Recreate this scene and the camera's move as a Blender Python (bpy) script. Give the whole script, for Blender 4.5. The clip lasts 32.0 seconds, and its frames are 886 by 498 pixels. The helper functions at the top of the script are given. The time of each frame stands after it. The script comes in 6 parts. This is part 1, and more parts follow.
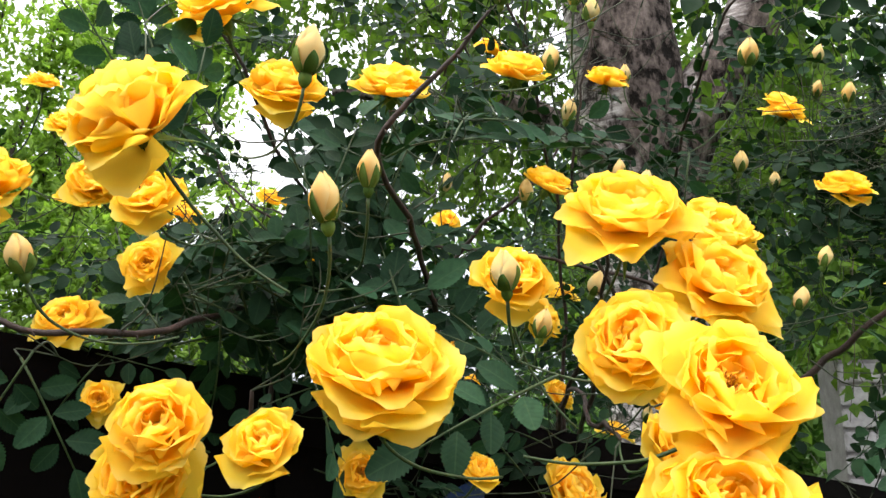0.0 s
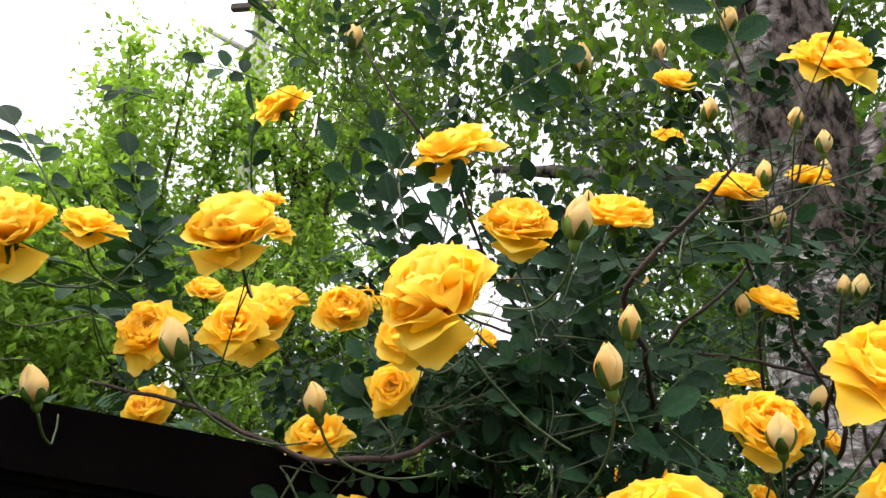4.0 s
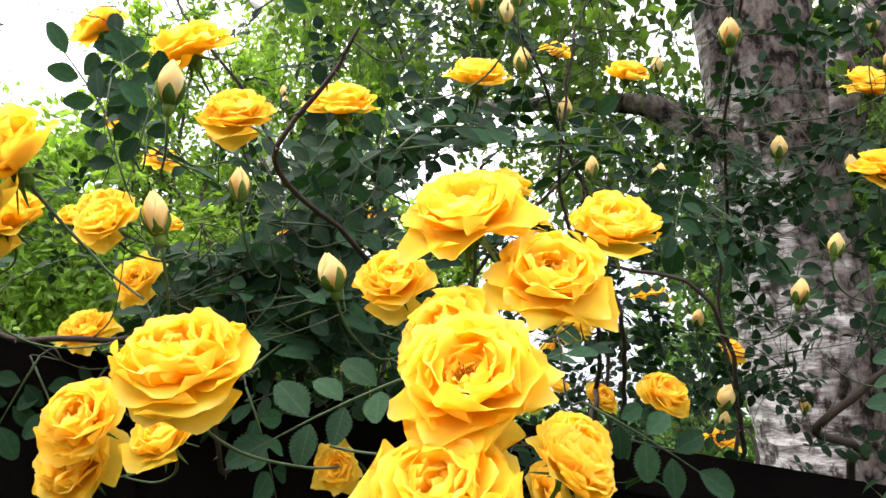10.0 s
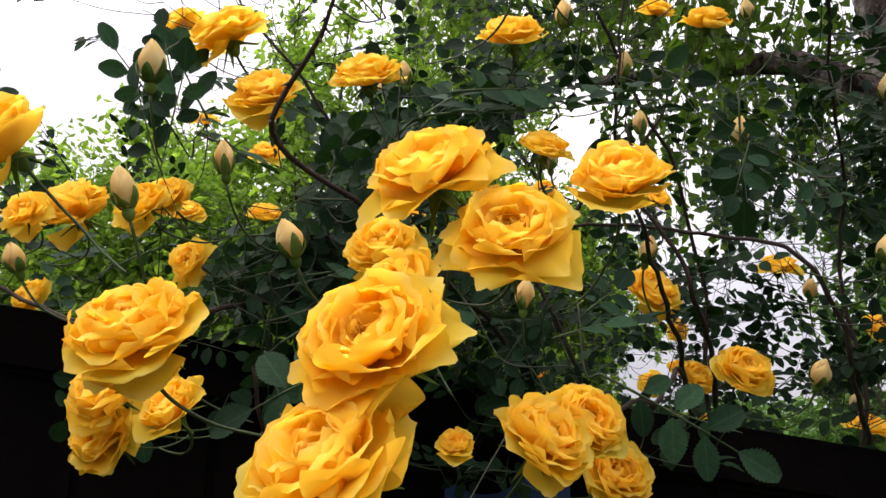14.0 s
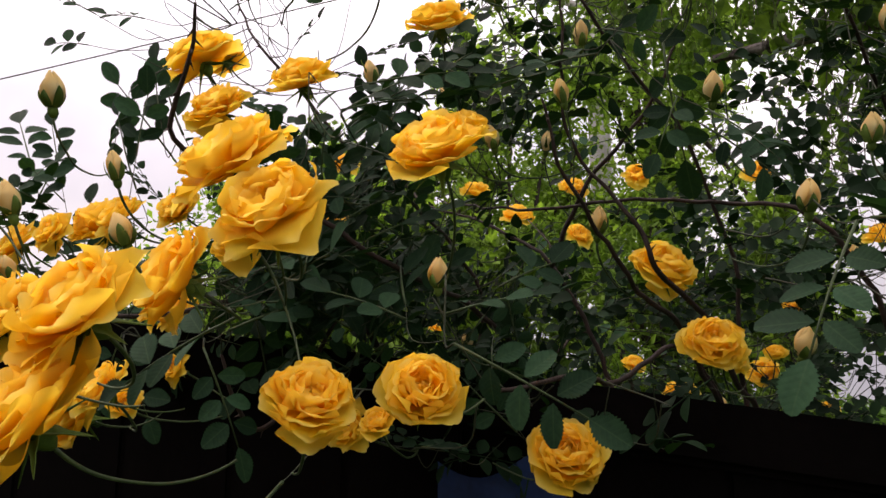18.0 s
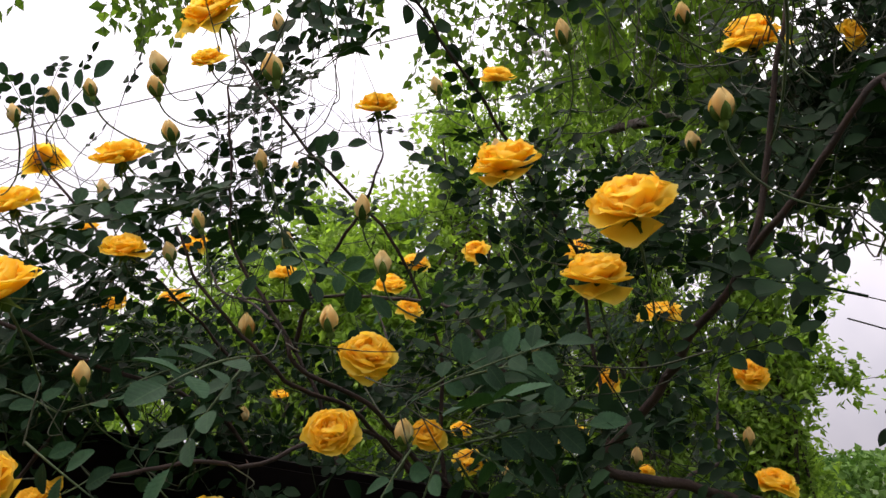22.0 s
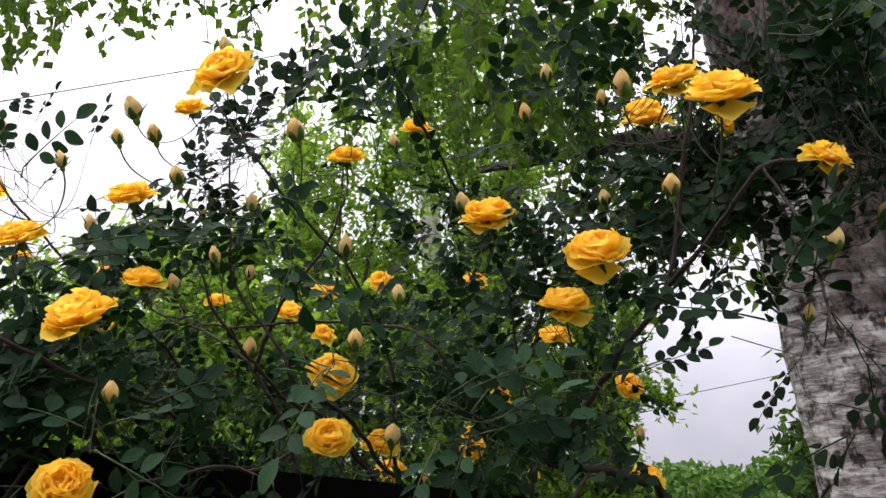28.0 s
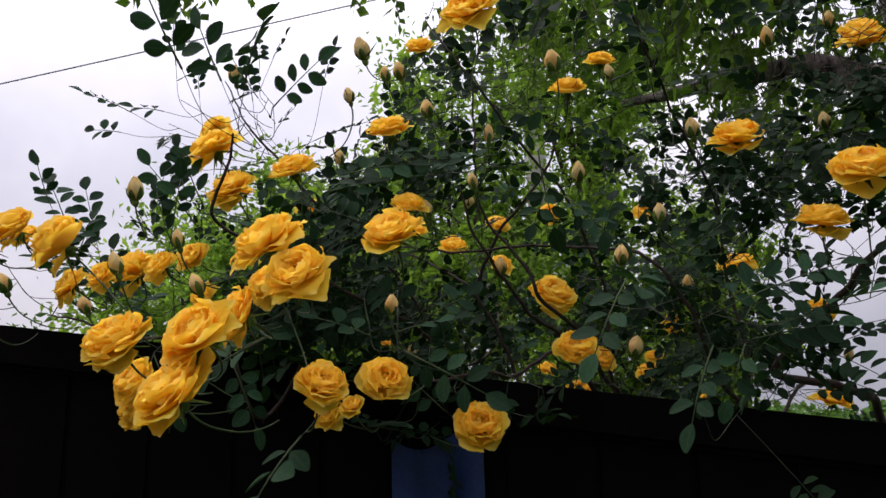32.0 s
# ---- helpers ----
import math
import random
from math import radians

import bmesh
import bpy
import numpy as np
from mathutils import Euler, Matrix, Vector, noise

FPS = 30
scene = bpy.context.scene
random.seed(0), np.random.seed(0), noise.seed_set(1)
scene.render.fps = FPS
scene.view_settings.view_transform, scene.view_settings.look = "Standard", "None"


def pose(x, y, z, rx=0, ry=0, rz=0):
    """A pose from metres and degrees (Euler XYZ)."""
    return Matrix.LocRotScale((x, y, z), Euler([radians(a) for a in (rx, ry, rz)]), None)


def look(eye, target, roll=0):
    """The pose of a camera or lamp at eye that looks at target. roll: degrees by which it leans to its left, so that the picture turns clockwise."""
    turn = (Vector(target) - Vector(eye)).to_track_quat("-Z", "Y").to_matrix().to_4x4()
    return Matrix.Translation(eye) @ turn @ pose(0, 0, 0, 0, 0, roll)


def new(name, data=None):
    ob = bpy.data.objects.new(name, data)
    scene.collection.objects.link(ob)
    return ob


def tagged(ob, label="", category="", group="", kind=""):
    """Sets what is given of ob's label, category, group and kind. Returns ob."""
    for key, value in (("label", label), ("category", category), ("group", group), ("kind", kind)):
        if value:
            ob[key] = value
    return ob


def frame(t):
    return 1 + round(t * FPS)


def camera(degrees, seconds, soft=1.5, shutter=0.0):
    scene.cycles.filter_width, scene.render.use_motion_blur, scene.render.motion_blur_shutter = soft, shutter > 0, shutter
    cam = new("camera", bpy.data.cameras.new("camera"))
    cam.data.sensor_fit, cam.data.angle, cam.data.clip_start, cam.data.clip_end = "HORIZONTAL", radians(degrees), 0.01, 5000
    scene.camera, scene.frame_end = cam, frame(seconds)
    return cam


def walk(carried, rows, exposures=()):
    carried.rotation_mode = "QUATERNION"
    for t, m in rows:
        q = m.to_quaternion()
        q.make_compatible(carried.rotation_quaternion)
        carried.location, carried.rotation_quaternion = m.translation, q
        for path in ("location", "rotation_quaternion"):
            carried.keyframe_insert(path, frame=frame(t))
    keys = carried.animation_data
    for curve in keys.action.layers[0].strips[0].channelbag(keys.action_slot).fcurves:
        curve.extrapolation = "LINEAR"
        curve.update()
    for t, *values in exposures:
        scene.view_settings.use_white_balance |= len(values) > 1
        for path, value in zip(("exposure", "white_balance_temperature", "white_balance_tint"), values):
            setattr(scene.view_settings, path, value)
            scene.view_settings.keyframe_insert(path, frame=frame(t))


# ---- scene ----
cam = camera(59.83, 32.0)
PATH = [
    (0.0, pose(0.0000, -0.0000, 1.6002, 102.00, -0.00, -0.00)),
    (0.5, pose(-0.0204, -0.0023, 1.6104, 102.53, -0.14, 0.77)),
    (1.0, pose(-0.0338, -0.0023, 1.6158, 102.81, -0.43, 1.60)),
    (1.5, pose(-0.0326, -0.0028, 1.6326, 103.47, -0.39, 2.70)),
    (2.0, pose(-0.0438, -0.0021, 1.6383, 104.04, -0.60, 4.27)),
    (2.5, pose(-0.0533, -0.0141, 1.6367, 104.48, -1.17, 6.17)),
    (3.0, pose(-0.0568, -0.0259, 1.6402, 104.91, -1.67, 7.76)),
    (3.5, pose(-0.0646, -0.0419, 1.6410, 105.43, -1.91, 8.98)),
    (5.5, pose(-0.0600, -0.0499, 1.6545, 107.40, -1.44, 12.35)),
    (6.0, pose(-0.0429, -0.0325, 1.6496, 107.22, -1.30, 11.46)),
    (6.5, pose(-0.0181, -0.0127, 1.6431, 106.90, -1.28, 10.10)),
    (7.0, pose(0.0235, -0.0005, 1.6353, 105.96, -0.81, 9.22)),
    (7.5, pose(0.0588, 0.0199, 1.6228, 105.21, -1.01, 9.24)),
    (8.0, pose(0.0924, 0.0175, 1.6095, 104.74, -1.38, 9.47)),
    (8.5, pose(0.0970, 0.0112, 1.6009, 104.52, -1.27, 11.17)),
    (9.0, pose(0.0888, 0.0164, 1.6007, 103.83, -0.86, 11.48)),
    (9.5, pose(0.1156, 0.0082, 1.5876, 103.17, 0.05, 10.55)),
    (10.0, pose(0.1779, 0.0014, 1.5927, 102.65, -0.41, 13.62)),
    (10.5, pose(0.2044, -0.0028, 1.5857, 102.57, -1.84, 18.38)),
    (11.0, pose(0.2013, -0.0039, 1.5794, 102.42, -1.92, 20.67)),
    (11.5, pose(0.2135, 0.0097, 1.5803, 102.05, -1.14, 21.76)),
    (12.0, pose(0.2207, 0.0130, 1.5758, 101.47, -0.43, 22.87)),
    (12.5, pose(0.2294, 0.0127, 1.5777, 101.31, -0.14, 23.79)),
    (13.0, pose(0.2641, 0.0186, 1.5809, 101.15, -0.23, 24.56)),
    (13.5, pose(0.2784, 0.0441, 1.5829, 101.22, -0.62, 25.56)),
    (14.0, pose(0.2653, 0.0604, 1.5845, 101.73, -0.67, 25.93)),
    (14.5, pose(0.2971, 0.0855, 1.5864, 102.49, -0.18, 25.36)),
    (16.5, pose(0.4497, 0.1426, 1.5741, 101.99, -0.92, 40.92)),
    (17.0, pose(0.4322, 0.1420, 1.5683, 102.17, -0.56, 41.77)),
    (17.5, pose(0.4203, 0.1504, 1.5571, 102.04, -0.13, 41.44)),
    (18.0, pose(0.4476, 0.1683, 1.5641, 102.18, 0.10, 41.45)),
    (18.5, pose(0.4904, 0.1860, 1.5702, 102.12, 0.04, 42.96)),
    (19.0, pose(0.5318, 0.1993, 1.5761, 102.38, -0.41, 44.43)),
    (19.5, pose(0.5757, 0.2217, 1.5820, 102.94, -0.76, 45.68)),
    (20.0, pose(0.6241, 0.2403, 1.5910, 103.55, -0.79, 46.26)),
    (20.5, pose(0.6685, 0.2651, 1.5991, 104.17, -0.64, 46.13)),
    (21.0, pose(0.7015, 0.2782, 1.5999, 105.00, -0.30, 45.22)),
    (21.5, pose(0.7233, 0.2889, 1.5927, 105.13, -0.28, 44.05)),
    (22.0, pose(0.7689, 0.2966, 1.5915, 105.52, -0.03, 42.50)),
    (22.5, pose(0.7880, 0.3053, 1.5889, 106.05, 0.07, 40.67)),
    (23.0, pose(0.8218, 0.3067, 1.5976, 106.36, 0.24, 38.96)),
    (23.5, pose(0.8465, 0.2984, 1.5953, 106.98, 0.35, 37.52)),
    (24.0, pose(0.8664, 0.3028, 1.5907, 107.74, 0.46, 36.04)),
    (24.5, pose(0.8738, 0.2945, 1.5900, 108.27, 0.69, 35.06)),
    (25.0, pose(0.8635, 0.2924, 1.5807, 108.30, 0.58, 34.56)),
    (25.5, pose(0.8624, 0.2874, 1.5722, 107.87, 0.46, 35.10)),
    (26.0, pose(0.8275, 0.2568, 1.5671, 107.51, 0.38, 35.63)),
    (26.5, pose(0.7925, 0.2222, 1.5731, 107.44, 0.92, 34.69)),
    (28.5, pose(0.7241, 0.0513, 1.5595, 107.01, 2.89, 29.86)),
    (29.0, pose(0.7076, 0.0260, 1.5603, 106.68, 2.74, 29.94)),
    (29.5, pose(0.7003, 0.0098, 1.5485, 106.16, 2.30, 30.53)),
    (30.0, pose(0.6849, -0.0020, 1.5427, 105.54, 1.90, 31.58)),
    (30.5, pose(0.6742, -0.0150, 1.5386, 104.84, 1.86, 32.91)),
    (31.0, pose(0.6606, -0.0372, 1.5309, 104.16, 1.87, 34.55)),
    (31.5, pose(0.6455, -0.0509, 1.5298, 103.67, 1.74, 36.27)),
    (32.0, pose(0.6270, -0.0500, 1.5305, 103.23, 1.74, 37.43)),
]
# The picture brightens and darkens with the phone's own metering.
EXPOSURES = [
    (0.0, 1.40, 6850, 12), (1.0, 1.27, 6850, 12), (2.0, 1.19, 6900, 14), (3.0, 1.18, 6950, 15), (5.5, 0.98, 6950, 18), (8.0, 1.12, 6950, 18), (9.3, 1.18, 6900, 17), (10.0, 1.55, 6850, 16), (10.8, 1.02, 6900, 16),
    (11.5, 0.82, 6950, 18), (14.5, 0.54, 7100, 20), (16.5, 0.33, 7400, 25), (19.0, 0.10, 7400, 25), (20.0, 0.04, 7350, 25), (21.5, 0.36, 7200, 23), (23.0, 0.51, 7050, 22), (26.0, 0.56, 6900, 21), (29.0, 0.55, 6800, 20), (30.5, 0.30, 6750, 20), (32.0, -0.09, 6700, 21),
]
walk(cam, PATH, EXPOSURES)

# ---- overcast sky and a weak, wide sun behind the clouds ----
SUN_TURN, SUN_RISE = radians(240), radians(68)


def make_world():
    w = bpy.data.worlds.new("overcast_sky")
    w.use_nodes = True
    nt = w.node_tree
    nt.nodes.clear()
    out = nt.nodes.new("ShaderNodeOutputWorld")
    bg = nt.nodes.new("ShaderNodeBackground")
    sky = nt.nodes.new("ShaderNodeTexSky")
    sky.sky_type = "NISHITA"
    sky.sun_disc = False
    sky.sun_elevation, sky.sun_rotation = SUN_RISE, SUN_TURN
    sky.dust_density, sky.air_density, sky.ozone_density = 4.0, 1.0, 1.0
    bright = nt.nodes.new("ShaderNodeMix")
    bright.data_type = "RGBA"
    coord = nt.nodes.new("ShaderNodeTexCoord")
    noise_a = nt.nodes.new("ShaderNodeTexNoise")
    noise_a.inputs["Scale"].default_value = 2.2
    noise_a.inputs["Detail"].default_value = 5
    noise_a.inputs["Roughness"].default_value = 0.55
    ramp = nt.nodes.new("ShaderNodeValToRGB")
    ramp.color_ramp.elements[0].position, ramp.color_ramp.elements[0].color = 0.30, (6.0, 6.6, 7.9, 1)
    ramp.color_ramp.elements[1].position, ramp.color_ramp.elements[1].color = 0.68, (10.9, 11.2, 12.0, 1)
    nt.links.new(coord.outputs["Generated"], noise_a.inputs["Vector"])
    nt.links.new(noise_a.outputs["Fac"], ramp.inputs["Fac"])
    bright.inputs["Factor"].default_value = 0.9
    nt.links.new(sky.outputs["Color"], bright.inputs["A"])
    nt.links.new(ramp.outputs["Color"], bright.inputs["B"])
    # an overcast sky is brighter overhead than at the horizon
    split = nt.nodes.new("ShaderNodeSeparateXYZ")
    nt.links.new(coord.outputs["Generated"], split.inputs["Vector"])
    rise = nt.nodes.new("ShaderNodeMapRange")
    for key, v in (("From Min", 0.0), ("From Max", 1.0), ("To Min", 0.66), ("To Max", 2.5)):
        rise.inputs[key].default_value = v
    nt.links.new(split.outputs["Z"], rise.inputs["Value"])
    dome = nt.nodes.new("ShaderNodeVectorMath")
    dome.operation = "SCALE"
    nt.links.new(bright.outputs["Result"], dome.inputs[0])
    nt.links.new(rise.outputs["Result"], dome.inputs["Scale"])
    nt.links.new(dome.outputs["Vector"], bg.inputs["Color"])
    bg.inputs["Strength"].default_value = 0.086
    nt.links.new(bg.outputs["Background"], out.inputs["Surface"])
    scene.world = w


make_world()
sun = new("sun", bpy.data.lights.new("sun", "SUN"))
sun.data.energy, sun.data.angle, sun.data.color = 1.5, radians(70), (1.0, 0.94, 0.84)
sun.matrix_basis = look((0, 0, 8), (0 - 8 * math.sin(SUN_TURN) * 1.0, 0 - 8 * math.cos(SUN_TURN), 8 - 8 * math.tan(SUN_RISE)))


# ---- materials ----
def material(name, rough=0.6, spec=0.3):
    m = bpy.data.materials.new(name)
    m.use_nodes = True
    nt = m.node_tree
    bsdf = nt.nodes["Principled BSDF"]
    bsdf.inputs["Roughness"].default_value = rough
    bsdf.inputs["Specular IOR Level"].default_value = spec
    return m, nt, bsdf


def noise_node(nt, scale, detail=4, vector=None, rough=0.55):
    n = nt.nodes.new("ShaderNodeTexNoise")
    n.inputs["Scale"].default_value, n.inputs["Detail"].default_value = scale, detail
    n.inputs["Roughness"].default_value = rough
    if vector:
        nt.links.new(vector, n.inputs["Vector"])
    return n


def ramp_node(nt, fac, stops):
    r = nt.nodes.new("ShaderNodeValToRGB")
    while len(r.color_ramp.elements) < len(stops):
        r.color_ramp.elements.new(0.5)
    for e, (p, c) in zip(r.color_ramp.elements, stops):
        e.position, e.color = p, (*c, 1)
    nt.links.new(fac, r.inputs["Fac"])
    return r


def mix_node(nt, fac, a, b, blend="MIX"):
    m = nt.nodes.new("ShaderNodeMix")
    m.data_type, m.blend_type = "RGBA", blend
    for key, v in (("Factor", fac), ("A", a), ("B", b)):
        if isinstance(v, (int, float)):
            m.inputs[key].default_value = v
        elif isinstance(v, tuple):
            m.inputs[key].default_value = (*v, 1)
        else:
            nt.links.new(v, m.inputs[key])
    return m.outputs["Result"]


def bump_node(nt, bsdf, height, strength, distance):
    b = nt.nodes.new("ShaderNodeBump")
    b.inputs["Strength"].default_value, b.inputs["Distance"].default_value = strength, distance
    nt.links.new(height, b.inputs["Height"])
    nt.links.new(b.outputs["Normal"], bsdf.inputs["Normal"])


def let_through(nt, bsdf, color, share):
    """Mixes light that shines through a thin leaf or petal into the surface."""
    tr = nt.nodes.new("ShaderNodeBsdfTranslucent")
    nt.links.new(color, tr.inputs["Color"])
    mx = nt.nodes.new("ShaderNodeMixShader")
    mx.inputs["Fac"].default_value = share
    nt.links.new(bsdf.outputs["BSDF"], mx.inputs[1])
    nt.links.new(tr.outputs["BSDF"], mx.inputs[2])
    nt.links.new(mx.outputs["Shader"], nt.nodes["Material Output"].inputs["Surface"])


def petal_material(name, deep, mid, rim):
    m, nt, bsdf = material(name, 0.75, 0.12)
    coord = nt.nodes.new("ShaderNodeTexCoord")
    info = nt.nodes.new("ShaderNodeObjectInfo")
    split = nt.nodes.new("ShaderNodeSeparateXYZ")
    nt.links.new(coord.outputs["Generated"], split.inputs["Vector"])
    along = ramp_node(nt, split.outputs["Y"], [(0.0, deep), (0.35, mid), (0.8, mid), (1.0, rim)])
    grain = noise_node(nt, 260, 3, coord.outputs["Object"])
    shade = mix_node(nt, 0.22, along.outputs["Color"], ramp_node(nt, grain.outputs["Fac"], [(0.3, deep), (0.7, rim)]).outputs["Color"])
    tone = nt.nodes.new("ShaderNodeHueSaturation")
    value = nt.nodes.new("ShaderNodeMapRange")
    value.inputs["To Min"].default_value, value.inputs["To Max"].default_value = 0.94, 1.05
    nt.links.new(info.outputs["Random"], value.inputs["Value"])
    nt.links.new(value.outputs["Result"], tone.inputs["Value"])
    nt.links.new(shade, tone.inputs["Color"])
    nt.links.new(tone.outputs["Color"], bsdf.inputs["Base Color"])
    veins = nt.nodes.new("ShaderNodeTexWave")
    veins.inputs["Scale"].default_value, veins.inputs["Distortion"].default_value = 190, 3
    nt.links.new(coord.outputs["Object"], veins.inputs["Vector"])
    bump_node(nt, bsdf, veins.outputs["Fac"], 0.12, 0.0005)
    let_through(nt, bsdf, tone.outputs["Color"], 0.62)
    return m


def leaf_material(name, dark, light, rough, share, per_island=False, scale=60):
    m, nt, bsdf = material(name, rough, 0.06)
    coord = nt.nodes.new("ShaderNodeTexCoord")
    if per_island:
        rnd = nt.nodes.new("ShaderNodeNewGeometry").outputs["Random Per Island"]
    else:
        rnd = nt.nodes.new("ShaderNodeObjectInfo").outputs["Random"]
    base = ramp_node(nt, rnd, [(0.0, dark), (0.75, light), (1.0, tuple(min(1, c * 1.35) for c in light))])
    spots = noise_node(nt, scale, 4, coord.outputs["Object"])
    dim = ramp_node(nt, spots.outputs["Fac"], [(0.3, (0.72, 0.74, 0.72)), (0.7, (1.15, 1.12, 1.1))])
    col = mix_node(nt, 1.0, base.outputs["Color"], dim.outputs["Color"], "MULTIPLY")
    nt.links.new(col, bsdf.inputs["Base Color"])
    bump_node(nt, bsdf, noise_node(nt, scale * 6, 2, coord.outputs["Object"]).outputs["Fac"], 0.15, 0.0008)
    let_through(nt, bsdf, mix_node(nt, 1.0, col, (1.25, 1.45, 0.5), "MULTIPLY"), share)
    return m


def plain_material(name, a, b, scale, rough, bump=0.3, distance=0.002, spec=0.3):
    m, nt, bsdf = material(name, rough, spec)
    coord = nt.nodes.new("ShaderNodeTexCoord")
    n1 = noise_node(nt, scale, 6, coord.outputs["Object"])
    n2 = noise_node(nt, scale * 7, 4, coord.outputs["Object"])
    c1 = ramp_node(nt, n1.outputs["Fac"], [(0.3, a), (0.7, b)])
    c2 = ramp_node(nt, n2.outputs["Fac"], [(0.25, (0.75, 0.75, 0.75)), (0.75, (1.15, 1.15, 1.15))])
    nt.links.new(mix_node(nt, 1.0, c1.outputs["Color"], c2.outputs["Color"], "MULTIPLY"), bsdf.inputs["Base Color"])
    bump_node(nt, bsdf, n2.outputs["Fac"], bump, distance)
    return m


def bark_material(name):
    m, nt, bsdf = material(name, 0.9, 0.1)
    coord = nt.nodes.new("ShaderNodeTexCoord")
    stretch = nt.nodes.new("ShaderNodeMapping")
    stretch.inputs["Scale"].default_value = (1, 1, 0.62)
    nt.links.new(coord.outputs["Object"], stretch.inputs["Vector"])
    cracks = noise_node(nt, 24, 8, stretch.outputs["Vector"], 0.65)
    band = nt.nodes.new("ShaderNodeMapping")
    band.inputs["Scale"].default_value = (0.6, 0.6, 3.2)
    nt.links.new(coord.outputs["Object"], band.inputs["Vector"])
    bands = noise_node(nt, 16, 6, band.outputs["Vector"], 0.7)
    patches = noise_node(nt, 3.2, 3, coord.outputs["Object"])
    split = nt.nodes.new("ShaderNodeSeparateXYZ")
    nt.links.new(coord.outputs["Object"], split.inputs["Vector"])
    by_height = nt.nodes.new("ShaderNodeMapRange")
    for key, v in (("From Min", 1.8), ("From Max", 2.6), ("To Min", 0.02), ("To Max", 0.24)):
        by_height.inputs[key].default_value = v
    nt.links.new(split.outputs["Z"], by_height.inputs["Value"])
    # white bark on the -x side of the trunk, dark bark towards +x and the top
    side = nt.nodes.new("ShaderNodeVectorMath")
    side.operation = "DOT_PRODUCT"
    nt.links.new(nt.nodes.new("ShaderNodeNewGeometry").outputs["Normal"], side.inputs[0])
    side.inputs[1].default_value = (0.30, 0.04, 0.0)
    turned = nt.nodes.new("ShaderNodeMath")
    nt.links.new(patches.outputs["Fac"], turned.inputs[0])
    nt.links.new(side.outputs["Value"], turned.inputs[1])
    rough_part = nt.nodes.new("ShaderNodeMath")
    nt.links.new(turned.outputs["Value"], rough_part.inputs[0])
    nt.links.new(by_height.outputs["Result"], rough_part.inputs[1])
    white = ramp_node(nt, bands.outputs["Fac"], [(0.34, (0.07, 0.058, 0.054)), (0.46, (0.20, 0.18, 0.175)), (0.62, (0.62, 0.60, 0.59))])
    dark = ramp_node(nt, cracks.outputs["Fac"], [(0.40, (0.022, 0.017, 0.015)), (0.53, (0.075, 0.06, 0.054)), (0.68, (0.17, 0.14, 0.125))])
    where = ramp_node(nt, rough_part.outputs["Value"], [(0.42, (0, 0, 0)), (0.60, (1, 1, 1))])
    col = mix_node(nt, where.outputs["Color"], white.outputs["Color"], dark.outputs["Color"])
    fissure = ramp_node(nt, cracks.outputs["Fac"], [(0.40, (0.16, 0.14, 0.13)), (0.49, (1, 1, 1))])
    nt.links.new(mix_node(nt, 1.0, col, fissure.outputs["Color"], "MULTIPLY"), bsdf.inputs["Base Color"])
    bump_node(nt, bsdf, cracks.outputs["Fac"], 0.9, 0.02)
    return m


PETAL = petal_material("yellow_petal", (0.99, 0.65, 0.034), (0.99, 0.70, 0.055), (0.99, 0.79, 0.20))
BUD_PETAL = petal_material("pale_bud_petal", (0.92, 0.68, 0.24), (0.92, 0.78, 0.40), (0.86, 0.83, 0.54))
STAMEN = plain_material("orange_stamen", (0.55, 0.20, 0.015), (0.75, 0.40, 0.03), 300, 0.6)
SEPAL = leaf_material("green_sepal", (0.05, 0.10, 0.02), (0.11, 0.18, 0.04), 0.5, 0.1)


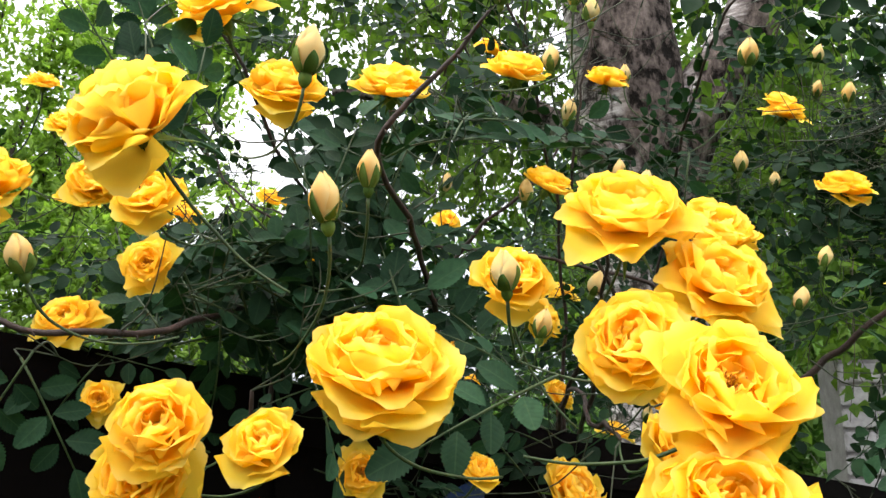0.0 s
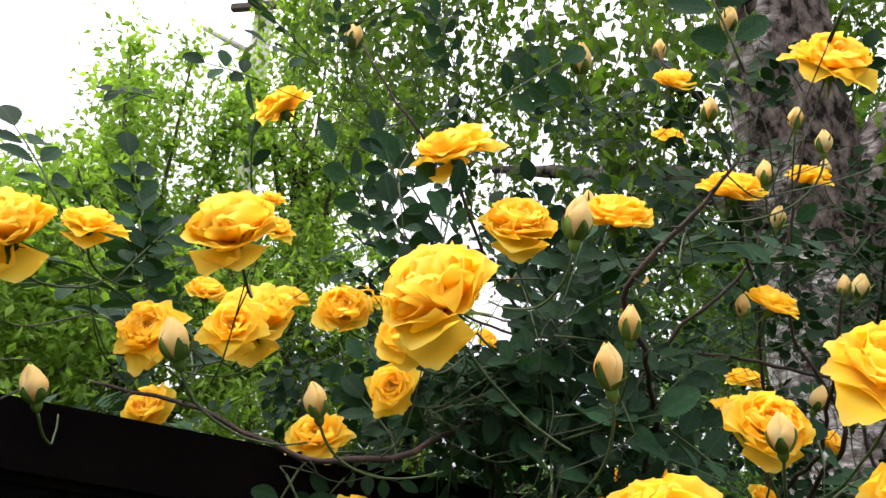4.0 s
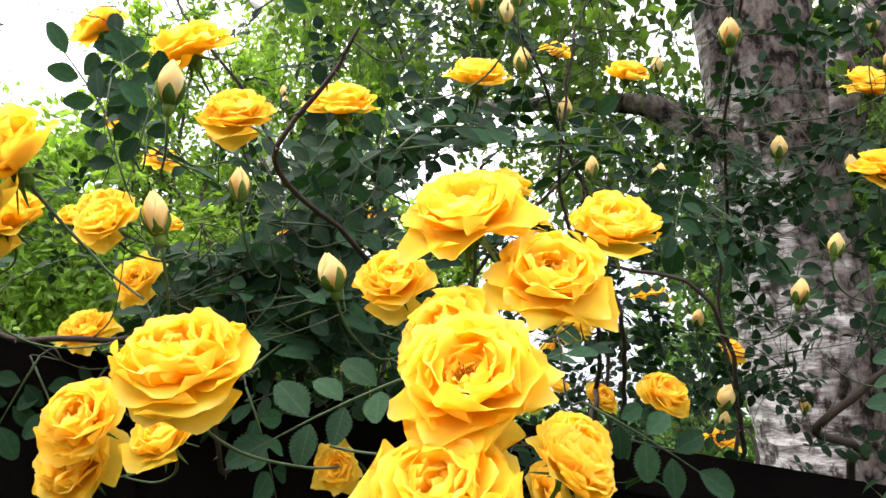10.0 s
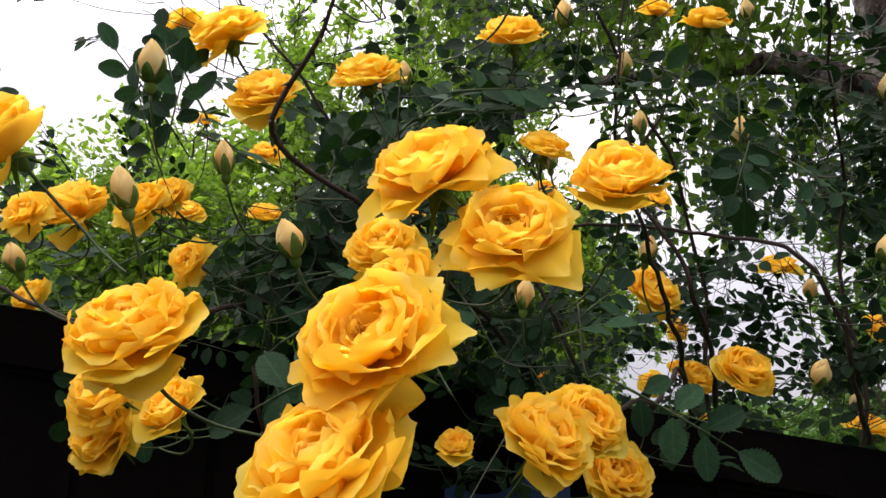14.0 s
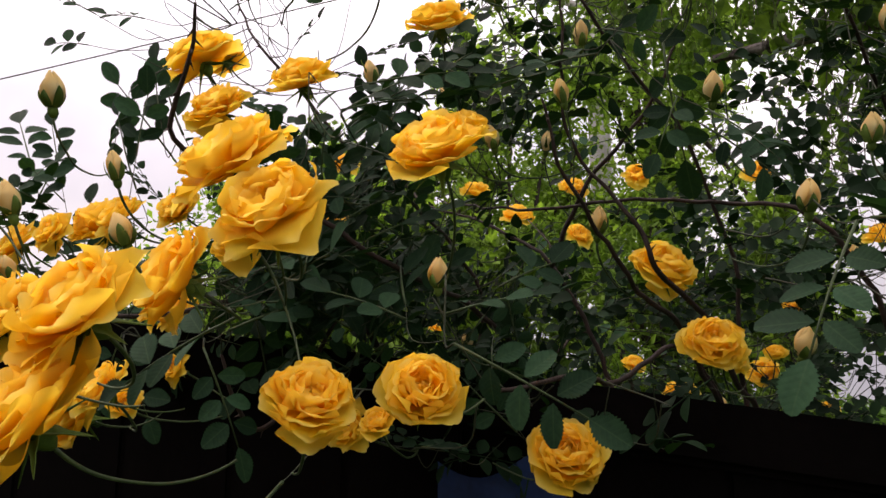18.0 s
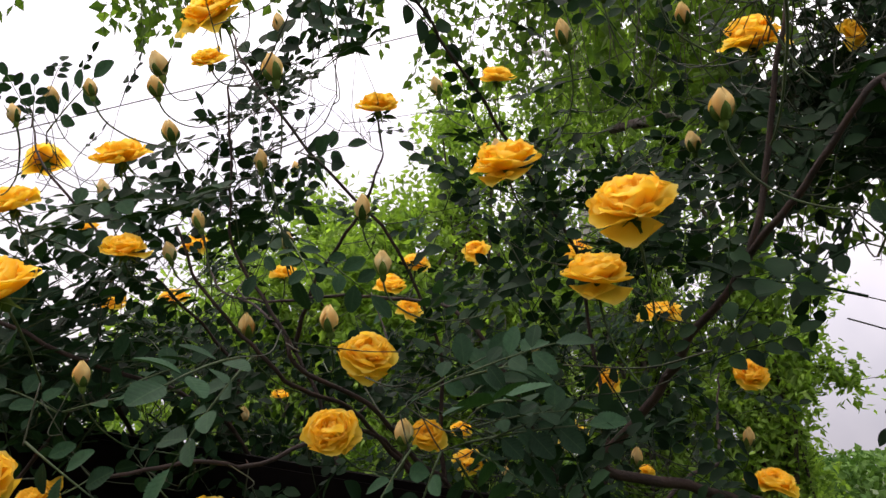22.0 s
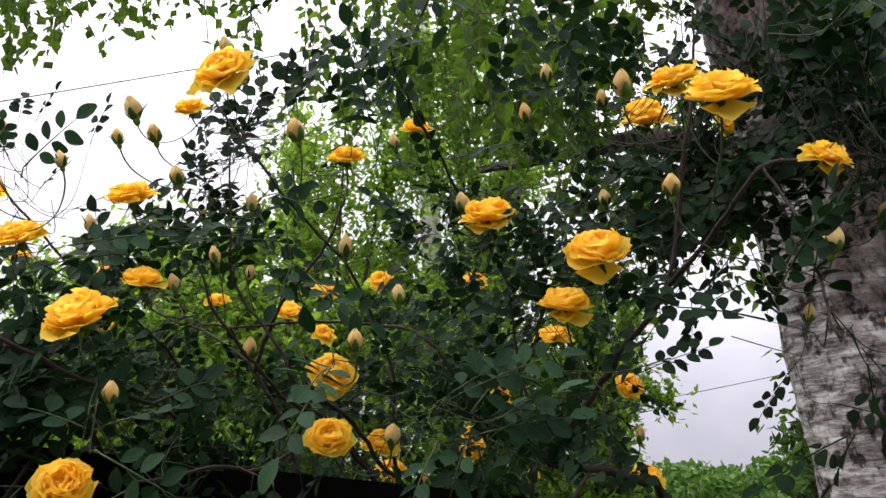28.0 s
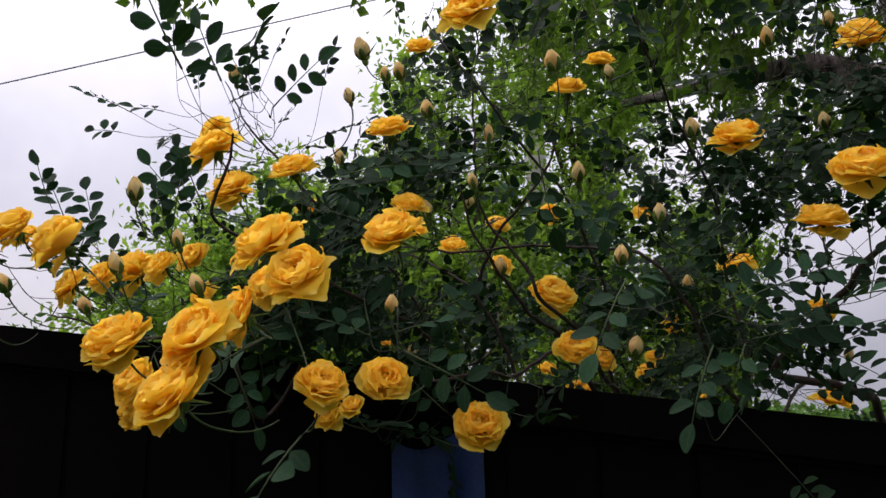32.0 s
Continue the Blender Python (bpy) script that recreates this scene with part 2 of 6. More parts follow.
def leaflet_material(name, dark, light, pale):
    """A matt rose leaflet with a pale rib and side veins."""
    m, nt, bsdf = material(name, 0.6, 0.07)
    coord = nt.nodes.new("ShaderNodeTexCoord")
    rnd = nt.nodes.new("ShaderNodeObjectInfo").outputs["Random"]
    base = ramp_node(nt, rnd, [(0.0, dark), (0.7, light), (1.0, tuple(c * 1.5 for c in light))])
    spots = noise_node(nt, 5, 5, coord.outputs["Object"])
    dim = ramp_node(nt, spots.outputs["Fac"], [(0.3, (0.75, 0.76, 0.78)), (0.7, (1.2, 1.15, 1.12))])
    col = mix_node(nt, 1.0, base.outputs["Color"], dim.outputs["Color"], "MULTIPLY")
    split = nt.nodes.new("ShaderNodeSeparateXYZ")
    nt.links.new(coord.outputs["Object"], split.inputs["Vector"])
    out = nt.nodes.new("ShaderNodeMath")
    out.operation = "ABSOLUTE"
    nt.links.new(split.outputs["X"], out.inputs[0])
    slant = nt.nodes.new("ShaderNodeMath")
    slant.operation = "MULTIPLY_ADD"
    nt.links.new(out.outputs["Value"], slant.inputs[0])
    slant.inputs[1].default_value = -0.75
    nt.links.new(split.outputs["Y"], slant.inputs[2])
    wave = nt.nodes.new("ShaderNodeMath")
    wave.operation = "PINGPONG"
    wave.inputs[1].default_value = 0.065
    nt.links.new(slant.outputs["Value"], wave.inputs[0])
    veins = ramp_node(nt, wave.outputs["Value"], [(0.0, (0.55, 0.55, 0.55)), (0.012, (0, 0, 0))])
    rib = ramp_node(nt, out.outputs["Value"], [(0.008, (1, 1, 1)), (0.022, (0, 0, 0))])
    both = mix_node(nt, 1.0, rib.outputs["Color"], veins.outputs["Color"], "LIGHTEN")
    mask = mix_node(nt, 1.0, both, (0.2, 0.2, 0.2), "MULTIPLY")
    col = mix_node(nt, mask, col, pale)
    nt.links.new(col, bsdf.inputs["Base Color"])
    hill = ramp_node(nt, wave.outputs["Value"], [(0.0, (0, 0, 0)), (0.06, (1, 1, 1))])
    bump_node(nt, bsdf, hill.outputs["Color"], 0.12, 0.0006)
    let_through(nt, bsdf, mix_node(nt, 1.0, col, (1.25, 1.45, 0.5), "MULTIPLY"), 0.16)
    return m


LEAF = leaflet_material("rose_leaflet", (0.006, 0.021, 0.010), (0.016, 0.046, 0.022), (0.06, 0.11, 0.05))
# deeper leaves: the leaflet green darkened by a third for shade inside the bush
LEAF_SHADED = leaf_material("rose_leaf_mass_shaded", (0.004, 0.014, 0.006), (0.011, 0.031, 0.013), 0.6, 0.16, True)
BIRCH_LEAF = leaf_material("birch_leaf", (0.040, 0.085, 0.019), (0.095, 0.16, 0.036), 0.5, 0.55, True)
FRESH_LEAF = leaf_material("fresh_tree_leaf", (0.10, 0.18, 0.038), (0.24, 0.36, 0.09), 0.5, 0.55, True, 8)
HEDGE_LEAF = leaf_material("hedge_leaf", (0.04, 0.10, 0.025), (0.10, 0.19, 0.05), 0.55, 0.25, True, 6)
GREEN_STEM = plain_material("green_stem", (0.018, 0.040, 0.012), (0.045, 0.075, 0.022), 90, 0.55)
FINE_TWIG = plain_material("dark_green_twig", (0.012, 0.020, 0.009), (0.035, 0.045, 0.02), 90, 0.6)
CANE = plain_material("brown_cane", (0.014, 0.009, 0.007), (0.04, 0.022, 0.016), 60, 0.7, 0.6, 0.002)
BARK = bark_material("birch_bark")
TWIG = plain_material("dark_twig", (0.03, 0.022, 0.018), (0.08, 0.06, 0.05), 50, 0.8)
# brown fence paint taken almost to black, the shade under the bush included
FENCE = plain_material("dark_brown_paint_shaded", (0.0018, 0.0014, 0.0014), (0.004, 0.003, 0.0028), 14, 0.8, 0.3, 0.002, 0.03)
BLUE = plain_material("blue_plastic", (0.004, 0.018, 0.075), (0.008, 0.032, 0.12), 20, 0.5)
BRICK = plain_material("grey_brick", (0.30, 0.29, 0.30), (0.46, 0.45, 0.46), 9, 0.9, 0.5, 0.003)
MORTAR = plain_material("grey_mortar", (0.16, 0.15, 0.15), (0.26, 0.25, 0.25), 20, 0.95)
PLASTER = plain_material("brown_plaster", (0.16, 0.13, 0.11), (0.24, 0.20, 0.17), 3, 0.9)
GRASS = plain_material("grass_ground", (0.03, 0.06, 0.02), (0.08, 0.12, 0.035), 1.5, 0.95, 0.5, 0.02)
CONCRETE = plain_material("grey_concrete", (0.30, 0.29, 0.28), (0.45, 0.44, 0.42), 6, 0.9)
WIRE = plain_material("grey_wire", (0.10, 0.10, 0.11), (0.18, 0.18, 0.19), 30, 0.6)


# ---- building helpers ----
def mesh_from(name, verts, faces, mat, smooth=True):
    me = bpy.data.meshes.new(name)
    me.from_pydata([tuple(v) for v in verts], [], [tuple(f) for f in faces])
    me.materials.append(mat)
    if smooth:
        me.shade_smooth()
    me.update()
    return me


def part_of(name, me, parent, m=None, label=""):
    ob = new(name, me)
    ob.parent = parent
    if m is not None:
        ob.matrix_basis = m
    return tagged(ob, label) if label else ob


def empty(name, at=(0, 0, 0), **tags):
    ob = new(name)
    ob.empty_display_size = 0.05
    ob.matrix_basis = Matrix.Translation(at)
    return tagged(ob, **tags)


def frame_along(d, up=Vector((0, 0, 1))):
    d = Vector(d).normalized()
    side = up.cross(d)
    if side.length < 1e-4:
        side = Vector((1, 0, 0))
    side.normalize()
    return side, d.cross(side).normalized(), d


class Soup:
    """Gathers many small pieces into one mesh."""

    def __init__(self):
        self.v, self.f = [], []

    def add(self, verts, faces):
        k = len(self.v)
        self.v.extend(verts)
        self.f.extend([tuple(i + k for i in f) for f in faces])

    def tube(self, pts, radii, sides=6):
        k = len(self.v)
        side = None
        for i, p in enumerate(pts):
            a, b = pts[max(i - 1, 0)], pts[min(i + 1, len(pts) - 1)]
            d = (b - a).normalized()
            if side is None:
                side = frame_along(d)[0]
            side = (side - d * side.dot(d)).normalized()
            other = d.cross(side)
            for s in range(sides):
                w = 2 * math.pi * s / sides
                self.v.append(p + (side * math.cos(w) + other * math.sin(w)) * radii[i])
        for i in range(len(pts) - 1):
            for s in range(sides):
                q = k + i * sides
                self.f.append((q + s, q + (s + 1) % sides, q + sides + (s + 1) % sides, q + sides + s))
        self.f.append(tuple(k + s for s in reversed(range(sides))))
        q = k + (len(pts) - 1) * sides
        self.f.append(tuple(q + s for s in range(sides)))

    def mesh(self, name, mat, smooth=True):
        return mesh_from(name, self.v, self.f, mat, smooth)


def curve_points(keys, n):
    """Points on a smooth line through the keys."""
    keys = [Vector(k) for k in keys]
    pts = [keys[0] * 2 - keys[1], *keys, keys[-1] * 2 - keys[-2]]
    out = []
    for i in range(len(keys) - 1):
        a, b, c, d = pts[i : i + 4]
        for j in range(n):
            t = j / n
            out.append(0.5 * (2 * b + (c - a) * t + (2 * a - 5 * b + 4 * c - d) * t * t + (3 * b - a - 3 * c + d) * t ** 3))
    out.append(keys[-1])
    return out


def box_mesh(name, size, mat, bevel=0.003):
    bm = bmesh.new()
    bmesh.ops.create_cube(bm, size=1)
    for v in bm.verts:
        v.co = Vector((v.co.x * size[0], v.co.y * size[1], v.co.z * size[2]))
    bmesh.ops.bevel(bm, geom=bm.edges[:], offset=bevel, segments=2, affect="EDGES")
    me = bpy.data.meshes.new(name)
    bm.to_mesh(me)
    bm.free()
    me.materials.append(mat)
    return me


# ---- ground ----
def make_ground():
    n, span = 60, 260.0
    verts, faces = [], []
    for i in range(n + 1):
        for j in range(n + 1):
            x, y = (i / n * 2 - 1), (j / n * 2 - 1)
            x, y = span * x * abs(x), span * y * abs(y)
            verts.append((x, y, 0.03 * noise.noise((x * 0.8, y * 0.8, 0))))
    for i in range(n):
        for j in range(n):
            a = i * (n + 1) + j
            faces.append((a, a + n + 1, a + n + 2, a + 1))
    tagged(new("ground", mesh_from("ground", verts, faces, GRASS)), "rough green grass ground under the rose bush", "ground", kind="structure")


make_ground()


def make_back_wall():
    """A plain unseen wall that closes the garden behind the walk, blocking low light."""
    wall = new("wall_unseen", box_mesh("wall_unseen", (9.0, 0.3, 2.3), PLASTER, 0.01))
    wall.matrix_basis = Matrix.Translation((1.6, -1.6, 1.15)) @ Matrix.Rotation(radians(6), 4, "Z")
    tagged(wall, "plain brownish plaster wall, unseen, added to keep low light off the garden", "wall", kind="structure")


make_back_wall()

# ---- dark fence ----
FENCE_A, FENCE_DIR = Vector((0.0, 0.80, 1.596)), Vector((0.846, 0.52, -0.146)).normalized()


def make_fence():
    fence = empty("fence", (0, 0, 0), label="dark brown painted board fence, blackened for the shade under the rose bush", category="fence")
    flat = Vector((FENCE_DIR.x, FENCE_DIR.y, 0)).normalized()
    slope = FENCE_DIR.z / Vector((FENCE_DIR.x, FENCE_DIR.y, 0)).length
    back = Vector((-flat.y, flat.x, 0))
    turn = Matrix((flat, back, Vector((0, 0, 1)))).transposed().to_4x4()
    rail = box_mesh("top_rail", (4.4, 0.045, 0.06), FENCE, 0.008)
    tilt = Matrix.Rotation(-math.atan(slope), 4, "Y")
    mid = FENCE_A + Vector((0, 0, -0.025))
    part_of("top_rail", rail, fence, Matrix.Translation(mid) @ turn @ tilt, "dark brown top rail with a bevelled edge")
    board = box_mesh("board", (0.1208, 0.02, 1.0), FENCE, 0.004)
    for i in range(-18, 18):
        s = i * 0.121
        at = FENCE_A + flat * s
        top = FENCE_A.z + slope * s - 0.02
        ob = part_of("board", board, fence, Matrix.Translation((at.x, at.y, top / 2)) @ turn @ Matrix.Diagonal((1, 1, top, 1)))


make_fence()


def make_sheet():
    """A blue plastic sheet that hangs in folds on the fence."""
    flat = Vector((FENCE_DIR.x, FENCE_DIR.y, 0)).normalized()
    front = Vector((flat.y, -flat.x, 0))
    verts, faces = [], []
    for skin in (0.0, 0.002):
        for j in range(9):
            for i in range(13):
                u, v = i / 12, j / 8
                fold = 0.022 + 0.007 * math.sin(u * 17) * (0.3 + v) + skin
                verts.append(FENCE_A + flat * (-0.085 + 0.12 * u) + front * fold + Vector((0, 0, -0.075 - 0.34 * v - 0.015 * math.sin(u * 5))))
    for j in range(8):
        for i in range(12):
            a = j * 13 + i
            faces += [(a, a + 1, a + 14, a + 13), (117 + a, 117 + a + 13, 117 + a + 14, 117 + a + 1)]
    tagged(new("plastic_sheet", mesh_from("plastic_sheet", verts, faces, BLUE)), "dark blue plastic sheet hung on the brown fence", "sheet")


make_sheet()

# ---- birch ----
TRUNK_AT = Vector((0.704, 2.427, 1.6))
TRUNK_LEAN = Vector((-0.081, -0.011, 1.0))


def trunk_tube(keys, radii, sides=40, rough=0.02, seed=0.0):
    """A rough bark-covered limb."""
    pts = curve_points(keys, 14)
    verts, faces = [], []
    side = None
    total = len(pts) - 1
    for i, p in enumerate(pts):
        d = (pts[min(i + 1, total)] - pts[max(i - 1, 0)]).normalized()
        side = side or frame_along(d)[0]
        side = (side - d * side.dot(d)).normalized()
        other = d.cross(side)
        t = i / total * (len(radii) - 1)
        k = min(int(t), len(radii) - 2)
        r = radii[k] * (1 - t + k) + radii[k + 1] * (t - k)
        for s in range(sides):
            w = 2 * math.pi * s / sides
            out = side * math.cos(w) + other * math.sin(w)
            q = Vector((p.x * 9 + out.x * 1.6 + seed, p.y * 9 + out.y * 1.6, p.z * 4))
            bump = noise.noise(q) * 0.6 + 0.5 * abs(noise.noise(Vector((out.x * 7, out.y * 7, p.z * 5 + seed))))
            verts.append(p + out * (r + rough * bump))
    for i in range(total):
        for s in range(sides):
            a = i * sides
            faces.append((a + s, a + (s + 1) % sides, a + sides + (s + 1) % sides, a + sides + s))
    return verts, faces


def make_birch():
    tree = empty("birch_tree", (TRUNK_AT.x, TRUNK_AT.y, 0), label="old birch with cracked white bark and hanging twigs", category="tree")
    inv = Matrix.Translation((-TRUNK_AT.x, -TRUNK_AT.y, 0))

    def at(z):
        return TRUNK_AT + TRUNK_LEAN * (z - 1.6)

    keys = [at(0.0), at(0.8), at(1.6), at(2.4), at(3.2), at(4.5), at(6.5)]
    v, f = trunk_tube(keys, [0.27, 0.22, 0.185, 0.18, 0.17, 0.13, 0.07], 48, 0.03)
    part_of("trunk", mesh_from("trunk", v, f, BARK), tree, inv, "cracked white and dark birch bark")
    limbs = [
        ([at(2.2), Vector((0.80, 2.40, 2.52)), Vector((0.95, 2.38, 2.75)), Vector((1.09, 2.35, 3.05)), Vector((1.40, 2.2, 4.2))], [0.14, 0.11, 0.10, 0.09, 0.05]),
        ([at(2.35), Vector((0.44, 2.24, 2.40)), Vector((0.30, 2.22, 2.49)), Vector((0.17, 2.22, 2.53)), Vector((-0.35, 2.3, 2.6))], [0.06, 0.045, 0.038, 0.03, 0.012]),
        ([at(3.0), at(3.3) + Vector((-0.4, -0.3, 0.3)), at(3.8) + Vector((-1.1, -0.5, 0.8)), at(4.2) + Vector((-2.2, -0.6, 0.9))], [0.08, 0.06, 0.04, 0.015]),
        ([at(3.4), at(3.9) + Vector((-0.6, 0.4, 0.5)), at(4.5) + Vector((-1.8, 1.0, 1.0)), at(4.6) + Vector((-3.2, 1.6, 0.9))], [0.08, 0.06, 0.04, 0.015]),
    ]
    for i, (k, r) in enumerate(limbs):
        v, f = trunk_tube(k, r, 20, 0.012, i * 3.1)
        part_of("limb", mesh_from("limb", v, f, BARK), tree, inv)
    return tree, inv


BIRCH, BIRCH_INV = make_birch()


def small_leaf(at, along, face, size, wide=0.72):
    """A pointed leaf of four folded triangles."""
    d = along.normalized()
    side = d.cross(face).normalized()
    nrm = side.cross(d)
    w = size * wide / 2
    return [at, at + d * size * 0.38 + side * w - nrm * size * 0.06, at + d * size, at + d * size * 0.38 - side * w - nrm * size * 0.06, at + d * size * 0.45 + nrm * size * 0.05], [
        (0, 1, 4), (1, 2, 4), (2, 3, 4), (3, 0, 4)]


def rand_dir(rng):
    while True:
        v = Vector((rng.uniform(-1, 1), rng.uniform(-1, 1), rng.uniform(-1, 1)))
        if 0.05 < v.length < 1:
            return v.normalized()


def hanging_twigs(rng, places, leaf_soup, twig_soup, size=(0.030, 0.060), gap=0.024):
    """Each place is a point where a twig starts to hang, and its length."""
    for p, length in places:
        n = max(3, int(length / 0.06))
        pts = [Vector(p)]
        d = Vector((rng.uniform(-0.35, 0.35), rng.uniform(-0.35, 0.35), -1)).normalized()
        for i in range(n):
            d = (d + Vector((rng.uniform(-0.12, 0.12), rng.uniform(-0.12, 0.12), -0.12))).normalized()
            pts.append(pts[-1] + d * length / n)
        twig_soup.tube(pts, [0.0018 * (1 - 0.6 * i / n) for i in range(n + 1)], 3)
        steps = int(length / gap)
        for s in range(steps):
            t = (s + rng.random()) / steps * n
            k = min(int(t), n - 1)
            q = pts[k].lerp(pts[k + 1], t - k)
            out = rand_dir(rng)
            along = (out + Vector((0, 0, -0.9))).normalized()
            v, f = small_leaf(q + out * rng.uniform(0.0, 0.02), along, rand_dir(rng), rng.uniform(*size))
            leaf_soup.add(v, f)


def polar(eye, turn, rise, far):
    """A point at a heading (degrees to the left of +y), an elevation and a distance."""
    a, e = radians(turn), radians(rise)
    return Vector(eye) + Vector((-math.sin(a) * math.cos(e), math.cos(a) * math.cos(e), math.sin(e))) * far


def make_birch_crown():
    rng = random.Random(11)
    leaves, twigs = Soup(), Soup()
    heart = (0.4, 0.2, 1.6)
    places = []
    # tufts of hanging twigs round the trunk and over the middle
    for k in range(228):
        turn = rng.uniform(-36, 5) if k < 148 else rng.uniform(5, 30)
        far = rng.uniform(1.9, 4.6) if turn < 18 else rng.uniform(3.6, 5.2)
        low = 20 if 3 < turn < 13 else 25 if 3 < turn < 30 else (24 if turn > 0 else 9)
        if -17 < turn < 2:
            far = max(far, rng.uniform(3.0, 4.6))
        tuft = polar(heart, turn, rng.uniform(low, 47), far)
        for _ in range(rng.randint(6, 13)):
            p = tuft + Vector((rng.gauss(0, 0.13), rng.gauss(0, 0.13), rng.gauss(0, 0.08)))
            length = rng.uniform(0.15, 0.55)
            # away from the trunk the crown's lower edge hangs higher
            out = Vector((0.8 - p.x, p.y - 0.2))
            if math.degrees(math.atan2(out.x, out.y)) > 22:
                length = min(length, p.z - 1.6 - out.length * 0.42)
            if length > 0.1:
                places.append((p, length))
    # single tufts that hang into the sky to the left: heading, lowest elevation, width, number of twigs
    for turn, low, wide, n in ((65.5, 26, 1.5, 26), (62, 27, 1.2, 14), (58, 28.5, 1.6, 16), (54, 31, 1.2, 8), (50.6, 30, 0.6, 5), (47.6, 28, 0.7, 9), (41.5, 26, 1.3, 12), (38, 24, 1.5, 12), (34.5, 23, 1.5, 13), (75, 26, 1.0, 8)):
        for _ in range(n):
            far, length = rng.uniform(2.9, 3.5), rng.uniform(0.2, 0.5)
            rise = low + math.degrees(length / far) + abs(rng.gauss(0, 4))
            places.append((polar((0.8, 0.2, 1.58), turn + rng.gauss(0, wide * 0.6), rise, far), length))
    hanging_twigs(rng, places, leaves, twigs)
    tagged(part_of("crown", leaves.mesh("crown", BIRCH_LEAF, False), BIRCH, BIRCH_INV, "hanging green birch leaves"), kind="stuff")
    tagged(part_of("hanging_twig", twigs.mesh("hanging_twig", TWIG), BIRCH, BIRCH_INV, "thin dark hanging twigs"), kind="stuff")


make_birch_crown()


# ---- bright trees behind ----
def make_tree(name, at, height, radius, low, count, leaf, mat, label, seed, category="tree"):
    rng = random.Random(seed)
    tree = empty(name, at, label=label, category=category, group="trees beyond the fence" if category == "tree" else "bushes beyond the fence")
    wood, leaves = Soup(), Soup()
    top = Vector((rng.uniform(-0.2, 0.2), rng.uniform(-0.2, 0.2), height * 0.8))
    trunk = curve_points([Vector((0, 0, -0.05)), Vector((0.06, 0.03, height * 0.35)), top], 6)
    wood.tube(trunk, [0.03 * height * (1 - 0.75 * i / (len(trunk) - 1)) * 0.6 for i in range(len(trunk))], 10)
    part_of("trunk", wood.mesh("trunk", TWIG), tree)
    boughs = Soup()
    for i in range(34):
        t = rng.uniform(0.15, 1.0)
        start = trunk[int(t * (len(trunk) - 1))]
        turn = rng.uniform(0, 2 * math.pi)
        z = rng.uniform(low, height)
        r = radius * math.sqrt(max(0.05, 1 - ((z - (low + height) / 2) / ((height - low) / 2 + 0.01)) ** 2)) * rng.uniform(0.55, 1.05)
        end = Vector((math.cos(turn) * r, math.sin(turn) * r, z))
        bend = start.lerp(end, 0.55) + Vector((0, 0, 0.25))
        pts = curve_points([start, bend, end], 4)
        boughs.tube(pts, [0.022 * height * 0.25 * (1 - 0.85 * j / (len(pts) - 1)) + 0.004 for j in range(len(pts))], 5)
        for _ in range(count // 34):
            base = pts[min(len(pts) - 1, int(rng.betavariate(2.0, 1.0) * len(pts)))]
            q = base + rand_dir(rng) * min(abs(rng.gauss(0, radius * 0.22)), radius * 0.34)
            v, f = small_leaf(q, (rand_dir(rng) + Vector((0, 0, -0.3))), rand_dir(rng) + Vector((0, 0, 1)), leaf * rng.uniform(0.6, 1.4), 0.5)
            leaves.add(v, f)
    tagged(part_of("branch", boughs.mesh("branch", TWIG), tree), kind="stuff")
    tagged(part_of("crown", leaves.mesh("crown", mat, False), tree), kind="stuff")
    return tree


make_tree("ash_tree", polar((0.2, 0.1, 0), 36, 0, 7.5), 5.6, 1.4, 0.3, 30000, 0.09, FRESH_LEAF, "tall bright green tree beyond the fence", 3)
make_tree("ash_tree", polar((0.2, 0.1, 0), 45, 0, 6.8), 4.1, 1.3, 0.3, 27000, 0.085, FRESH_LEAF, "bright green leafy tree beyond the fence", 4)
make_tree("ash_tree", polar((0.2, 0.1, 0), 54, 0, 7.6), 4.0, 1.5, 0.3, 26000, 0.085, FRESH_LEAF, "broad bright green tree beyond the fence", 9)
make_tree("ash_tree", polar((0.4, 0.2, 0), 26, 0, 8.5), 7.2, 1.5, 0.3, 36000, 0.09, FRESH_LEAF, "bright green tree behind the birch", 5)
make_tree("ash_tree", polar((0.8, 0.3, 0), 19.6, 0, 8.0), 3.7, 0.78, 0.4, 14000, 0.085, FRESH_LEAF, "young bright green tree at the edge of the sky gap", 12)
make_tree("lilac_bush", polar((0.4, 0.2, 0), 67, 0, 9.5), 2.9, 1.6, 0.2, 9000, 0.10, HEDGE_LEAF, "rounded green bush far behind the roses", 6, "bush")
make_tree("lilac_bush", Vector((0.44, 3.8, 0)), 1.78, 0.42, 0.3, 2600, 0.055, HEDGE_LEAF, "dark green shrub beyond the fence", 7, "bush")
make_tree("apple_tree", polar((0.2, 0.2, 0), -20, 0, 7.0), 5.6, 2.3, 0.3, 40000, 0.11, HEDGE_LEAF, "dark leafy tree beside the brick wall", 8)


def make_hedge():
    rng = random.Random(21)
    leaves = Soup()
    for _ in range(26000):
        turn = rng.uniform(-30, 75)
        far = rng.uniform(20, 24)
        p = polar((0.7, 0.1, 0), turn, 0, far)
        top = 1.75 + 0.45 * noise.noise((p.x * 0.5, p.y * 0.5, 3.1)) + 0.25 * noise.noise((p.x * 1.7, p.y * 1.7, 1.0))
        p.z = top * math.sqrt(rng.random())
        v, f = small_leaf(p, rand_dir(rng), rand_dir(rng), rng.uniform(0.14, 0.26), 0.8)
        leaves.add(v, f)
    tagged(new("hedge", leaves.mesh("hedge", HEDGE_LEAF, False)), "long green hedge at the far end of the garden", "hedge", kind="stuff")


make_hedge()


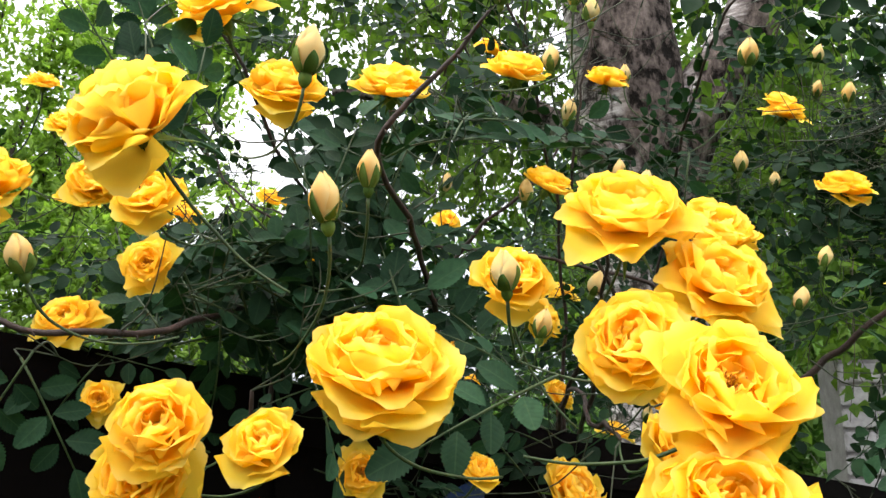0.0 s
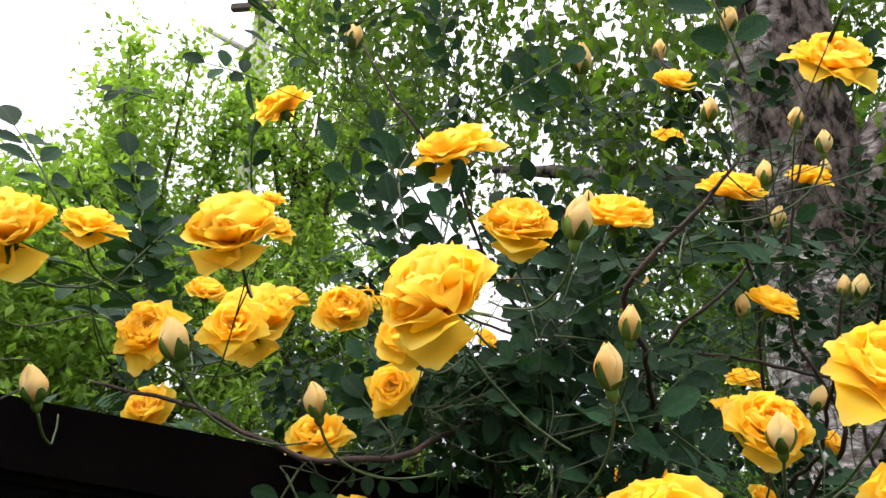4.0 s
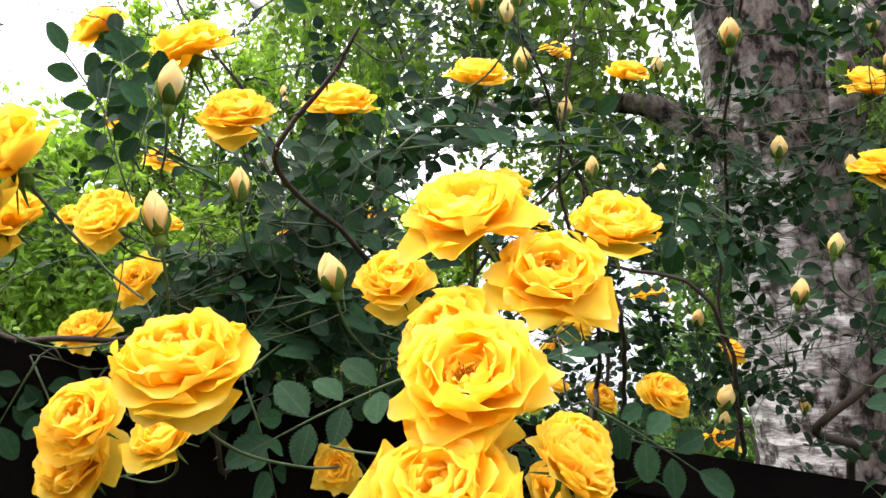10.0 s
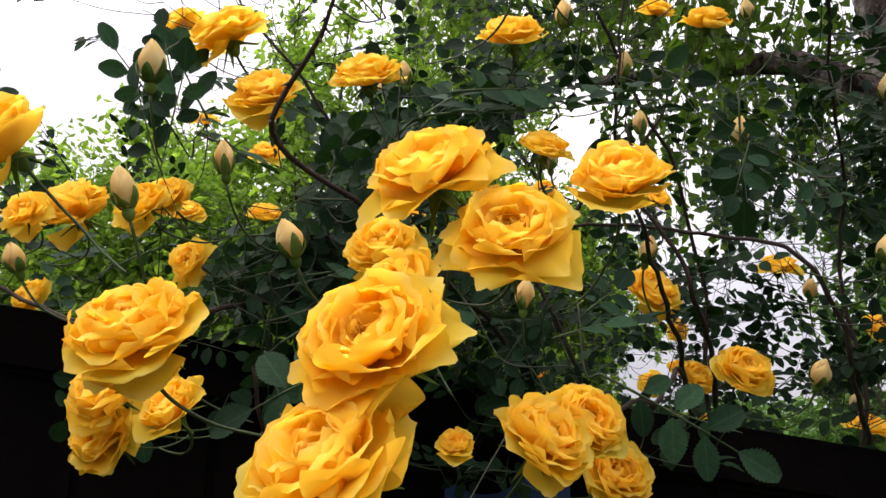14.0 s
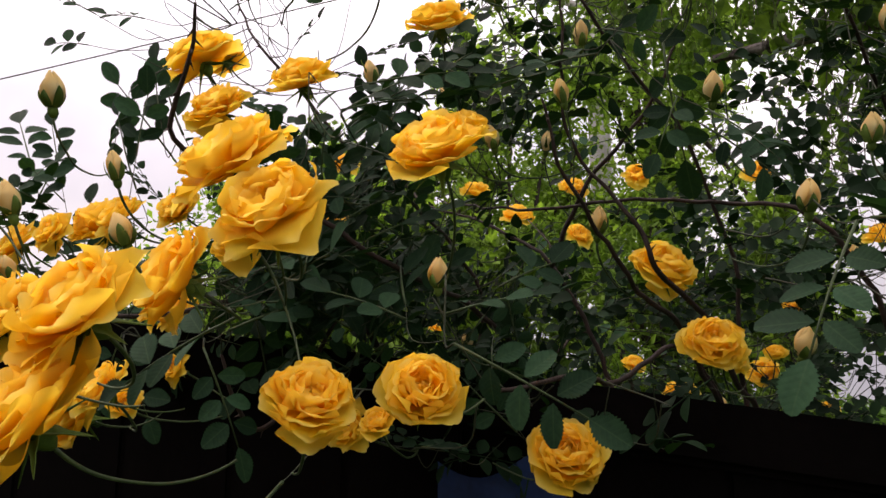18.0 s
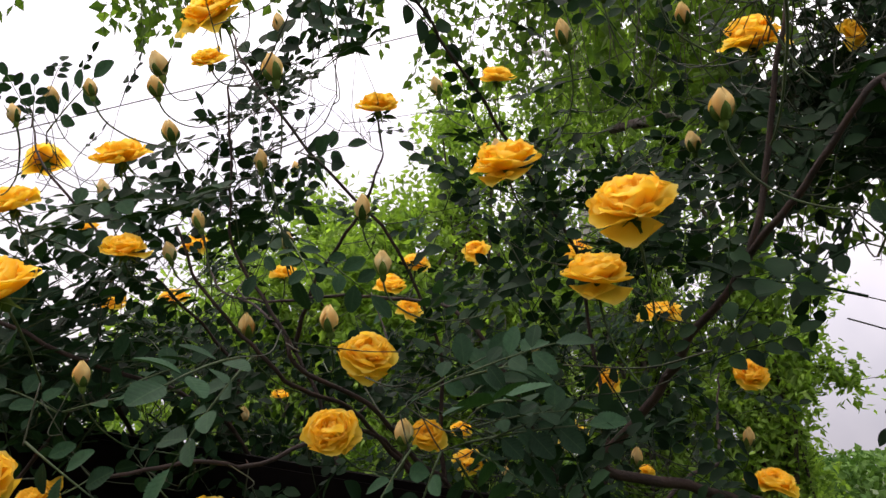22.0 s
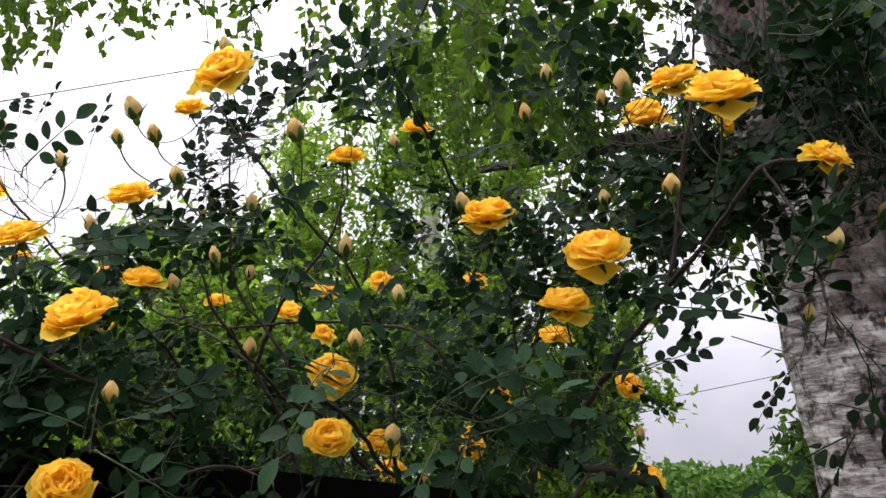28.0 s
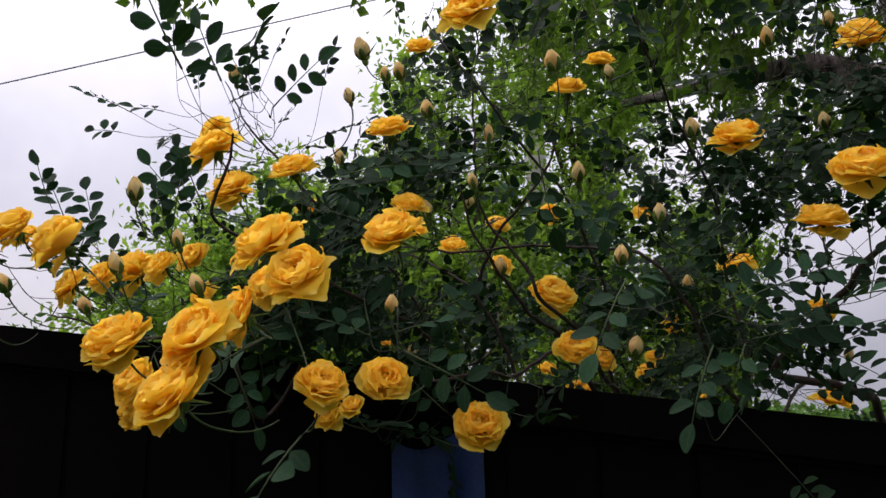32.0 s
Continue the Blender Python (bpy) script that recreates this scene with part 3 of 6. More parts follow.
# ---- brick wall, utility pole and wires ----
def make_brick_wall():
    base = polar((0, 0, 0), -29.0, 0, 2.95)
    wall = new("wall_brick", box_mesh("wall_brick", (0.90, 0.22, 1.78), MORTAR, 0.002))
    wall.matrix_basis = Matrix.Translation((base.x + 0.40, base.y + 0.16, 0.89)) @ Matrix.Rotation(radians(-9), 4, "Z")
    tagged(wall, "grey brick wall end behind the roses", "wall", kind="structure")
    long_brick = box_mesh("brick", (0.246, 0.02, 0.064), BRICK, 0.005)
    half_brick = box_mesh("brick_half", (0.12, 0.02, 0.064), BRICK, 0.005)
    for row in range(23):
        z = -0.89 + 0.04 + row * 0.077
        x = -0.45
        shift = row % 2
        while x < 0.44:
            me, w = (half_brick, 0.12) if (shift and x < -0.44) else (long_brick, 0.246)
            if x + w > 0.46:
                me, w = half_brick, 0.12
                if x + w > 0.46:
                    break
            part_of("brick", me, wall, Matrix.Translation((x + w / 2, -0.113, z)))
            x += w + 0.009


make_brick_wall()


def make_pole():
    at = polar((0.7, 0.2, 0), 30.6, 0, 10.3)
    pole = empty("utility_pole", at, label="grey concrete utility pole with dark cross arms", category="pole")
    shaft = Soup()
    shaft.tube([Vector((0, 0, 0)), Vector((0, 0, 5)), Vector((0, 0, 11.0))], [0.17, 0.15, 0.12], 12)
    part_of("shaft", shaft.mesh("shaft", CONCRETE), pole)
    for z in (7.9, 9.2):
        part_of("cross_arm", box_mesh("cross_arm", (0.8, 0.1, 0.10), TWIG, 0.01), pole, Matrix.Translation((0, -0.2, z)))
    brace = Soup()
    brace.tube([Vector((0, 0, 7.2)), Vector((-0.9, 0, 7.75))], [0.05, 0.05], 8)
    part_of("brace", brace.mesh("brace", CONCRETE), pole)
    return pole


POLE = make_pole()


def make_wire(name, a, b, sag, radius):
    wire = Soup()
    pts = []
    for i in range(25):
        t = i / 24
        p = a.lerp(b, t)
        p.z -= sag * 4 * t * (1 - t)
        pts.append(p)
    wire.tube(pts, [radius] * 25, 5)
    part_of(name, wire.mesh(name, WIRE), POLE, POLE.matrix_basis.inverted(), "thin dark overhead cable")


EYE = (0.7, 0.2, 1.6)
WIRE_A, WIRE_B = polar(EYE, 69.9, 22.6, 14), polar(EYE, 42.6, 31.4, 14)
make_wire("overhead_cable", WIRE_A.lerp(WIRE_B, -0.4), WIRE_A.lerp(WIRE_B, 2.0), 0.02, 0.011)
make_wire("overhead_cable", polar(EYE, 40, 2.2, 22), polar(EYE, -10, 8, 20), 0.2, 0.010)

# ---- roses ----
ROSE_BASE = Vector((0.18, 1.15, 0.0))
ROSE = empty("rose_bush", ROSE_BASE, label="large rose bush with double yellow blooms and dark green leaves", category="rose bush")


def rose_part(name, me, m=Matrix.Identity(4), parent=None, label=""):
    """A part of the bush, given at its place in the world."""
    m = Matrix.Translation(-ROSE_BASE) @ m
    return part_of(name, me, parent or ROSE, m, label)


def petal_mesh(name, length, width, cup, bend, curl, ruffle, seed, mat, notch=0.05):
    """A thin petal along +y, its inner face to +z, with a waved and torn rim."""
    rng = random.Random(seed)
    nu, nv = 14, 10
    ph = [rng.uniform(0, 6.28) for _ in range(8)]
    lean = rng.uniform(-0.14, 0.14)
    skew = rng.uniform(-0.12, 0.12)
    grid, faces = [], []
    for j in range(nv + 1):
        v = j / nv
        prof = 0.24 + 0.76 * math.sin(math.pi / 2 * min(v / 0.75, 1.0)) - 0.26 * (max(0, v - 0.7) / 0.3) ** 2
        for i in range(nu + 1):
            u = i / nu * 2 - 1
            x = u * width / 2 * prof + lean * length * v * v
            edge = 0.42 * abs(u) ** 2.2
            rim = 0.03 * math.sin(6 * u + ph[3]) + 0.018 * math.sin(13 * u + ph[4]) + 0.010 * math.sin(23 * u + ph[5])
            y = length * (v * (1 - edge * v ** 1.5) + skew * u * v ** 3 - notch * math.exp(-(((u - lean) / 0.25) ** 2)) * v ** 6 + rim * v ** 4)
            z = cup * width * (u * u) * (0.35 + 0.65 * v) + bend * length * v * v + curl * length * max(0.0, v - 0.65) ** 2
            z += ruffle * length * (math.sin(3.6 * u + ph[0]) * v ** 2 + 0.65 * math.sin(8 * u + ph[1]) * v ** 4 + 0.35 * math.sin(15 * u + ph[6]) * v ** 7)
            z += 0.035 * length * math.sin(5.5 * v + 1.5 * u + ph[2])
            grid.append(Vector((x, y, z)))
    row = nu + 1
    for j in range(nv):
        for i in range(nu):
            a = j * row + i
            faces.append((a, a + 1, a + row + 1, a + row))
    return mesh_from(name, grid, faces, mat)


OUTER = [petal_mesh("outer_petal", 1.0, 1.54, 0.13, 0.15, -0.7, 0.035, s, PETAL) for s in range(7)]
POINTED = [petal_mesh("pointed_petal", 1.03, 1.2, 0.15, 0.08, -0.9, 0.045, s + 20, PETAL, -0.07) for s in range(6)]
MIDDLE = [petal_mesh("middle_petal", 0.90, 1.38, 0.16, 0.22, -0.3, 0.045, s + 40, PETAL) for s in range(7)]
INNER = [petal_mesh("inner_petal", 0.70, 1.02, 0.20, 0.24, -0.2, 0.08, s + 60, PETAL) for s in range(6)]
FOLDED = [petal_mesh("folded_petal", 0.52, 0.56, 0.34, 0.10, 0.0, 0.15, s + 80, PETAL, 0.12) for s in range(6)]


def stamen_mesh():
    rng = random.Random(5)
    s = Soup()
    for _ in range(46):
        w, r = rng.uniform(0, 6.283), rng.uniform(0.02, 0.12)
        top = Vector((math.cos(w) * r * 1.7, math.sin(w) * r * 1.7, rng.uniform(0.22, 0.36)))
        s.tube([Vector((math.cos(w) * r * 0.5, math.sin(w) * r * 0.5, 0.04)), top], [0.006, 0.006], 3)
        s.tube([top, top + Vector((0, 0, 0.035))], [0.018, 0.012], 4)
    return s.mesh("stamen_tuft", STAMEN)


def hip_mesh():
    """Green hip under the flower, flower base at the origin, stem end below."""
    s = Soup()
    s.tube([Vector((0, 0, z)) for z in (-0.34, -0.28, -0.18, -0.08, 0.0, 0.02)], [0.045, 0.10, 0.15, 0.15, 0.12, 0.06], 10)
    return s.mesh("hip", SEPAL)


def sepal_mesh():
    verts, faces = [], []
    for j in range(7):
        v = j / 6
        w = 0.14 * (1 - v) ** 0.7 * (0.55 + 0.45 * math.sin(math.pi * min(1, v * 2.2)))
        z = 0.03 * v
        for u in (-1, 0, 1):
            verts.append((u * w, v * 0.85, z + abs(u) * 0.05 * (1 - v)))
    n = len(verts)
    verts += [(x, y, z - 0.018) for x, y, z in verts]
    for j in range(6):
        for i in range(2):
            a = j * 3 + i
            faces += [(a, a + 1, a + 4, a + 3), (n + a, n + a + 3, n + a + 4, n + a + 1)]
        for a in (j * 3, j * 3 + 2):
            faces.append((a, a + 3, n + a + 3, n + a))
    return mesh_from("sepal", verts, faces, SEPAL)


STAMENS, HIP, SEPAL_ME = stamen_mesh(), hip_mesh(), sepal_mesh()
FLOWER_RNG = random.Random(77)
STEM_ENDS, FACES = [], []
WALKED = [Vector((x, y, 1.6)) for x, y in ((-0.06, -0.03), (0.06, 0.02), (0.2, 0.0), (0.28, 0.04), (0.45, 0.17), (0.58, 0.23), (0.7, 0.28), (0.87, 0.3), (0.72, 0.05))]
OPEN_SIDES = [Vector((0.0, 0.0, 1.6)), Vector((0.4, 0.08, 1.6)), Vector((0.85, 0.25, 1.6))]


def petal_pose(turn, opening, size, lift, roll=0.0):
    return (Matrix.Rotation(turn, 4, "Z") @ Matrix.Translation((0, 0.03 * size, lift * size)) @ Matrix.Rotation(radians(90) - opening, 4, "X")
            @ Matrix.Rotation(roll, 4, "Y") @ Matrix.Diagonal((size, size, size, 1)))


def bloom(at, face, dia, style, droop):
    """A double yellow rose: its middle, the way it faces, its diameter."""
    rng = FLOWER_RNG
    side, up, axis = frame_along(face)
    r = dia * 0.51
    m = Matrix.Translation(Vector(at) - axis * r * 0.28) @ Matrix((side, up, axis)).transposed().to_4x4() @ Matrix.Rotation(rng.uniform(0, 6.28), 4, "Z")
    rose = rose_part("rose_bloom", HIP, m @ Matrix.Diagonal((r, r, r, 1)), None, "open double yellow rose")
    # petals in a tight spiral: the rims lie on a low dome, from the guard petals to the folded heart
    count = 31 if dia > 0.05 else 22
    dome, flat, heart = {"cup": (0.60, 0.0, 0.14), "open": (0.46, -0.03, 0.19), "globe": (0.84, 0.12, 0.12)}[style]
    turn = rng.uniform(0, 6.28)
    wide = rng.uniform(0.94, 1.06)
    tilt = rng.uniform(0, 6.28)
    for i in range(count):
        f = i / (count - 1)
        turn += 2.39996 + rng.uniform(-0.28, 0.28)
        reach = (1.0 - (1.0 - heart) * f ** 1.05) * rng.uniform(0.93, 1.06) * (1 + (wide - 1) * math.cos(2 * (turn - tilt)))
        height = flat + (dome - flat) * min(1.0, 1.9 * f) ** 0.75 - 0.07 * max(0.0, f - 0.6) / 0.4 + rng.uniform(-0.03, 0.03)
        meshes, full = (POINTED if style == "open" and i < 9 else OUTER, 1.0) if f < 0.28 else (MIDDLE, 0.9) if f < 0.58 else (INNER, 0.7) if f < 0.8 else (FOLDED, 0.52)
        size = math.hypot(reach, height) / full
        pose_m = petal_pose(turn, math.atan2(reach, height), size, 0.0, rng.uniform(-0.18, 0.18) * (1 + f))
        part_of("petal", rng.choice(meshes), rose, pose_m)
    part_of("stamen_tuft", STAMENS, rose, Matrix.Rotation(rng.uniform(0, 6), 4, "Z") @ Matrix.Diagonal((0.8, 0.8, 1.0 if style == "open" else 0.8, 1)))
    down = (m.to_3x3().inverted() @ Vector((0, 0, -1)))
    low = math.atan2(-down.x, down.y)
    for i in range(droop):
        part_of("drooping_petal", OUTER[i], rose, petal_pose(low + (i - (droop - 1) / 2) * 0.7, radians(112 + rng.uniform(-8, 14)), rng.uniform(0.78, 0.92), -0.05))
    for i in range(5):
        part_of("sepal", SEPAL_ME, rose, petal_pose(i * 1.2566, radians(rng.uniform(105, 150)), 0.8, -0.05))
    STEM_ENDS.append((Vector(at) - axis * r * (0.28 + 0.33), -axis, 1.0))
    FACES.append((Vector(at), axis, dia / 2))


def bud_wrap_mesh(name, turn, span, swell, lean, seed):
    """One petal wrapped round a pointed bud that stands from 0 to 1 on z."""
    rng = random.Random(seed)
    nu, nv = 12, 10
    verts, faces = [], []
    for skin in (0.0, -0.012):
        for j in range(nv + 1):
            v = j / nv
            r = 0.37 * math.sin(math.pi * min(1, 0.13 + 0.83 * v)) ** 0.72 * swell + skin
            for i in range(nu + 1):
                u = i / nu
                w = turn + (u - 0.5) * span * (1 - 0.25 * v) + lean * v
                top = 1 - (0.16 * (2 * u - 1) ** 2 + 0.03 * math.sin(9 * u + seed * 2)) * v
                rr = max(0.004, r * (1 + 0.09 * u + 0.025 * math.sin(w * 6 + seed + 2 * v)) + 0.012 * math.sin(8 * v + seed))
                verts.append(Vector((math.cos(w) * rr, math.sin(w) * rr, v * top)))
    n, row = (nu + 1) * (nv + 1), nu + 1
    for j in range(nv):
        for i in range(nu):
            a = j * row + i
            faces.append((a, a + 1, a + row + 1, a + row))
            faces.append((n + a, n + a + row, n + a + row + 1, n + a + 1))
    rim = [i for i in range(row)] + [j * row + nu for j in range(1, nv + 1)] + [nv * row + i for i in range(nu - 1, -1, -1)] + [j * row for j in range(nv - 1, 0, -1)]
    for k in range(len(rim)):
        a, b = rim[k], rim[(k + 1) % len(rim)]
        faces.append((a, n + a, n + b, b))
    return mesh_from(name, verts, faces, BUD_PETAL)


def bud_sepal_mesh():
    """A green sepal that clasps the bud and ends in a long point."""
    verts, faces = [], []
    for skin in (0.02, 0.006):
        for j in range(9):
            v = j / 8
            r = 0.37 * math.sin(math.pi * min(1, 0.13 + 0.83 * v * 0.7)) ** 0.72 * 1.06 + skin + 0.04 * v * v
            for u in (-1, 0, 1):
                w = u * 0.64 * (1 - v) ** 0.65
                verts.append((math.sin(w) * r, math.cos(w) * r, v * 0.7 - 0.03))
    for j in range(8):
        for i in range(2):
            a = j * 3 + i
            faces += [(a, a + 3, a + 4, a + 1), (27 + a, 27 + a + 1, 27 + a + 4, 27 + a + 3)]
        for a in (j * 3, j * 3 + 2):
            faces.append((a, 27 + a, 27 + a + 3, a + 3))
    return mesh_from("bud_sepal", verts, faces, SEPAL)


BUD_SEPAL = bud_sepal_mesh()
BUD_WRAPS = [bud_wrap_mesh("bud_petal", i * 2.1, 3.2 - 0.15 * i if i else 6.6, w, 0.5 + 0.15 * i, i) for i, w in enumerate((0.72, 0.82, 0.90, 0.98, 1.06))]


def bud(at, axis_dir, length):
    """A closed bud: its middle, the way it points, its length."""
    rng = FLOWER_RNG
    side, up, axis = frame_along(axis_dir, Vector((0, 1, 0.1)))
    h = length * 0.87
    base = Vector(at) - axis * h * 0.45
    m = Matrix.Translation(base) @ Matrix((side, up, axis)).transposed().to_4x4() @ Matrix.Rotation(rng.uniform(0, 6.28), 4, "Z")
    it = rose_part("rose_bud", HIP, m @ Matrix.Diagonal((h, h, h, 1)), None, "pale yellow rosebud with green sepals")
    fat = rng.uniform(0.78, 0.96)
    for i, me in enumerate(BUD_WRAPS):
        part_of("bud_petal", me, it, Matrix.Rotation(rng.uniform(-0.15, 0.15), 4, "Z") @ Matrix.Diagonal((fat, fat, 1, 1)))
    for i in range(5):
        if rng.random() < 0.2:
            out = rng.uniform(15, 75)
            part_of("sepal", SEPAL_ME, it, Matrix.Rotation(i * 1.2566 + 0.3, 4, "Z") @ Matrix.Translation((0, 0.10, -0.02)) @ Matrix.Rotation(radians(90 - out), 4, "X") @ Matrix.Diagonal((1.1, rng.uniform(0.85, 1.3), 1, 1)))
        else:
            k = rng.uniform(0.65, 1.0)
            part_of("sepal", BUD_SEPAL, it, Matrix.Rotation(i * 1.2566 + 0.3, 4, "Z") @ Matrix.Diagonal((fat, fat, k, 1)))
    STEM_ENDS.append((base - axis * h * 0.33, -axis, 0.6))
    FACES.append((Vector(at), axis, h * 0.3))


bloom((-0.135, 0.317, 1.726), (-0.320, -0.720, 0.620), 0.065, "globe", 1)
bloom((-0.027, 0.323, 1.621), (0.120, -0.630, 0.770), 0.073, "cup", 2)
bloom((0.097, 0.389, 1.704), (0.000, -0.680, 0.730), 0.079, "open", 0)
bloom((0.171, 0.475, 1.712), (0.150, -0.660, 0.740), 0.066, "cup", 0)
bloom((0.141, 0.385, 1.666), (0.250, -0.800, 0.550), 0.071, "open", 0)
bloom((0.090, 0.365, 1.633), (-0.380, -0.820, 0.420), 0.060, "cup", 1)
bloom((0.114, 0.306, 1.611), (0.050, -0.830, 0.550), 0.074, "open", 1)
bloom((0.105, 0.293, 1.566), (-0.050, -0.740, 0.670), 0.071, "cup", 1)
bloom((0.062, 0.600, 1.883), (0.132, -0.403, 0.906), 0.059, "cup", 0)
bloom((0.512, 1.082, 2.042), (0.238, -0.329, 0.914), 0.074, "open", 0)
bloom((-0.166, 0.516, 1.896), (-0.261, -0.455, 0.851), 0.079, "open", 1)
bloom((-0.392, 0.681, 2.028), (-0.431, -0.358, 0.828), 0.071, "open", 0)
bloom((-0.250, 0.322, 1.765), (-0.078, -0.614, 0.785), 0.056, "globe", 2)
bloom((-0.424, 0.363, 1.782), (0.055, -0.656, 0.753), 0.066, "globe", 2)
bloom((-0.389, 0.394, 1.797), (0.202, -0.354, 0.913), 0.050, "open", 1)
bloom((-0.432, 0.777, 1.951), (0.220, -0.417, 0.882), 0.040, "cup", 0)
bloom((-0.112, 0.507, 1.826), (0.146, -0.716, 0.682), 0.064, "cup", 1)
bloom((-0.038, 0.540, 1.842), (0.095, -0.494, 0.864), 0.062, "cup", 0)
bloom((-0.262, 0.560, 1.772), (0.187, -0.877, 0.442), 0.053, "cup", 0)
bloom((-0.213, 0.544, 1.706), (0.014, -0.989, 0.145), 0.048, "open", 1)
bloom((-0.183, 0.462, 1.733), (-0.000, -0.795, 0.607), 0.049, "cup", 1)
bloom((-0.309, 0.457, 1.739), (0.188, -0.882, 0.433), 0.048, "open", 1)
bloom((-0.368, 0.446, 1.734), (-0.005, -0.883, 0.469), 0.057, "open", 1)
bloom((-0.426, 0.555, 1.686), (-0.102, -0.905, 0.413), 0.048, "cup", 0)
bloom((0.163, 0.626, 2.017), (0.169, -0.812, 0.559), 0.082, "open", 0)
bloom((0.041, 0.438, 1.677), (0.078, -0.791, 0.606), 0.051, "cup", 1)
bloom((-0.150, 0.416, 1.594), (0.042, -0.900, 0.434), 0.059, "cup", 0)
bloom((-0.095, 0.420, 1.584), (-0.000, -0.772, 0.636), 0.050, "cup", 0)
bloom((-0.063, 0.623, 1.555), (0.205, -0.946, 0.251), 0.048, "open", 0)
bloom((0.027, 0.571, 1.560), (0.253, -0.688, 0.680), 0.032, "cup", 0)
bloom((-0.161, 0.430, 1.565), (-0.000, -0.964, 0.267), 0.061, "cup", 0)
bloom((-0.246, 0.560, 1.610), (0.105, -0.962, 0.251), 0.034, "open", 0)
bloom((-0.285, 0.578, 1.670), (-0.000, -0.779, 0.627), 0.055, "open", 0)
bloom((0.216, 1.407, 1.822), (0.173, -0.368, 0.914), 0.078, "open", 0)
bloom((0.080, 1.175, 2.189), (0.299, -0.346, 0.890), 0.061, "cup", 0)
bloom((0.012, 1.498, 1.980), (0.368, -0.778, 0.509), 0.059, "open", 0)
bloom((-0.010, 1.491, 1.635), (0.166, -0.704, 0.690), 0.061, "cup", 0)
bloom((-0.316, 0.510, 1.753), (-0.001, -0.584, 0.812), 0.071, "globe", 1)
bloom((0.144, 0.494, 1.579), (0.595, -0.609, 0.524), 0.055, "cup", 0)
bloom((0.113, 0.691, 1.535), (0.595, -0.609, 0.524), 0.069, "cup", 0)
bloom((0.148, 0.410, 1.572), (0.586, -0.343, 0.734), 0.053, "cup", 1)
bloom((-0.196, 0.489, 1.576), (0.724, -0.598, 0.343), 0.032, "open", 0)
bloom((0.207, 0.758, 1.620), (0.469, -0.649, 0.599), 0.057, "cup", 0)
bloom((0.109, 0.889, 1.712), (0.532, -0.444, 0.721), 0.073, "cup", 1)
bloom((-0.234, 1.012, 1.887), (0.305, -0.317, 0.898), 0.048, "cup", 0)
bloom((-0.527, 1.527, 1.999), (0.399, -0.413, 0.818), 0.084, "cup", 0)
bloom((-0.280, 1.359, 1.978), (0.589, -0.486, 0.645), 0.060, "cup", 0)
bloom((-0.190, 1.439, 2.005), (0.460, -0.756, 0.466), 0.059, "open", 1)
bloom((0.413, 0.760, 1.829), (0.103, -0.397, 0.912), 0.060, "cup", 2)
bloom((0.527, 0.750, 1.764), (0.176, -0.620, 0.764), 0.067, "cup", 1)
bloom((0.482, 0.777, 1.727), (0.211, -0.348, 0.914), 0.056, "cup", 2)
bloom((0.189, 0.823, 1.975), (0.310, -0.284, 0.907), 0.054, "cup", 0)
bloom((0.666, 0.671, 1.849), (0.186, -0.411, 0.892), 0.063, "cup", 1)
bloom((0.608, 0.804, 1.942), (0.096, -0.535, 0.839), 0.062, "open", 1)
bloom((0.726, 0.884, 1.856), (0.528, -0.516, 0.675), 0.052, "open", 1)
bloom((0.776, 0.895, 1.690), (0.159, -0.673, 0.723), 0.062, "cup", 0)
bloom((-0.558, 0.880, 1.865), (0.362, -0.444, 0.820), 0.061, "cup", 0)
bloom((-0.525, 1.012, 1.994), (0.464, -0.571, 0.677), 0.059, "open", 0)
bloom((-0.468, 0.951, 1.869), (0.298, -0.364, 0.883), 0.061, "cup", 0)
bloom((0.348, 1.404, 1.714), (0.540, -0.627, 0.562), 0.058, "cup", 0)
bloom((0.329, 1.498, 1.567), (0.313, -0.310, 0.898), 0.073, "open", 0)
bloom((-0.231, 1.296, 1.870), (0.698, -0.456, 0.552), 0.055, "open", 0)
bloom((-0.200, 1.403, 1.652), (0.423, -0.520, 0.741), 0.045, "cup", 0)
bloom((0.027, 1.555, 1.736), (0.627, -0.778, -0.042), 0.051, "open", 1)
bloom((-0.453, 1.175, 1.715), (0.258, -0.314, 0.914), 0.038, "cup", 0)
bloom((0.031, 0.701, 2.041), (0.188, -0.548, 0.815), 0.048, "cup", 0)
bloom((0.509, 1.086, 2.056), (0.267, -0.565, 0.781), 0.061, "cup", 1)
bloom((0.624, 1.010, 1.971), (0.810, -0.499, 0.307), 0.034, "open", 1)
bloom((0.051, 1.634, 1.579), (0.362, -0.444, 0.820), 0.032, "cup", 0)
bloom((-0.043, 1.243, 1.595), (0.419, -0.537, 0.732), 0.061, "cup", 0)
bloom((0.055, 1.363, 1.655), (0.309, -0.489, 0.816), 0.040, "cup", 0)
bloom((0.142, 0.954, 1.622), (0.557, -0.600, 0.573), 0.048, "cup", 0)
bloom((0.087, 0.603, 1.784), (0.395, -0.363, 0.844), 0.048, "cup", 0)
bud((-0.067, 0.356, 1.777), (0.148, -0.206, 0.967), 0.027)
bud((-0.053, 0.333, 1.694), (-0.099, -0.303, 0.948), 0.025)
bud((-0.039, 0.390, 1.726), (0.050, -0.304, 0.951), 0.022)
bud((0.030, 0.366, 1.667), (-0.098, -0.394, 0.914), 0.022)
bud((0.270, 0.629, 1.911), (0.004, -0.340, 0.940), 0.027)
bud((-0.279, 0.329, 1.706), (-0.126, -0.369, 0.921), 0.026)
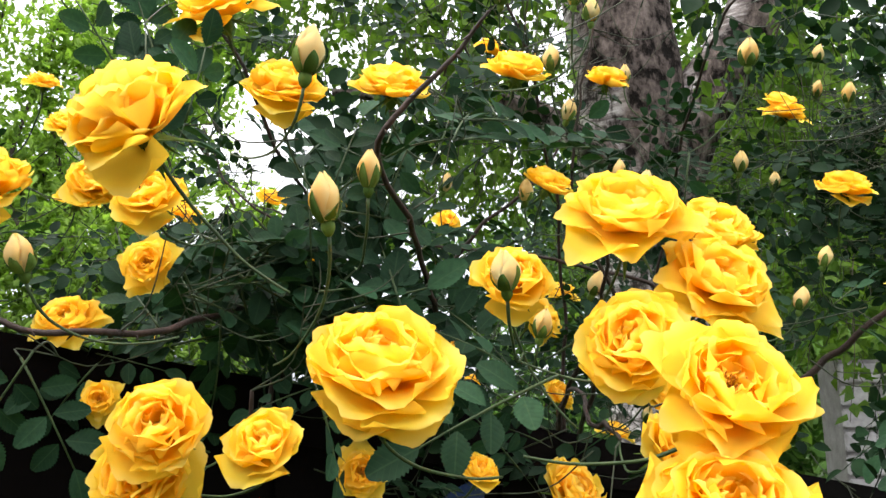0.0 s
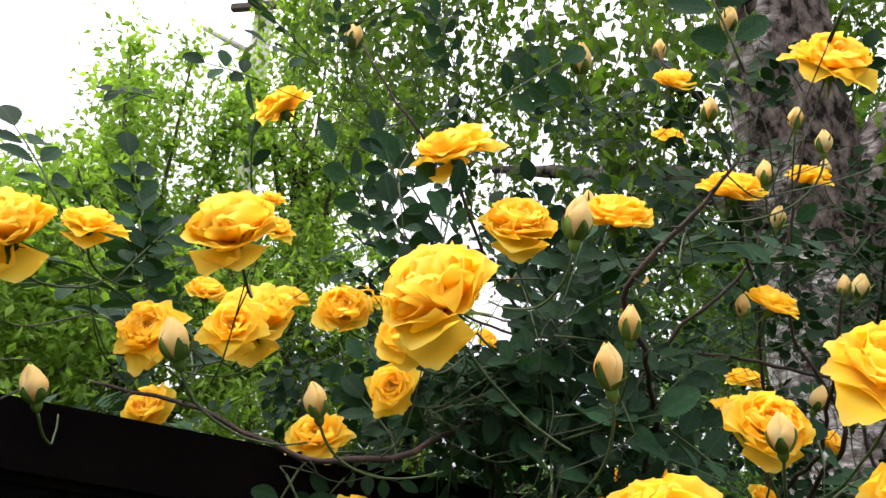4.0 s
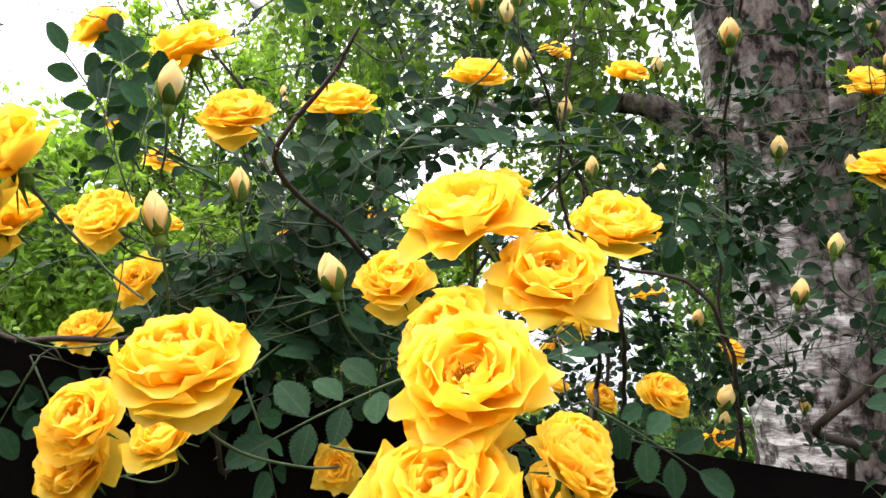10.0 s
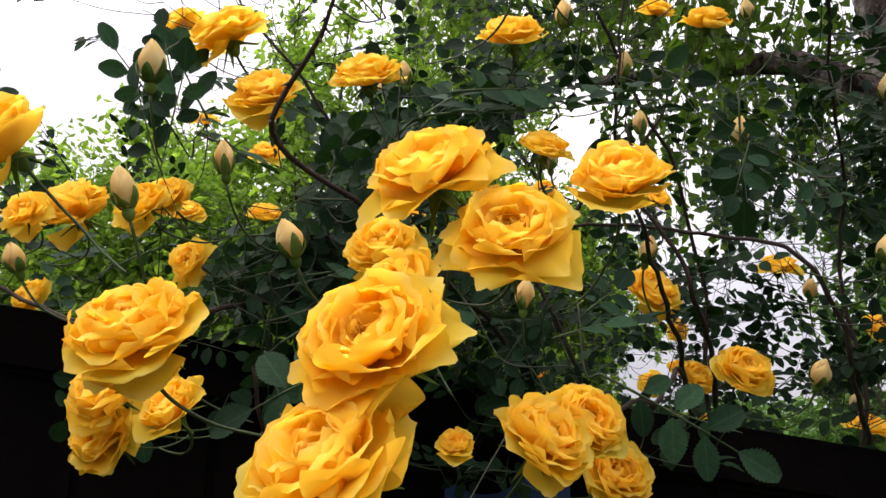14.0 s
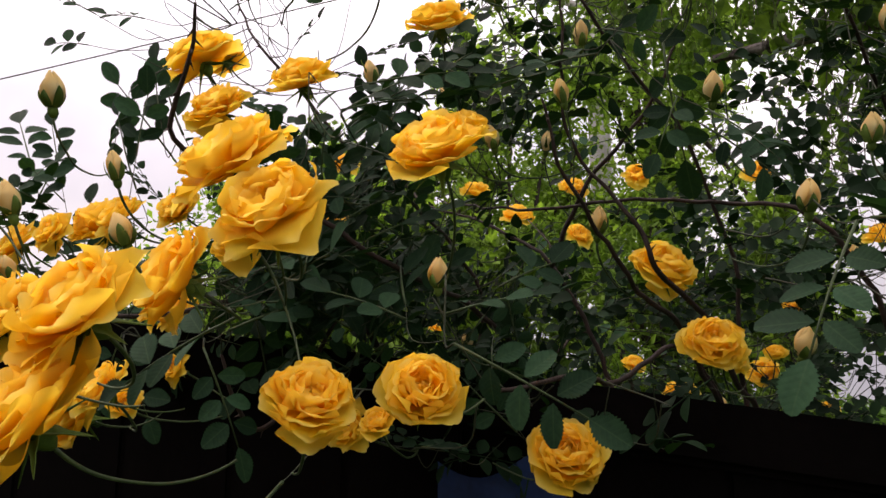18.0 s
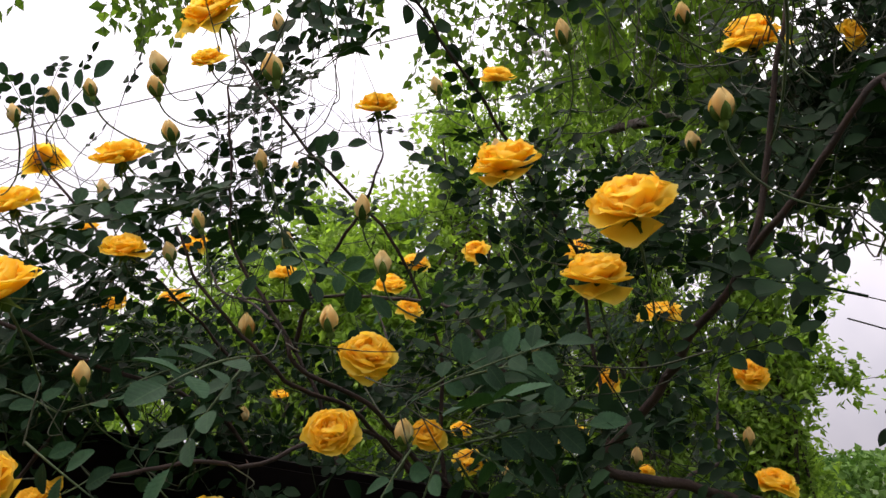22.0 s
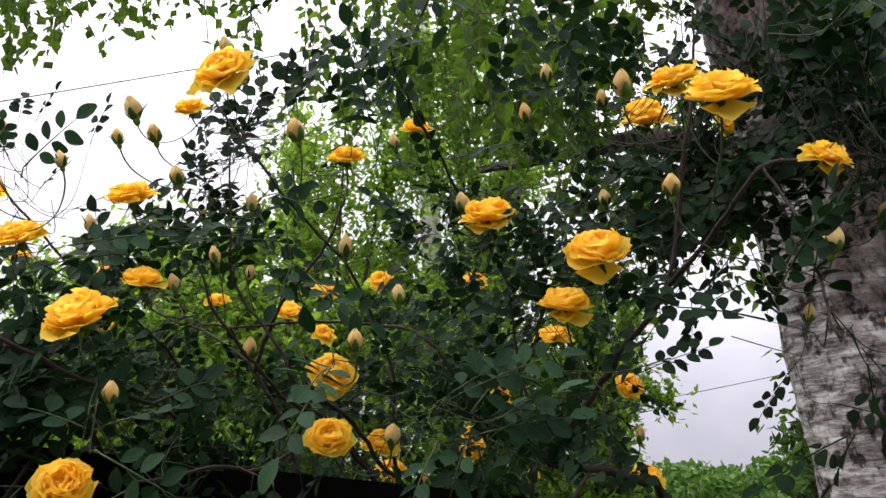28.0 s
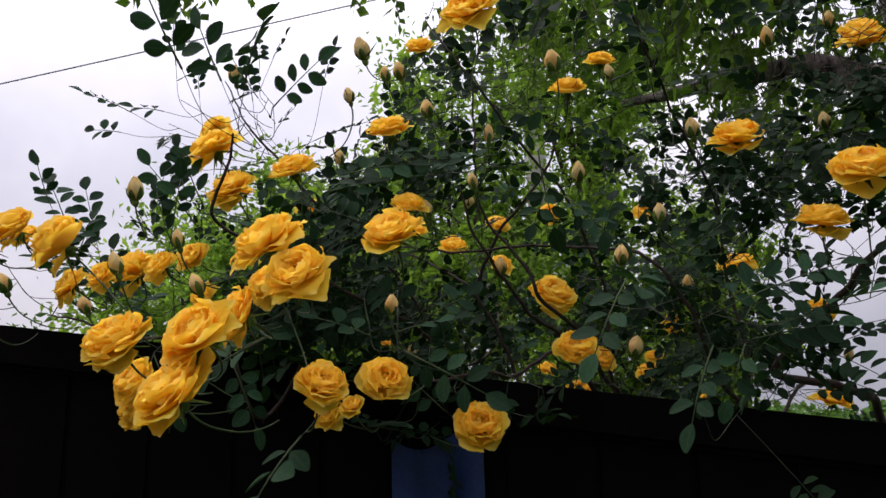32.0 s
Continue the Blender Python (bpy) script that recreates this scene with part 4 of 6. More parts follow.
bud((0.029, 0.794, 2.130), (0.021, -0.353, 0.936), 0.028)
bud((-0.063, 0.687, 2.063), (0.034, -0.441, 0.897), 0.036)
bud((0.609, 0.716, 1.796), (0.102, -0.278, 0.955), 0.022)
bud((0.214, 0.783, 1.838), (0.213, -0.227, 0.951), 0.029)
bud((0.313, 0.666, 1.697), (0.177, -0.261, 0.949), 0.023)
bud((0.341, 0.843, 1.881), (0.053, -0.331, 0.942), 0.027)
bud((0.090, 0.702, 2.108), (0.081, -0.474, 0.877), 0.029)
bud((0.103, 0.548, 1.920), (0.061, -0.388, 0.919), 0.019)
bud((0.103, 0.490, 1.874), (-0.000, -0.304, 0.953), 0.018)
bud((0.073, 0.655, 1.792), (0.021, -0.353, 0.936), 0.022)
bud((0.153, 0.639, 1.805), (0.021, -0.353, 0.936), 0.021)
bud((0.096, 0.632, 1.907), (-0.013, -0.336, 0.942), 0.025)
bud((0.142, 0.705, 1.717), (0.336, -0.351, 0.874), 0.026)
bud((0.348, 0.687, 1.739), (0.177, -0.261, 0.949), 0.021)
bud((0.264, 0.795, 1.618), (0.336, -0.351, 0.874), 0.027)
bud((-0.301, 0.651, 2.086), (0.141, -0.295, 0.945), 0.033)
bud((0.715, 0.862, 1.764), (0.238, -0.330, 0.913), 0.032)
bud((0.767, 1.060, 1.837), (0.441, -0.285, 0.851), 0.024)
bud((0.584, 0.696, 1.892), (0.156, -0.384, 0.910), 0.026)
bud((-0.380, 0.356, 1.684), (-0.036, -0.408, 0.912), 0.025)
bud((0.458, 1.021, 1.914), (-0.000, -0.304, 0.953), 0.025)
bud((0.223, 0.881, 2.007), (-0.000, -0.304, 0.953), 0.025)
bud((0.449, 0.797, 1.946), (-0.000, -0.396, 0.918), 0.025)
bud((-0.379, 1.129, 2.141), (0.098, -0.394, 0.914), 0.025)
bud((-0.221, 0.394, 1.681), (-0.126, -0.369, 0.921), 0.023)
bud((0.261, 1.001, 1.720), (0.131, -0.284, 0.950), 0.025)
bud((0.003, 0.845, 1.857), (0.265, -0.109, 0.958), 0.025)
bud((0.076, 0.584, 1.666), (0.220, -0.240, 0.946), 0.025)
bud((-0.059, 0.638, 1.886), (-0.026, -0.293, 0.956), 0.025)
bud((0.053, 0.632, 1.971), (0.083, -0.407, 0.910), 0.025)
bud((0.125, 0.719, 1.894), (0.239, -0.290, 0.927), 0.025)
bud((-0.168, 0.911, 1.656), (0.239, -0.290, 0.927), 0.025)
bud((-0.350, 1.074, 2.095), (0.239, -0.290, 0.927), 0.025)
bud((0.001, 1.281, 1.577), (0.239, -0.290, 0.927), 0.025)
bud((0.299, 1.151, 1.599), (0.295, -0.359, 0.886), 0.025)
bud((0.671, 1.047, 1.731), (0.315, -0.226, 0.922), 0.025)
bud((0.453, 0.862, 2.024), (0.161, -0.351, 0.923), 0.025)
bud((0.492, 0.947, 2.016), (0.099, -0.474, 0.875), 0.025)
bud((0.415, 1.199, 1.620), (0.228, -0.308, 0.924), 0.025)


# ---- canes, stems and leaves of the rose ----
CANES = [
    [(0.14, 1.09, 0), (0.07, 0.99, 0.9), (-0.01, 0.88, 1.48), (-0.01, 0.78, 1.64), (-0.01, 0.62, 1.69), (-0.031, 0.448, 1.751), (0.005, 0.418, 1.797), (0.028, 0.402, 1.826)],
    [(0.11, 1.07, 0), (-0.02, 0.94, 0.9), (-0.15, 0.8, 1.48), (-0.15, 0.7, 1.67), (-0.203, 0.5, 1.652), (-0.258, 0.458, 1.658), (-0.4, 0.44, 1.7)],
    [(0.23, 1.14, 0), (0.33, 1.16, 0.9), (0.44, 1.16, 1.48), (0.44, 1.05, 1.56), (0.38, 0.95, 1.592), (0.44, 0.93, 1.64), (0.50, 0.91, 1.697), (0.55, 0.89, 1.75), (0.6, 0.88, 1.9), (0.63, 0.86, 2.05)],
    [(0.21, 1.13, 0), (0.19, 1.07, 0.9), (0.17, 1, 1.48), (0.17, 0.9, 1.61), (0.171, 0.754, 1.684), (0.16, 0.729, 1.726), (0.12, 0.7, 1.8), (0.14, 0.66, 1.95)],
    [(0.24, 1.15, 0), (0.27, 1.11, 0.9), (0.3, 1.07, 1.48), (0.3, 0.97, 1.59), (0.26, 0.89, 1.73), (0.184, 0.892, 1.76), (0.067, 0.857, 1.777), (-0.1, 0.85, 1.8), (-0.25, 0.95, 1.86)],
    [(0.55, 0.89, 1.75), (0.61, 0.86, 1.8), (0.667, 0.844, 1.843), (0.715, 0.899, 1.851), (0.779, 0.963, 1.863)],
    [(0.17, 1.1, 0), (0.15, 1.05, 0.9), (0.14, 0.98, 1.48), (0.14, 0.88, 1.62), (0.15, 0.76, 1.67), (0.14, 0.66, 1.74), (0.14, 0.62, 1.80)],
    [(0.13, 1.08, 0), (0.01, 0.96, 0.9), (-0.1, 0.83, 1.48), (-0.1, 0.85, 1.7), (-0.18, 0.65, 1.9), (-0.28, 0.62, 2.05)],
    [(0.2, 1.12, 0), (0.17, 1.06, 0.9), (0.15, 0.98, 1.48), (0.15, 0.95, 1.75), (0.08, 0.75, 2), (0.02, 0.74, 2.1)],
    [(0.22, 1.14, 0), (0.26, 1.11, 0.9), (0.3, 1.07, 1.48), (0.3, 1.05, 1.8), (0.3, 0.8, 2), (0.33, 0.72, 2.05)],
    [(0.25, 1.15, 0), (0.29, 1.13, 0.9), (0.33, 1.09, 1.48), (0.33, 1.3, 1.6), (0.3, 1.42, 1.72)],
    [(0.15, 1.09, 0), (0, 0.95, 0.9), (-0.15, 0.8, 1.48), (-0.15, 1.15, 1.7), (-0.35, 1.3, 1.92)],
    [(0.19, 1.12, 0), (0.16, 1.05, 0.9), (0.14, 0.98, 1.48), (0.14, 0.88, 1.62), (0.14, 0.72, 1.59), (0.13, 0.58, 1.58)],
    [(0.16, 1.1, 0), (0.1, 1.01, 0.9), (0.03, 0.91, 1.48), (0.03, 0.92, 1.6), (-0.02, 0.883, 1.731), (-0.12, 0.89, 1.79), (-0.228, 0.895, 1.846), (-0.3, 0.9, 1.95)],
    [(-0.02, 0.883, 1.731), (0.02, 0.87, 1.775), (0.05, 0.86, 1.82), (0.12, 0.86, 1.88), (0.15, 0.87, 1.94)],
    [(0.667, 0.844, 1.843), (0.69, 0.82, 1.78), (0.705, 0.78, 1.71), (0.71, 0.73, 1.65)],
    [(0.12, 1.07, 0), (-0.01, 0.94, 0.9), (-0.14, 0.8, 1.48), (-0.14, 0.7, 1.67), (-0.14, 0.6, 1.55), (-0.13, 0.54, 1.61)],
]
CANE_POINTS = []


def make_canes():
    for number, keys in enumerate(CANES):
        stout = 2.3 if number == 2 else 0.3 if len(keys) == 4 and keys[0][2] > 1 else 1.0
        pts = curve_points(keys, 10)
        s = Soup()
        n = len(pts) - 1
        rng = random.Random(int(abs(keys[1][0]) * 1000))
        pts = [p + 0.012 * noise.noise_vector(p * 9) + 0.004 * noise.noise_vector(p * 38) for p in pts]
        s.tube(pts, [0.0009 + 0.0022 * stout * (1 - i / n) ** 0.6 + 0.005 * max(0, 1 - p.z / 1.75) for i, p in enumerate(pts)], 7)
        for i in range(4, n, 2):
            d = rand_dir(rng)
            d = (d - (pts[i] - pts[i - 1]).normalized() * 0.2)
            s.tube([pts[i], pts[i] + d.normalized() * 0.008], [0.0014, 0.0002], 3)
        rose_part("cane", s.mesh("cane", CANE))
        CANE_POINTS.extend(p for p in pts if p.z > 1.25)


make_canes()


def leaflet(detail, length, wide, rng):
    """A toothed oval leaflet along +y, folded a little at its rib."""
    n = 12 if detail else 5
    verts, faces = [(0, 0, 0)], []
    droop = rng.uniform(0.03, 0.16)
    left, right, rib = [], [], [0]
    for i in range(1, n + 1):
        v = i / n
        w = wide / 2 * math.sin(math.pi * v ** 0.88) ** 0.75 if i < n else 0
        y, z = length * v, -droop * length * v * v
        rib.append(len(verts))
        verts.append((0, y, z))
        if i < n:
            tooth = 0.045 * length if detail else 0.0
            for sgn, bag in ((-1, left), (1, right)):
                bag.append(len(verts))
                verts.append((sgn * w, y + tooth, z + w * 0.28))
                if detail:
                    bag.append(len(verts))
                    verts.append((sgn * w * 0.84, y + tooth + 0.022 * length, z + w * 0.23))
    for bag, sgn in ((left, -1), (right, 1)):
        if detail:
            faces.append((0, rib[1], bag[0]) if sgn < 0 else (0, bag[0], rib[1]))
            for i in range(1, n):
                a, b = bag[2 * (i - 1)], bag[2 * (i - 1) + 1]
                nxt = bag[2 * i] if i < n - 1 else rib[n]
                q = [(rib[i], b, a), (rib[i], rib[i + 1], nxt, b)]
                faces += [f if sgn < 0 else tuple(reversed(f)) for f in q]
        else:
            seq = [0, *bag, rib[n]]
            for i in range(n):
                f = (rib[i], rib[i + 1], seq[i + 1], seq[i]) if 0 < i < n - 1 else ((rib[i], rib[i + 1], seq[i + 1]) if i == 0 else (rib[i], rib[n], seq[i]))
                faces.append(f if sgn < 0 else tuple(reversed(f)))
    return verts, faces


FINE_LEAFLET = []
for k in range(8):
    shape_rng = random.Random(30 + k)
    FINE_LEAFLET.append(mesh_from("leaflet", *leaflet(True, 1.0, shape_rng.uniform(0.62, 0.76), shape_rng), LEAF))


def leaf_plan(seed, pairs):
    """Stalk points of a rose leaf along +y and the poses of its leaflets; about 8 cm."""
    rng = random.Random(seed)
    total = 0.021 * (pairs + 0.6)
    pts = [Vector((0, total * t, -0.12 * total * t * t)) for t in (0, 0.25, 0.5, 0.75, 1)]
    spots = [(total * (0.3 + 0.7 * i / pairs), sgn) for i in range(pairs) for sgn in (-1, 1)] + [(total, 0)]
    poses = []
    for y, sgn in spots:
        length = rng.uniform(0.020, 0.026) * (0.80 + 0.28 * y / total)
        turn = Matrix.Rotation(radians(-sgn * rng.uniform(55, 76)) if sgn else rng.uniform(-0.15, 0.15), 4, "Z")
        m = Matrix.Translation((sgn * 0.002, y, -0.12 * y * y / total)) @ turn @ Matrix.Rotation(rng.uniform(-0.4, 0.25), 4, "X") @ Matrix.Rotation(rng.uniform(-0.35, 0.35), 4, "Y")
        poses.append(m @ Matrix.Diagonal((length, length, length, 1)))
    return pts, poses


def stalk(pts, sides):
    s = Soup()
    s.tube(pts, [0.0009, 0.0008, 0.0007, 0.0006, 0.0005], sides)
    return s


def rough_leaf(seed, pairs):
    rng = random.Random(seed)
    pts, poses = leaf_plan(seed, pairs)
    s = stalk(pts, 3)
    for m in poses:
        v, f = leaflet(False, 1.0, rng.uniform(0.62, 0.76), rng)
        s.add([m @ Vector(p) for p in v], f)
    return np.array([tuple(v) for v in s.v]), s.f


FINE_LEAF = [(stalk(pts, 5).mesh("leaf", GREEN_STEM), poses) for pts, poses in (leaf_plan(30 + i, 2 + (i % 3 > 0)) for i in range(6))]
ROUGH_LEAF = [rough_leaf(60 + i, 2 + (i % 3 > 0) + (i == 5)) for i in range(6)]


def leaf_pose(rng, at, grow, size):
    """A leaf at a stem: it grows outward and shows its upper face upward."""
    d = grow.normalized()
    up = (Vector((0, 0, 1)) + rand_dir(rng) * 0.7 + Vector((0.12, -0.85, 0))).normalized()
    side = d.cross(up)
    if side.length < 1e-3:
        side = Vector((1, 0, 0))
    side.normalize()
    nrm = side.cross(d)
    m = Matrix((side, d, nrm)).transposed().to_4x4()
    return Matrix.Translation(at) @ m @ Matrix.Diagonal((size, size, size, 1))


CLUMPS = []


def clump(at, spread, leaves, size=1.0):
    """A spray of leafy side twigs: its middle, how far it spreads, its number of leaves and their size."""
    CLUMPS.append((Vector(at), spread, leaves, size))


clump((0.13, 0.62, 2.16), 0.055, 4, 0.92)
clump((0.57, 0.96, 2.13), 0.045, 2, 0.78)
clump((0.42, 0.86, 2.13), 0.055, 1, 0.78)
clump((-0.22, 0.97, 2.09), 0.038, 6, 0.74)
clump((0.29, 0.68, 2.09), 0.034, 8, 0.92)
clump((0.34, 1.25, 2.08), 0.060, 4, 0.78)
clump((-0.03, 0.85, 2.07), 0.038, 2, 0.74)
clump((0.65, 1.03, 2.07), 0.038, 2, 0.74)
clump((0.53, 1.06, 2.07), 0.038, 3, 0.74)
clump((0.01, 0.95, 2.06), 0.038, 2, 0.74)
clump((0.61, 0.81, 2.06), 0.042, 3, 0.78)
clump((0.68, 1.08, 2.06), 0.038, 2, 0.74)
clump((0.66, 1.06, 2.05), 0.039, 2, 0.78)
clump((0.76, 0.99, 2.05), 0.039, 2, 0.78)
clump((0.44, 0.72, 2.05), 0.036, 3, 0.78)
clump((0.53, 1.03, 2.05), 0.038, 2, 0.74)
clump((0.50, 1.08, 2.05), 0.038, 1, 0.74)
clump((0.52, 1.10, 2.04), 0.038, 2, 0.74)
clump((0.59, 1.07, 2.04), 0.038, 2, 0.74)
clump((0.52, 1.10, 2.04), 0.038, 4, 0.74)
clump((0.36, 0.63, 2.04), 0.024, 4, 0.92)
clump((0.51, 1.01, 2.04), 0.038, 3, 0.74)
clump((0.54, 1.03, 2.04), 0.038, 2, 0.74)
clump((0.61, 1.07, 2.03), 0.038, 2, 0.74)
clump((0.69, 0.98, 2.03), 0.038, 2, 0.74)
clump((0.64, 1.08, 2.03), 0.038, 3, 0.74)
clump((0.44, 1.08, 2.03), 0.052, 3, 0.78)
clump((0.54, 1.03, 2.03), 0.038, 1, 0.74)
clump((-0.14, 0.90, 2.03), 0.038, 1, 0.74)
clump((0.05, 0.72, 2.02), 0.038, 3, 0.74)
clump((-0.04, 0.82, 2.02), 0.038, 3, 0.74)
clump((-0.22, 0.65, 2.02), 0.038, 1, 0.74)
clump((0.12, 0.78, 2.02), 0.038, 3, 0.74)
clump((0.56, 1.09, 2.02), 0.038, 3, 0.74)
clump((0.26, 1.18, 2.02), 0.053, 1, 0.78)
clump((0.05, 0.89, 2.02), 0.038, 4, 0.74)
clump((0.50, 0.97, 2.02), 0.038, 1, 0.74)
clump((0.64, 1.00, 2.02), 0.038, 2, 0.74)
clump((0.57, 1.01, 2.02), 0.038, 1, 0.90)
clump((0.70, 0.96, 2.02), 0.038, 4, 0.74)
clump((0.61, 0.95, 2.01), 0.038, 1, 0.74)
clump((0.64, 1.10, 2.01), 0.038, 2, 0.74)
clump((0.50, 1.07, 2.01), 0.038, 2, 0.74)
clump((0.51, 0.97, 2.01), 0.038, 3, 0.74)
clump((0.42, 1.00, 2.01), 0.038, 1, 0.74)
clump((0.71, 0.96, 2.01), 0.038, 1, 0.90)
clump((0.57, 0.98, 2.01), 0.037, 3, 0.78)
clump((-0.37, 0.71, 2.01), 0.073, 1, 0.92)
clump((0.09, 0.85, 2.01), 0.038, 1, 0.74)
clump((0.64, 0.99, 2.01), 0.038, 1, 0.74)
clump((0.80, 1.07, 2.01), 0.038, 3, 0.74)
clump((0.57, 1.06, 2.00), 0.038, 2, 0.74)
clump((0.72, 0.97, 2.00), 0.038, 2, 0.90)
clump((0.36, 0.91, 2.00), 0.038, 2, 0.74)
clump((0.77, 0.85, 2.00), 0.039, 3, 0.78)
clump((0.76, 1.07, 2.00), 0.070, 9, 0.78)
clump((0.75, 0.96, 2.00), 0.038, 2, 0.90)
clump((0.48, 0.94, 2.00), 0.038, 2, 0.74)
clump((0.65, 0.89, 2.00), 0.038, 1, 0.90)
clump((0.16, 0.68, 2.00), 0.038, 2, 0.74)
clump((0.80, 0.99, 2.00), 0.038, 2, 0.90)
clump((0.73, 1.00, 1.99), 0.038, 3, 0.74)
clump((0.68, 0.97, 1.99), 0.038, 1, 0.74)
clump((-0.22, 0.63, 1.99), 0.038, 2, 0.74)
clump((0.58, 0.98, 1.99), 0.038, 2, 0.90)
clump((0.76, 1.04, 1.99), 0.038, 3, 0.74)
clump((-0.26, 0.53, 1.99), 0.038, 1, 0.74)
clump((0.76, 1.01, 1.99), 0.038, 2, 0.74)
clump((0.61, 1.04, 1.99), 0.038, 1, 0.90)
clump((0.59, 1.06, 1.99), 0.038, 1, 0.74)
clump((0.59, 1.03, 1.99), 0.038, 2, 0.90)
clump((0.62, 1.02, 1.99), 0.038, 1, 0.74)
clump((0.59, 0.99, 1.99), 0.038, 1, 0.74)
clump((0.50, 0.97, 1.99), 0.038, 2, 0.74)
clump((0.78, 0.95, 1.99), 0.038, 1, 0.90)
clump((0.54, 1.01, 1.99), 0.038, 2, 0.74)
clump((0.80, 0.99, 1.99), 0.038, 1, 0.90)
clump((0.78, 0.97, 1.99), 0.038, 1, 0.90)
clump((0.42, 1.02, 1.99), 0.038, 1, 0.74)
clump((0.54, 1.08, 1.98), 0.038, 1, 0.74)
clump((0.61, 1.03, 1.98), 0.038, 2, 0.90)
clump((0.74, 0.96, 1.98), 0.038, 1, 0.90)
clump((0.51, 1.04, 1.98), 0.038, 2, 0.74)
clump((0.63, 1.12, 1.98), 0.038, 2, 0.74)
clump((-0.16, 0.61, 1.98), 0.038, 3, 0.74)
clump((0.61, 0.97, 1.98), 0.038, 1, 0.90)
clump((0.79, 0.91, 1.98), 0.038, 1, 0.90)
clump((0.82, 0.93, 1.98), 0.038, 1, 0.90)
clump((0.52, 0.64, 1.98), 0.041, 2, 0.92)
clump((0.67, 0.90, 1.98), 0.036, 3, 0.78)
clump((0.71, 1.08, 1.98), 0.038, 2, 0.78)
clump((0.58, 1.02, 1.98), 0.060, 9, 0.78)
clump((0.55, 1.04, 1.98), 0.038, 2, 0.74)
clump((0.10, 0.73, 1.98), 0.038, 1, 0.74)
clump((0.64, 1.08, 1.98), 0.038, 1, 0.90)
clump((0.64, 1.06, 1.98), 0.038, 2, 0.90)
clump((0.57, 1.03, 1.98), 0.038, 1, 0.74)
clump((0.70, 1.03, 1.98), 0.038, 2, 0.74)
clump((0.47, 1.10, 1.98), 0.038, 4, 0.74)
clump((0.17, 0.78, 1.98), 0.038, 1, 0.74)
clump((0.63, 0.98, 1.98), 0.038, 1, 0.90)
clump((0.60, 1.09, 1.97), 0.038, 2, 0.74)
clump((0.53, 0.95, 1.97), 0.038, 1, 0.90)
clump((0.66, 1.00, 1.97), 0.038, 1, 0.74)
clump((0.54, 0.83, 1.97), 0.038, 1, 0.90)
clump((-0.16, 1.16, 1.97), 0.038, 2, 0.74)
clump((0.20, 0.73, 1.97), 0.038, 1, 0.74)
clump((0.77, 0.93, 1.97), 0.038, 1, 0.90)
clump((0.77, 0.94, 1.97), 0.038, 1, 0.90)
clump((0.36, 0.93, 1.97), 0.038, 1, 0.74)
clump((0.45, 0.90, 1.97), 0.044, 2, 0.78)
clump((0.59, 0.84, 1.97), 0.040, 3, 0.78)
clump((0.28, 1.24, 1.97), 0.070, 7, 0.78)
clump((0.65, 1.04, 1.97), 0.038, 1, 0.74)
clump((-0.27, 0.57, 1.97), 0.038, 2, 0.74)
clump((0.76, 1.08, 1.97), 0.038, 3, 0.74)
clump((0.77, 1.00, 1.97), 0.038, 2, 0.90)
clump((0.82, 0.97, 1.97), 0.038, 1, 0.90)
clump((0.19, 0.82, 1.97), 0.038, 1, 0.74)
clump((0.56, 1.08, 1.97), 0.038, 1, 0.74)
clump((-0.28, 0.63, 1.97), 0.038, 3, 0.74)
clump((0.22, 0.68, 1.96), 0.038, 2, 0.74)
clump((0.72, 0.92, 1.96), 0.038, 1, 0.90)
clump((0.09, 0.69, 1.96), 0.038, 2, 0.74)
clump((0.17, 0.75, 1.96), 0.038, 1, 0.74)
clump((0.62, 1.03, 1.96), 0.038, 1, 0.74)
clump((0.13, 0.77, 1.96), 0.038, 1, 0.74)
clump((0.77, 0.97, 1.96), 0.038, 1, 0.90)
clump((0.42, 0.85, 1.96), 0.038, 2, 0.74)
clump((0.14, 0.70, 1.96), 0.038, 1, 0.74)
clump((0.60, 1.06, 1.96), 0.038, 2, 0.74)
clump((-0.04, 0.80, 1.96), 0.038, 2, 0.74)
clump((0.64, 0.71, 1.96), 0.043, 4, 0.92)
clump((0.83, 0.96, 1.96), 0.037, 6, 0.78)
clump((-0.25, 0.73, 1.96), 0.038, 1, 0.74)
clump((0.75, 0.93, 1.96), 0.038, 1, 0.90)
clump((0.73, 0.96, 1.96), 0.038, 1, 0.90)
clump((0.16, 0.80, 1.96), 0.038, 1, 0.74)
clump((0.77, 0.87, 1.96), 0.038, 1, 0.90)
clump((0.06, 0.70, 1.96), 0.038, 3, 0.74)
clump((0.04, 0.83, 1.95), 0.038, 2, 0.74)
clump((0.79, 0.93, 1.95), 0.038, 1, 0.90)
clump((0.80, 0.88, 1.95), 0.038, 1, 0.90)
clump((-0.02, 0.75, 1.95), 0.038, 2, 0.74)
clump((0.08, 0.70, 1.95), 0.050, 3, 0.92)
clump((0.68, 1.00, 1.95), 0.060, 9, 0.78)
clump((0.38, 1.08, 1.95), 0.060, 2, 0.78)
clump((0.60, 1.03, 1.95), 0.038, 1, 0.90)
clump((-0.28, 0.57, 1.95), 0.038, 1, 0.74)
clump((0.79, 1.01, 1.95), 0.038, 1, 0.90)
clump((0.49, 0.85, 1.95), 0.038, 2, 0.74)
clump((0.49, 1.04, 1.95), 0.038, 2, 0.74)
clump((0.58, 1.10, 1.95), 0.038, 2, 0.74)
clump((0.85, 0.91, 1.95), 0.038, 1, 0.90)
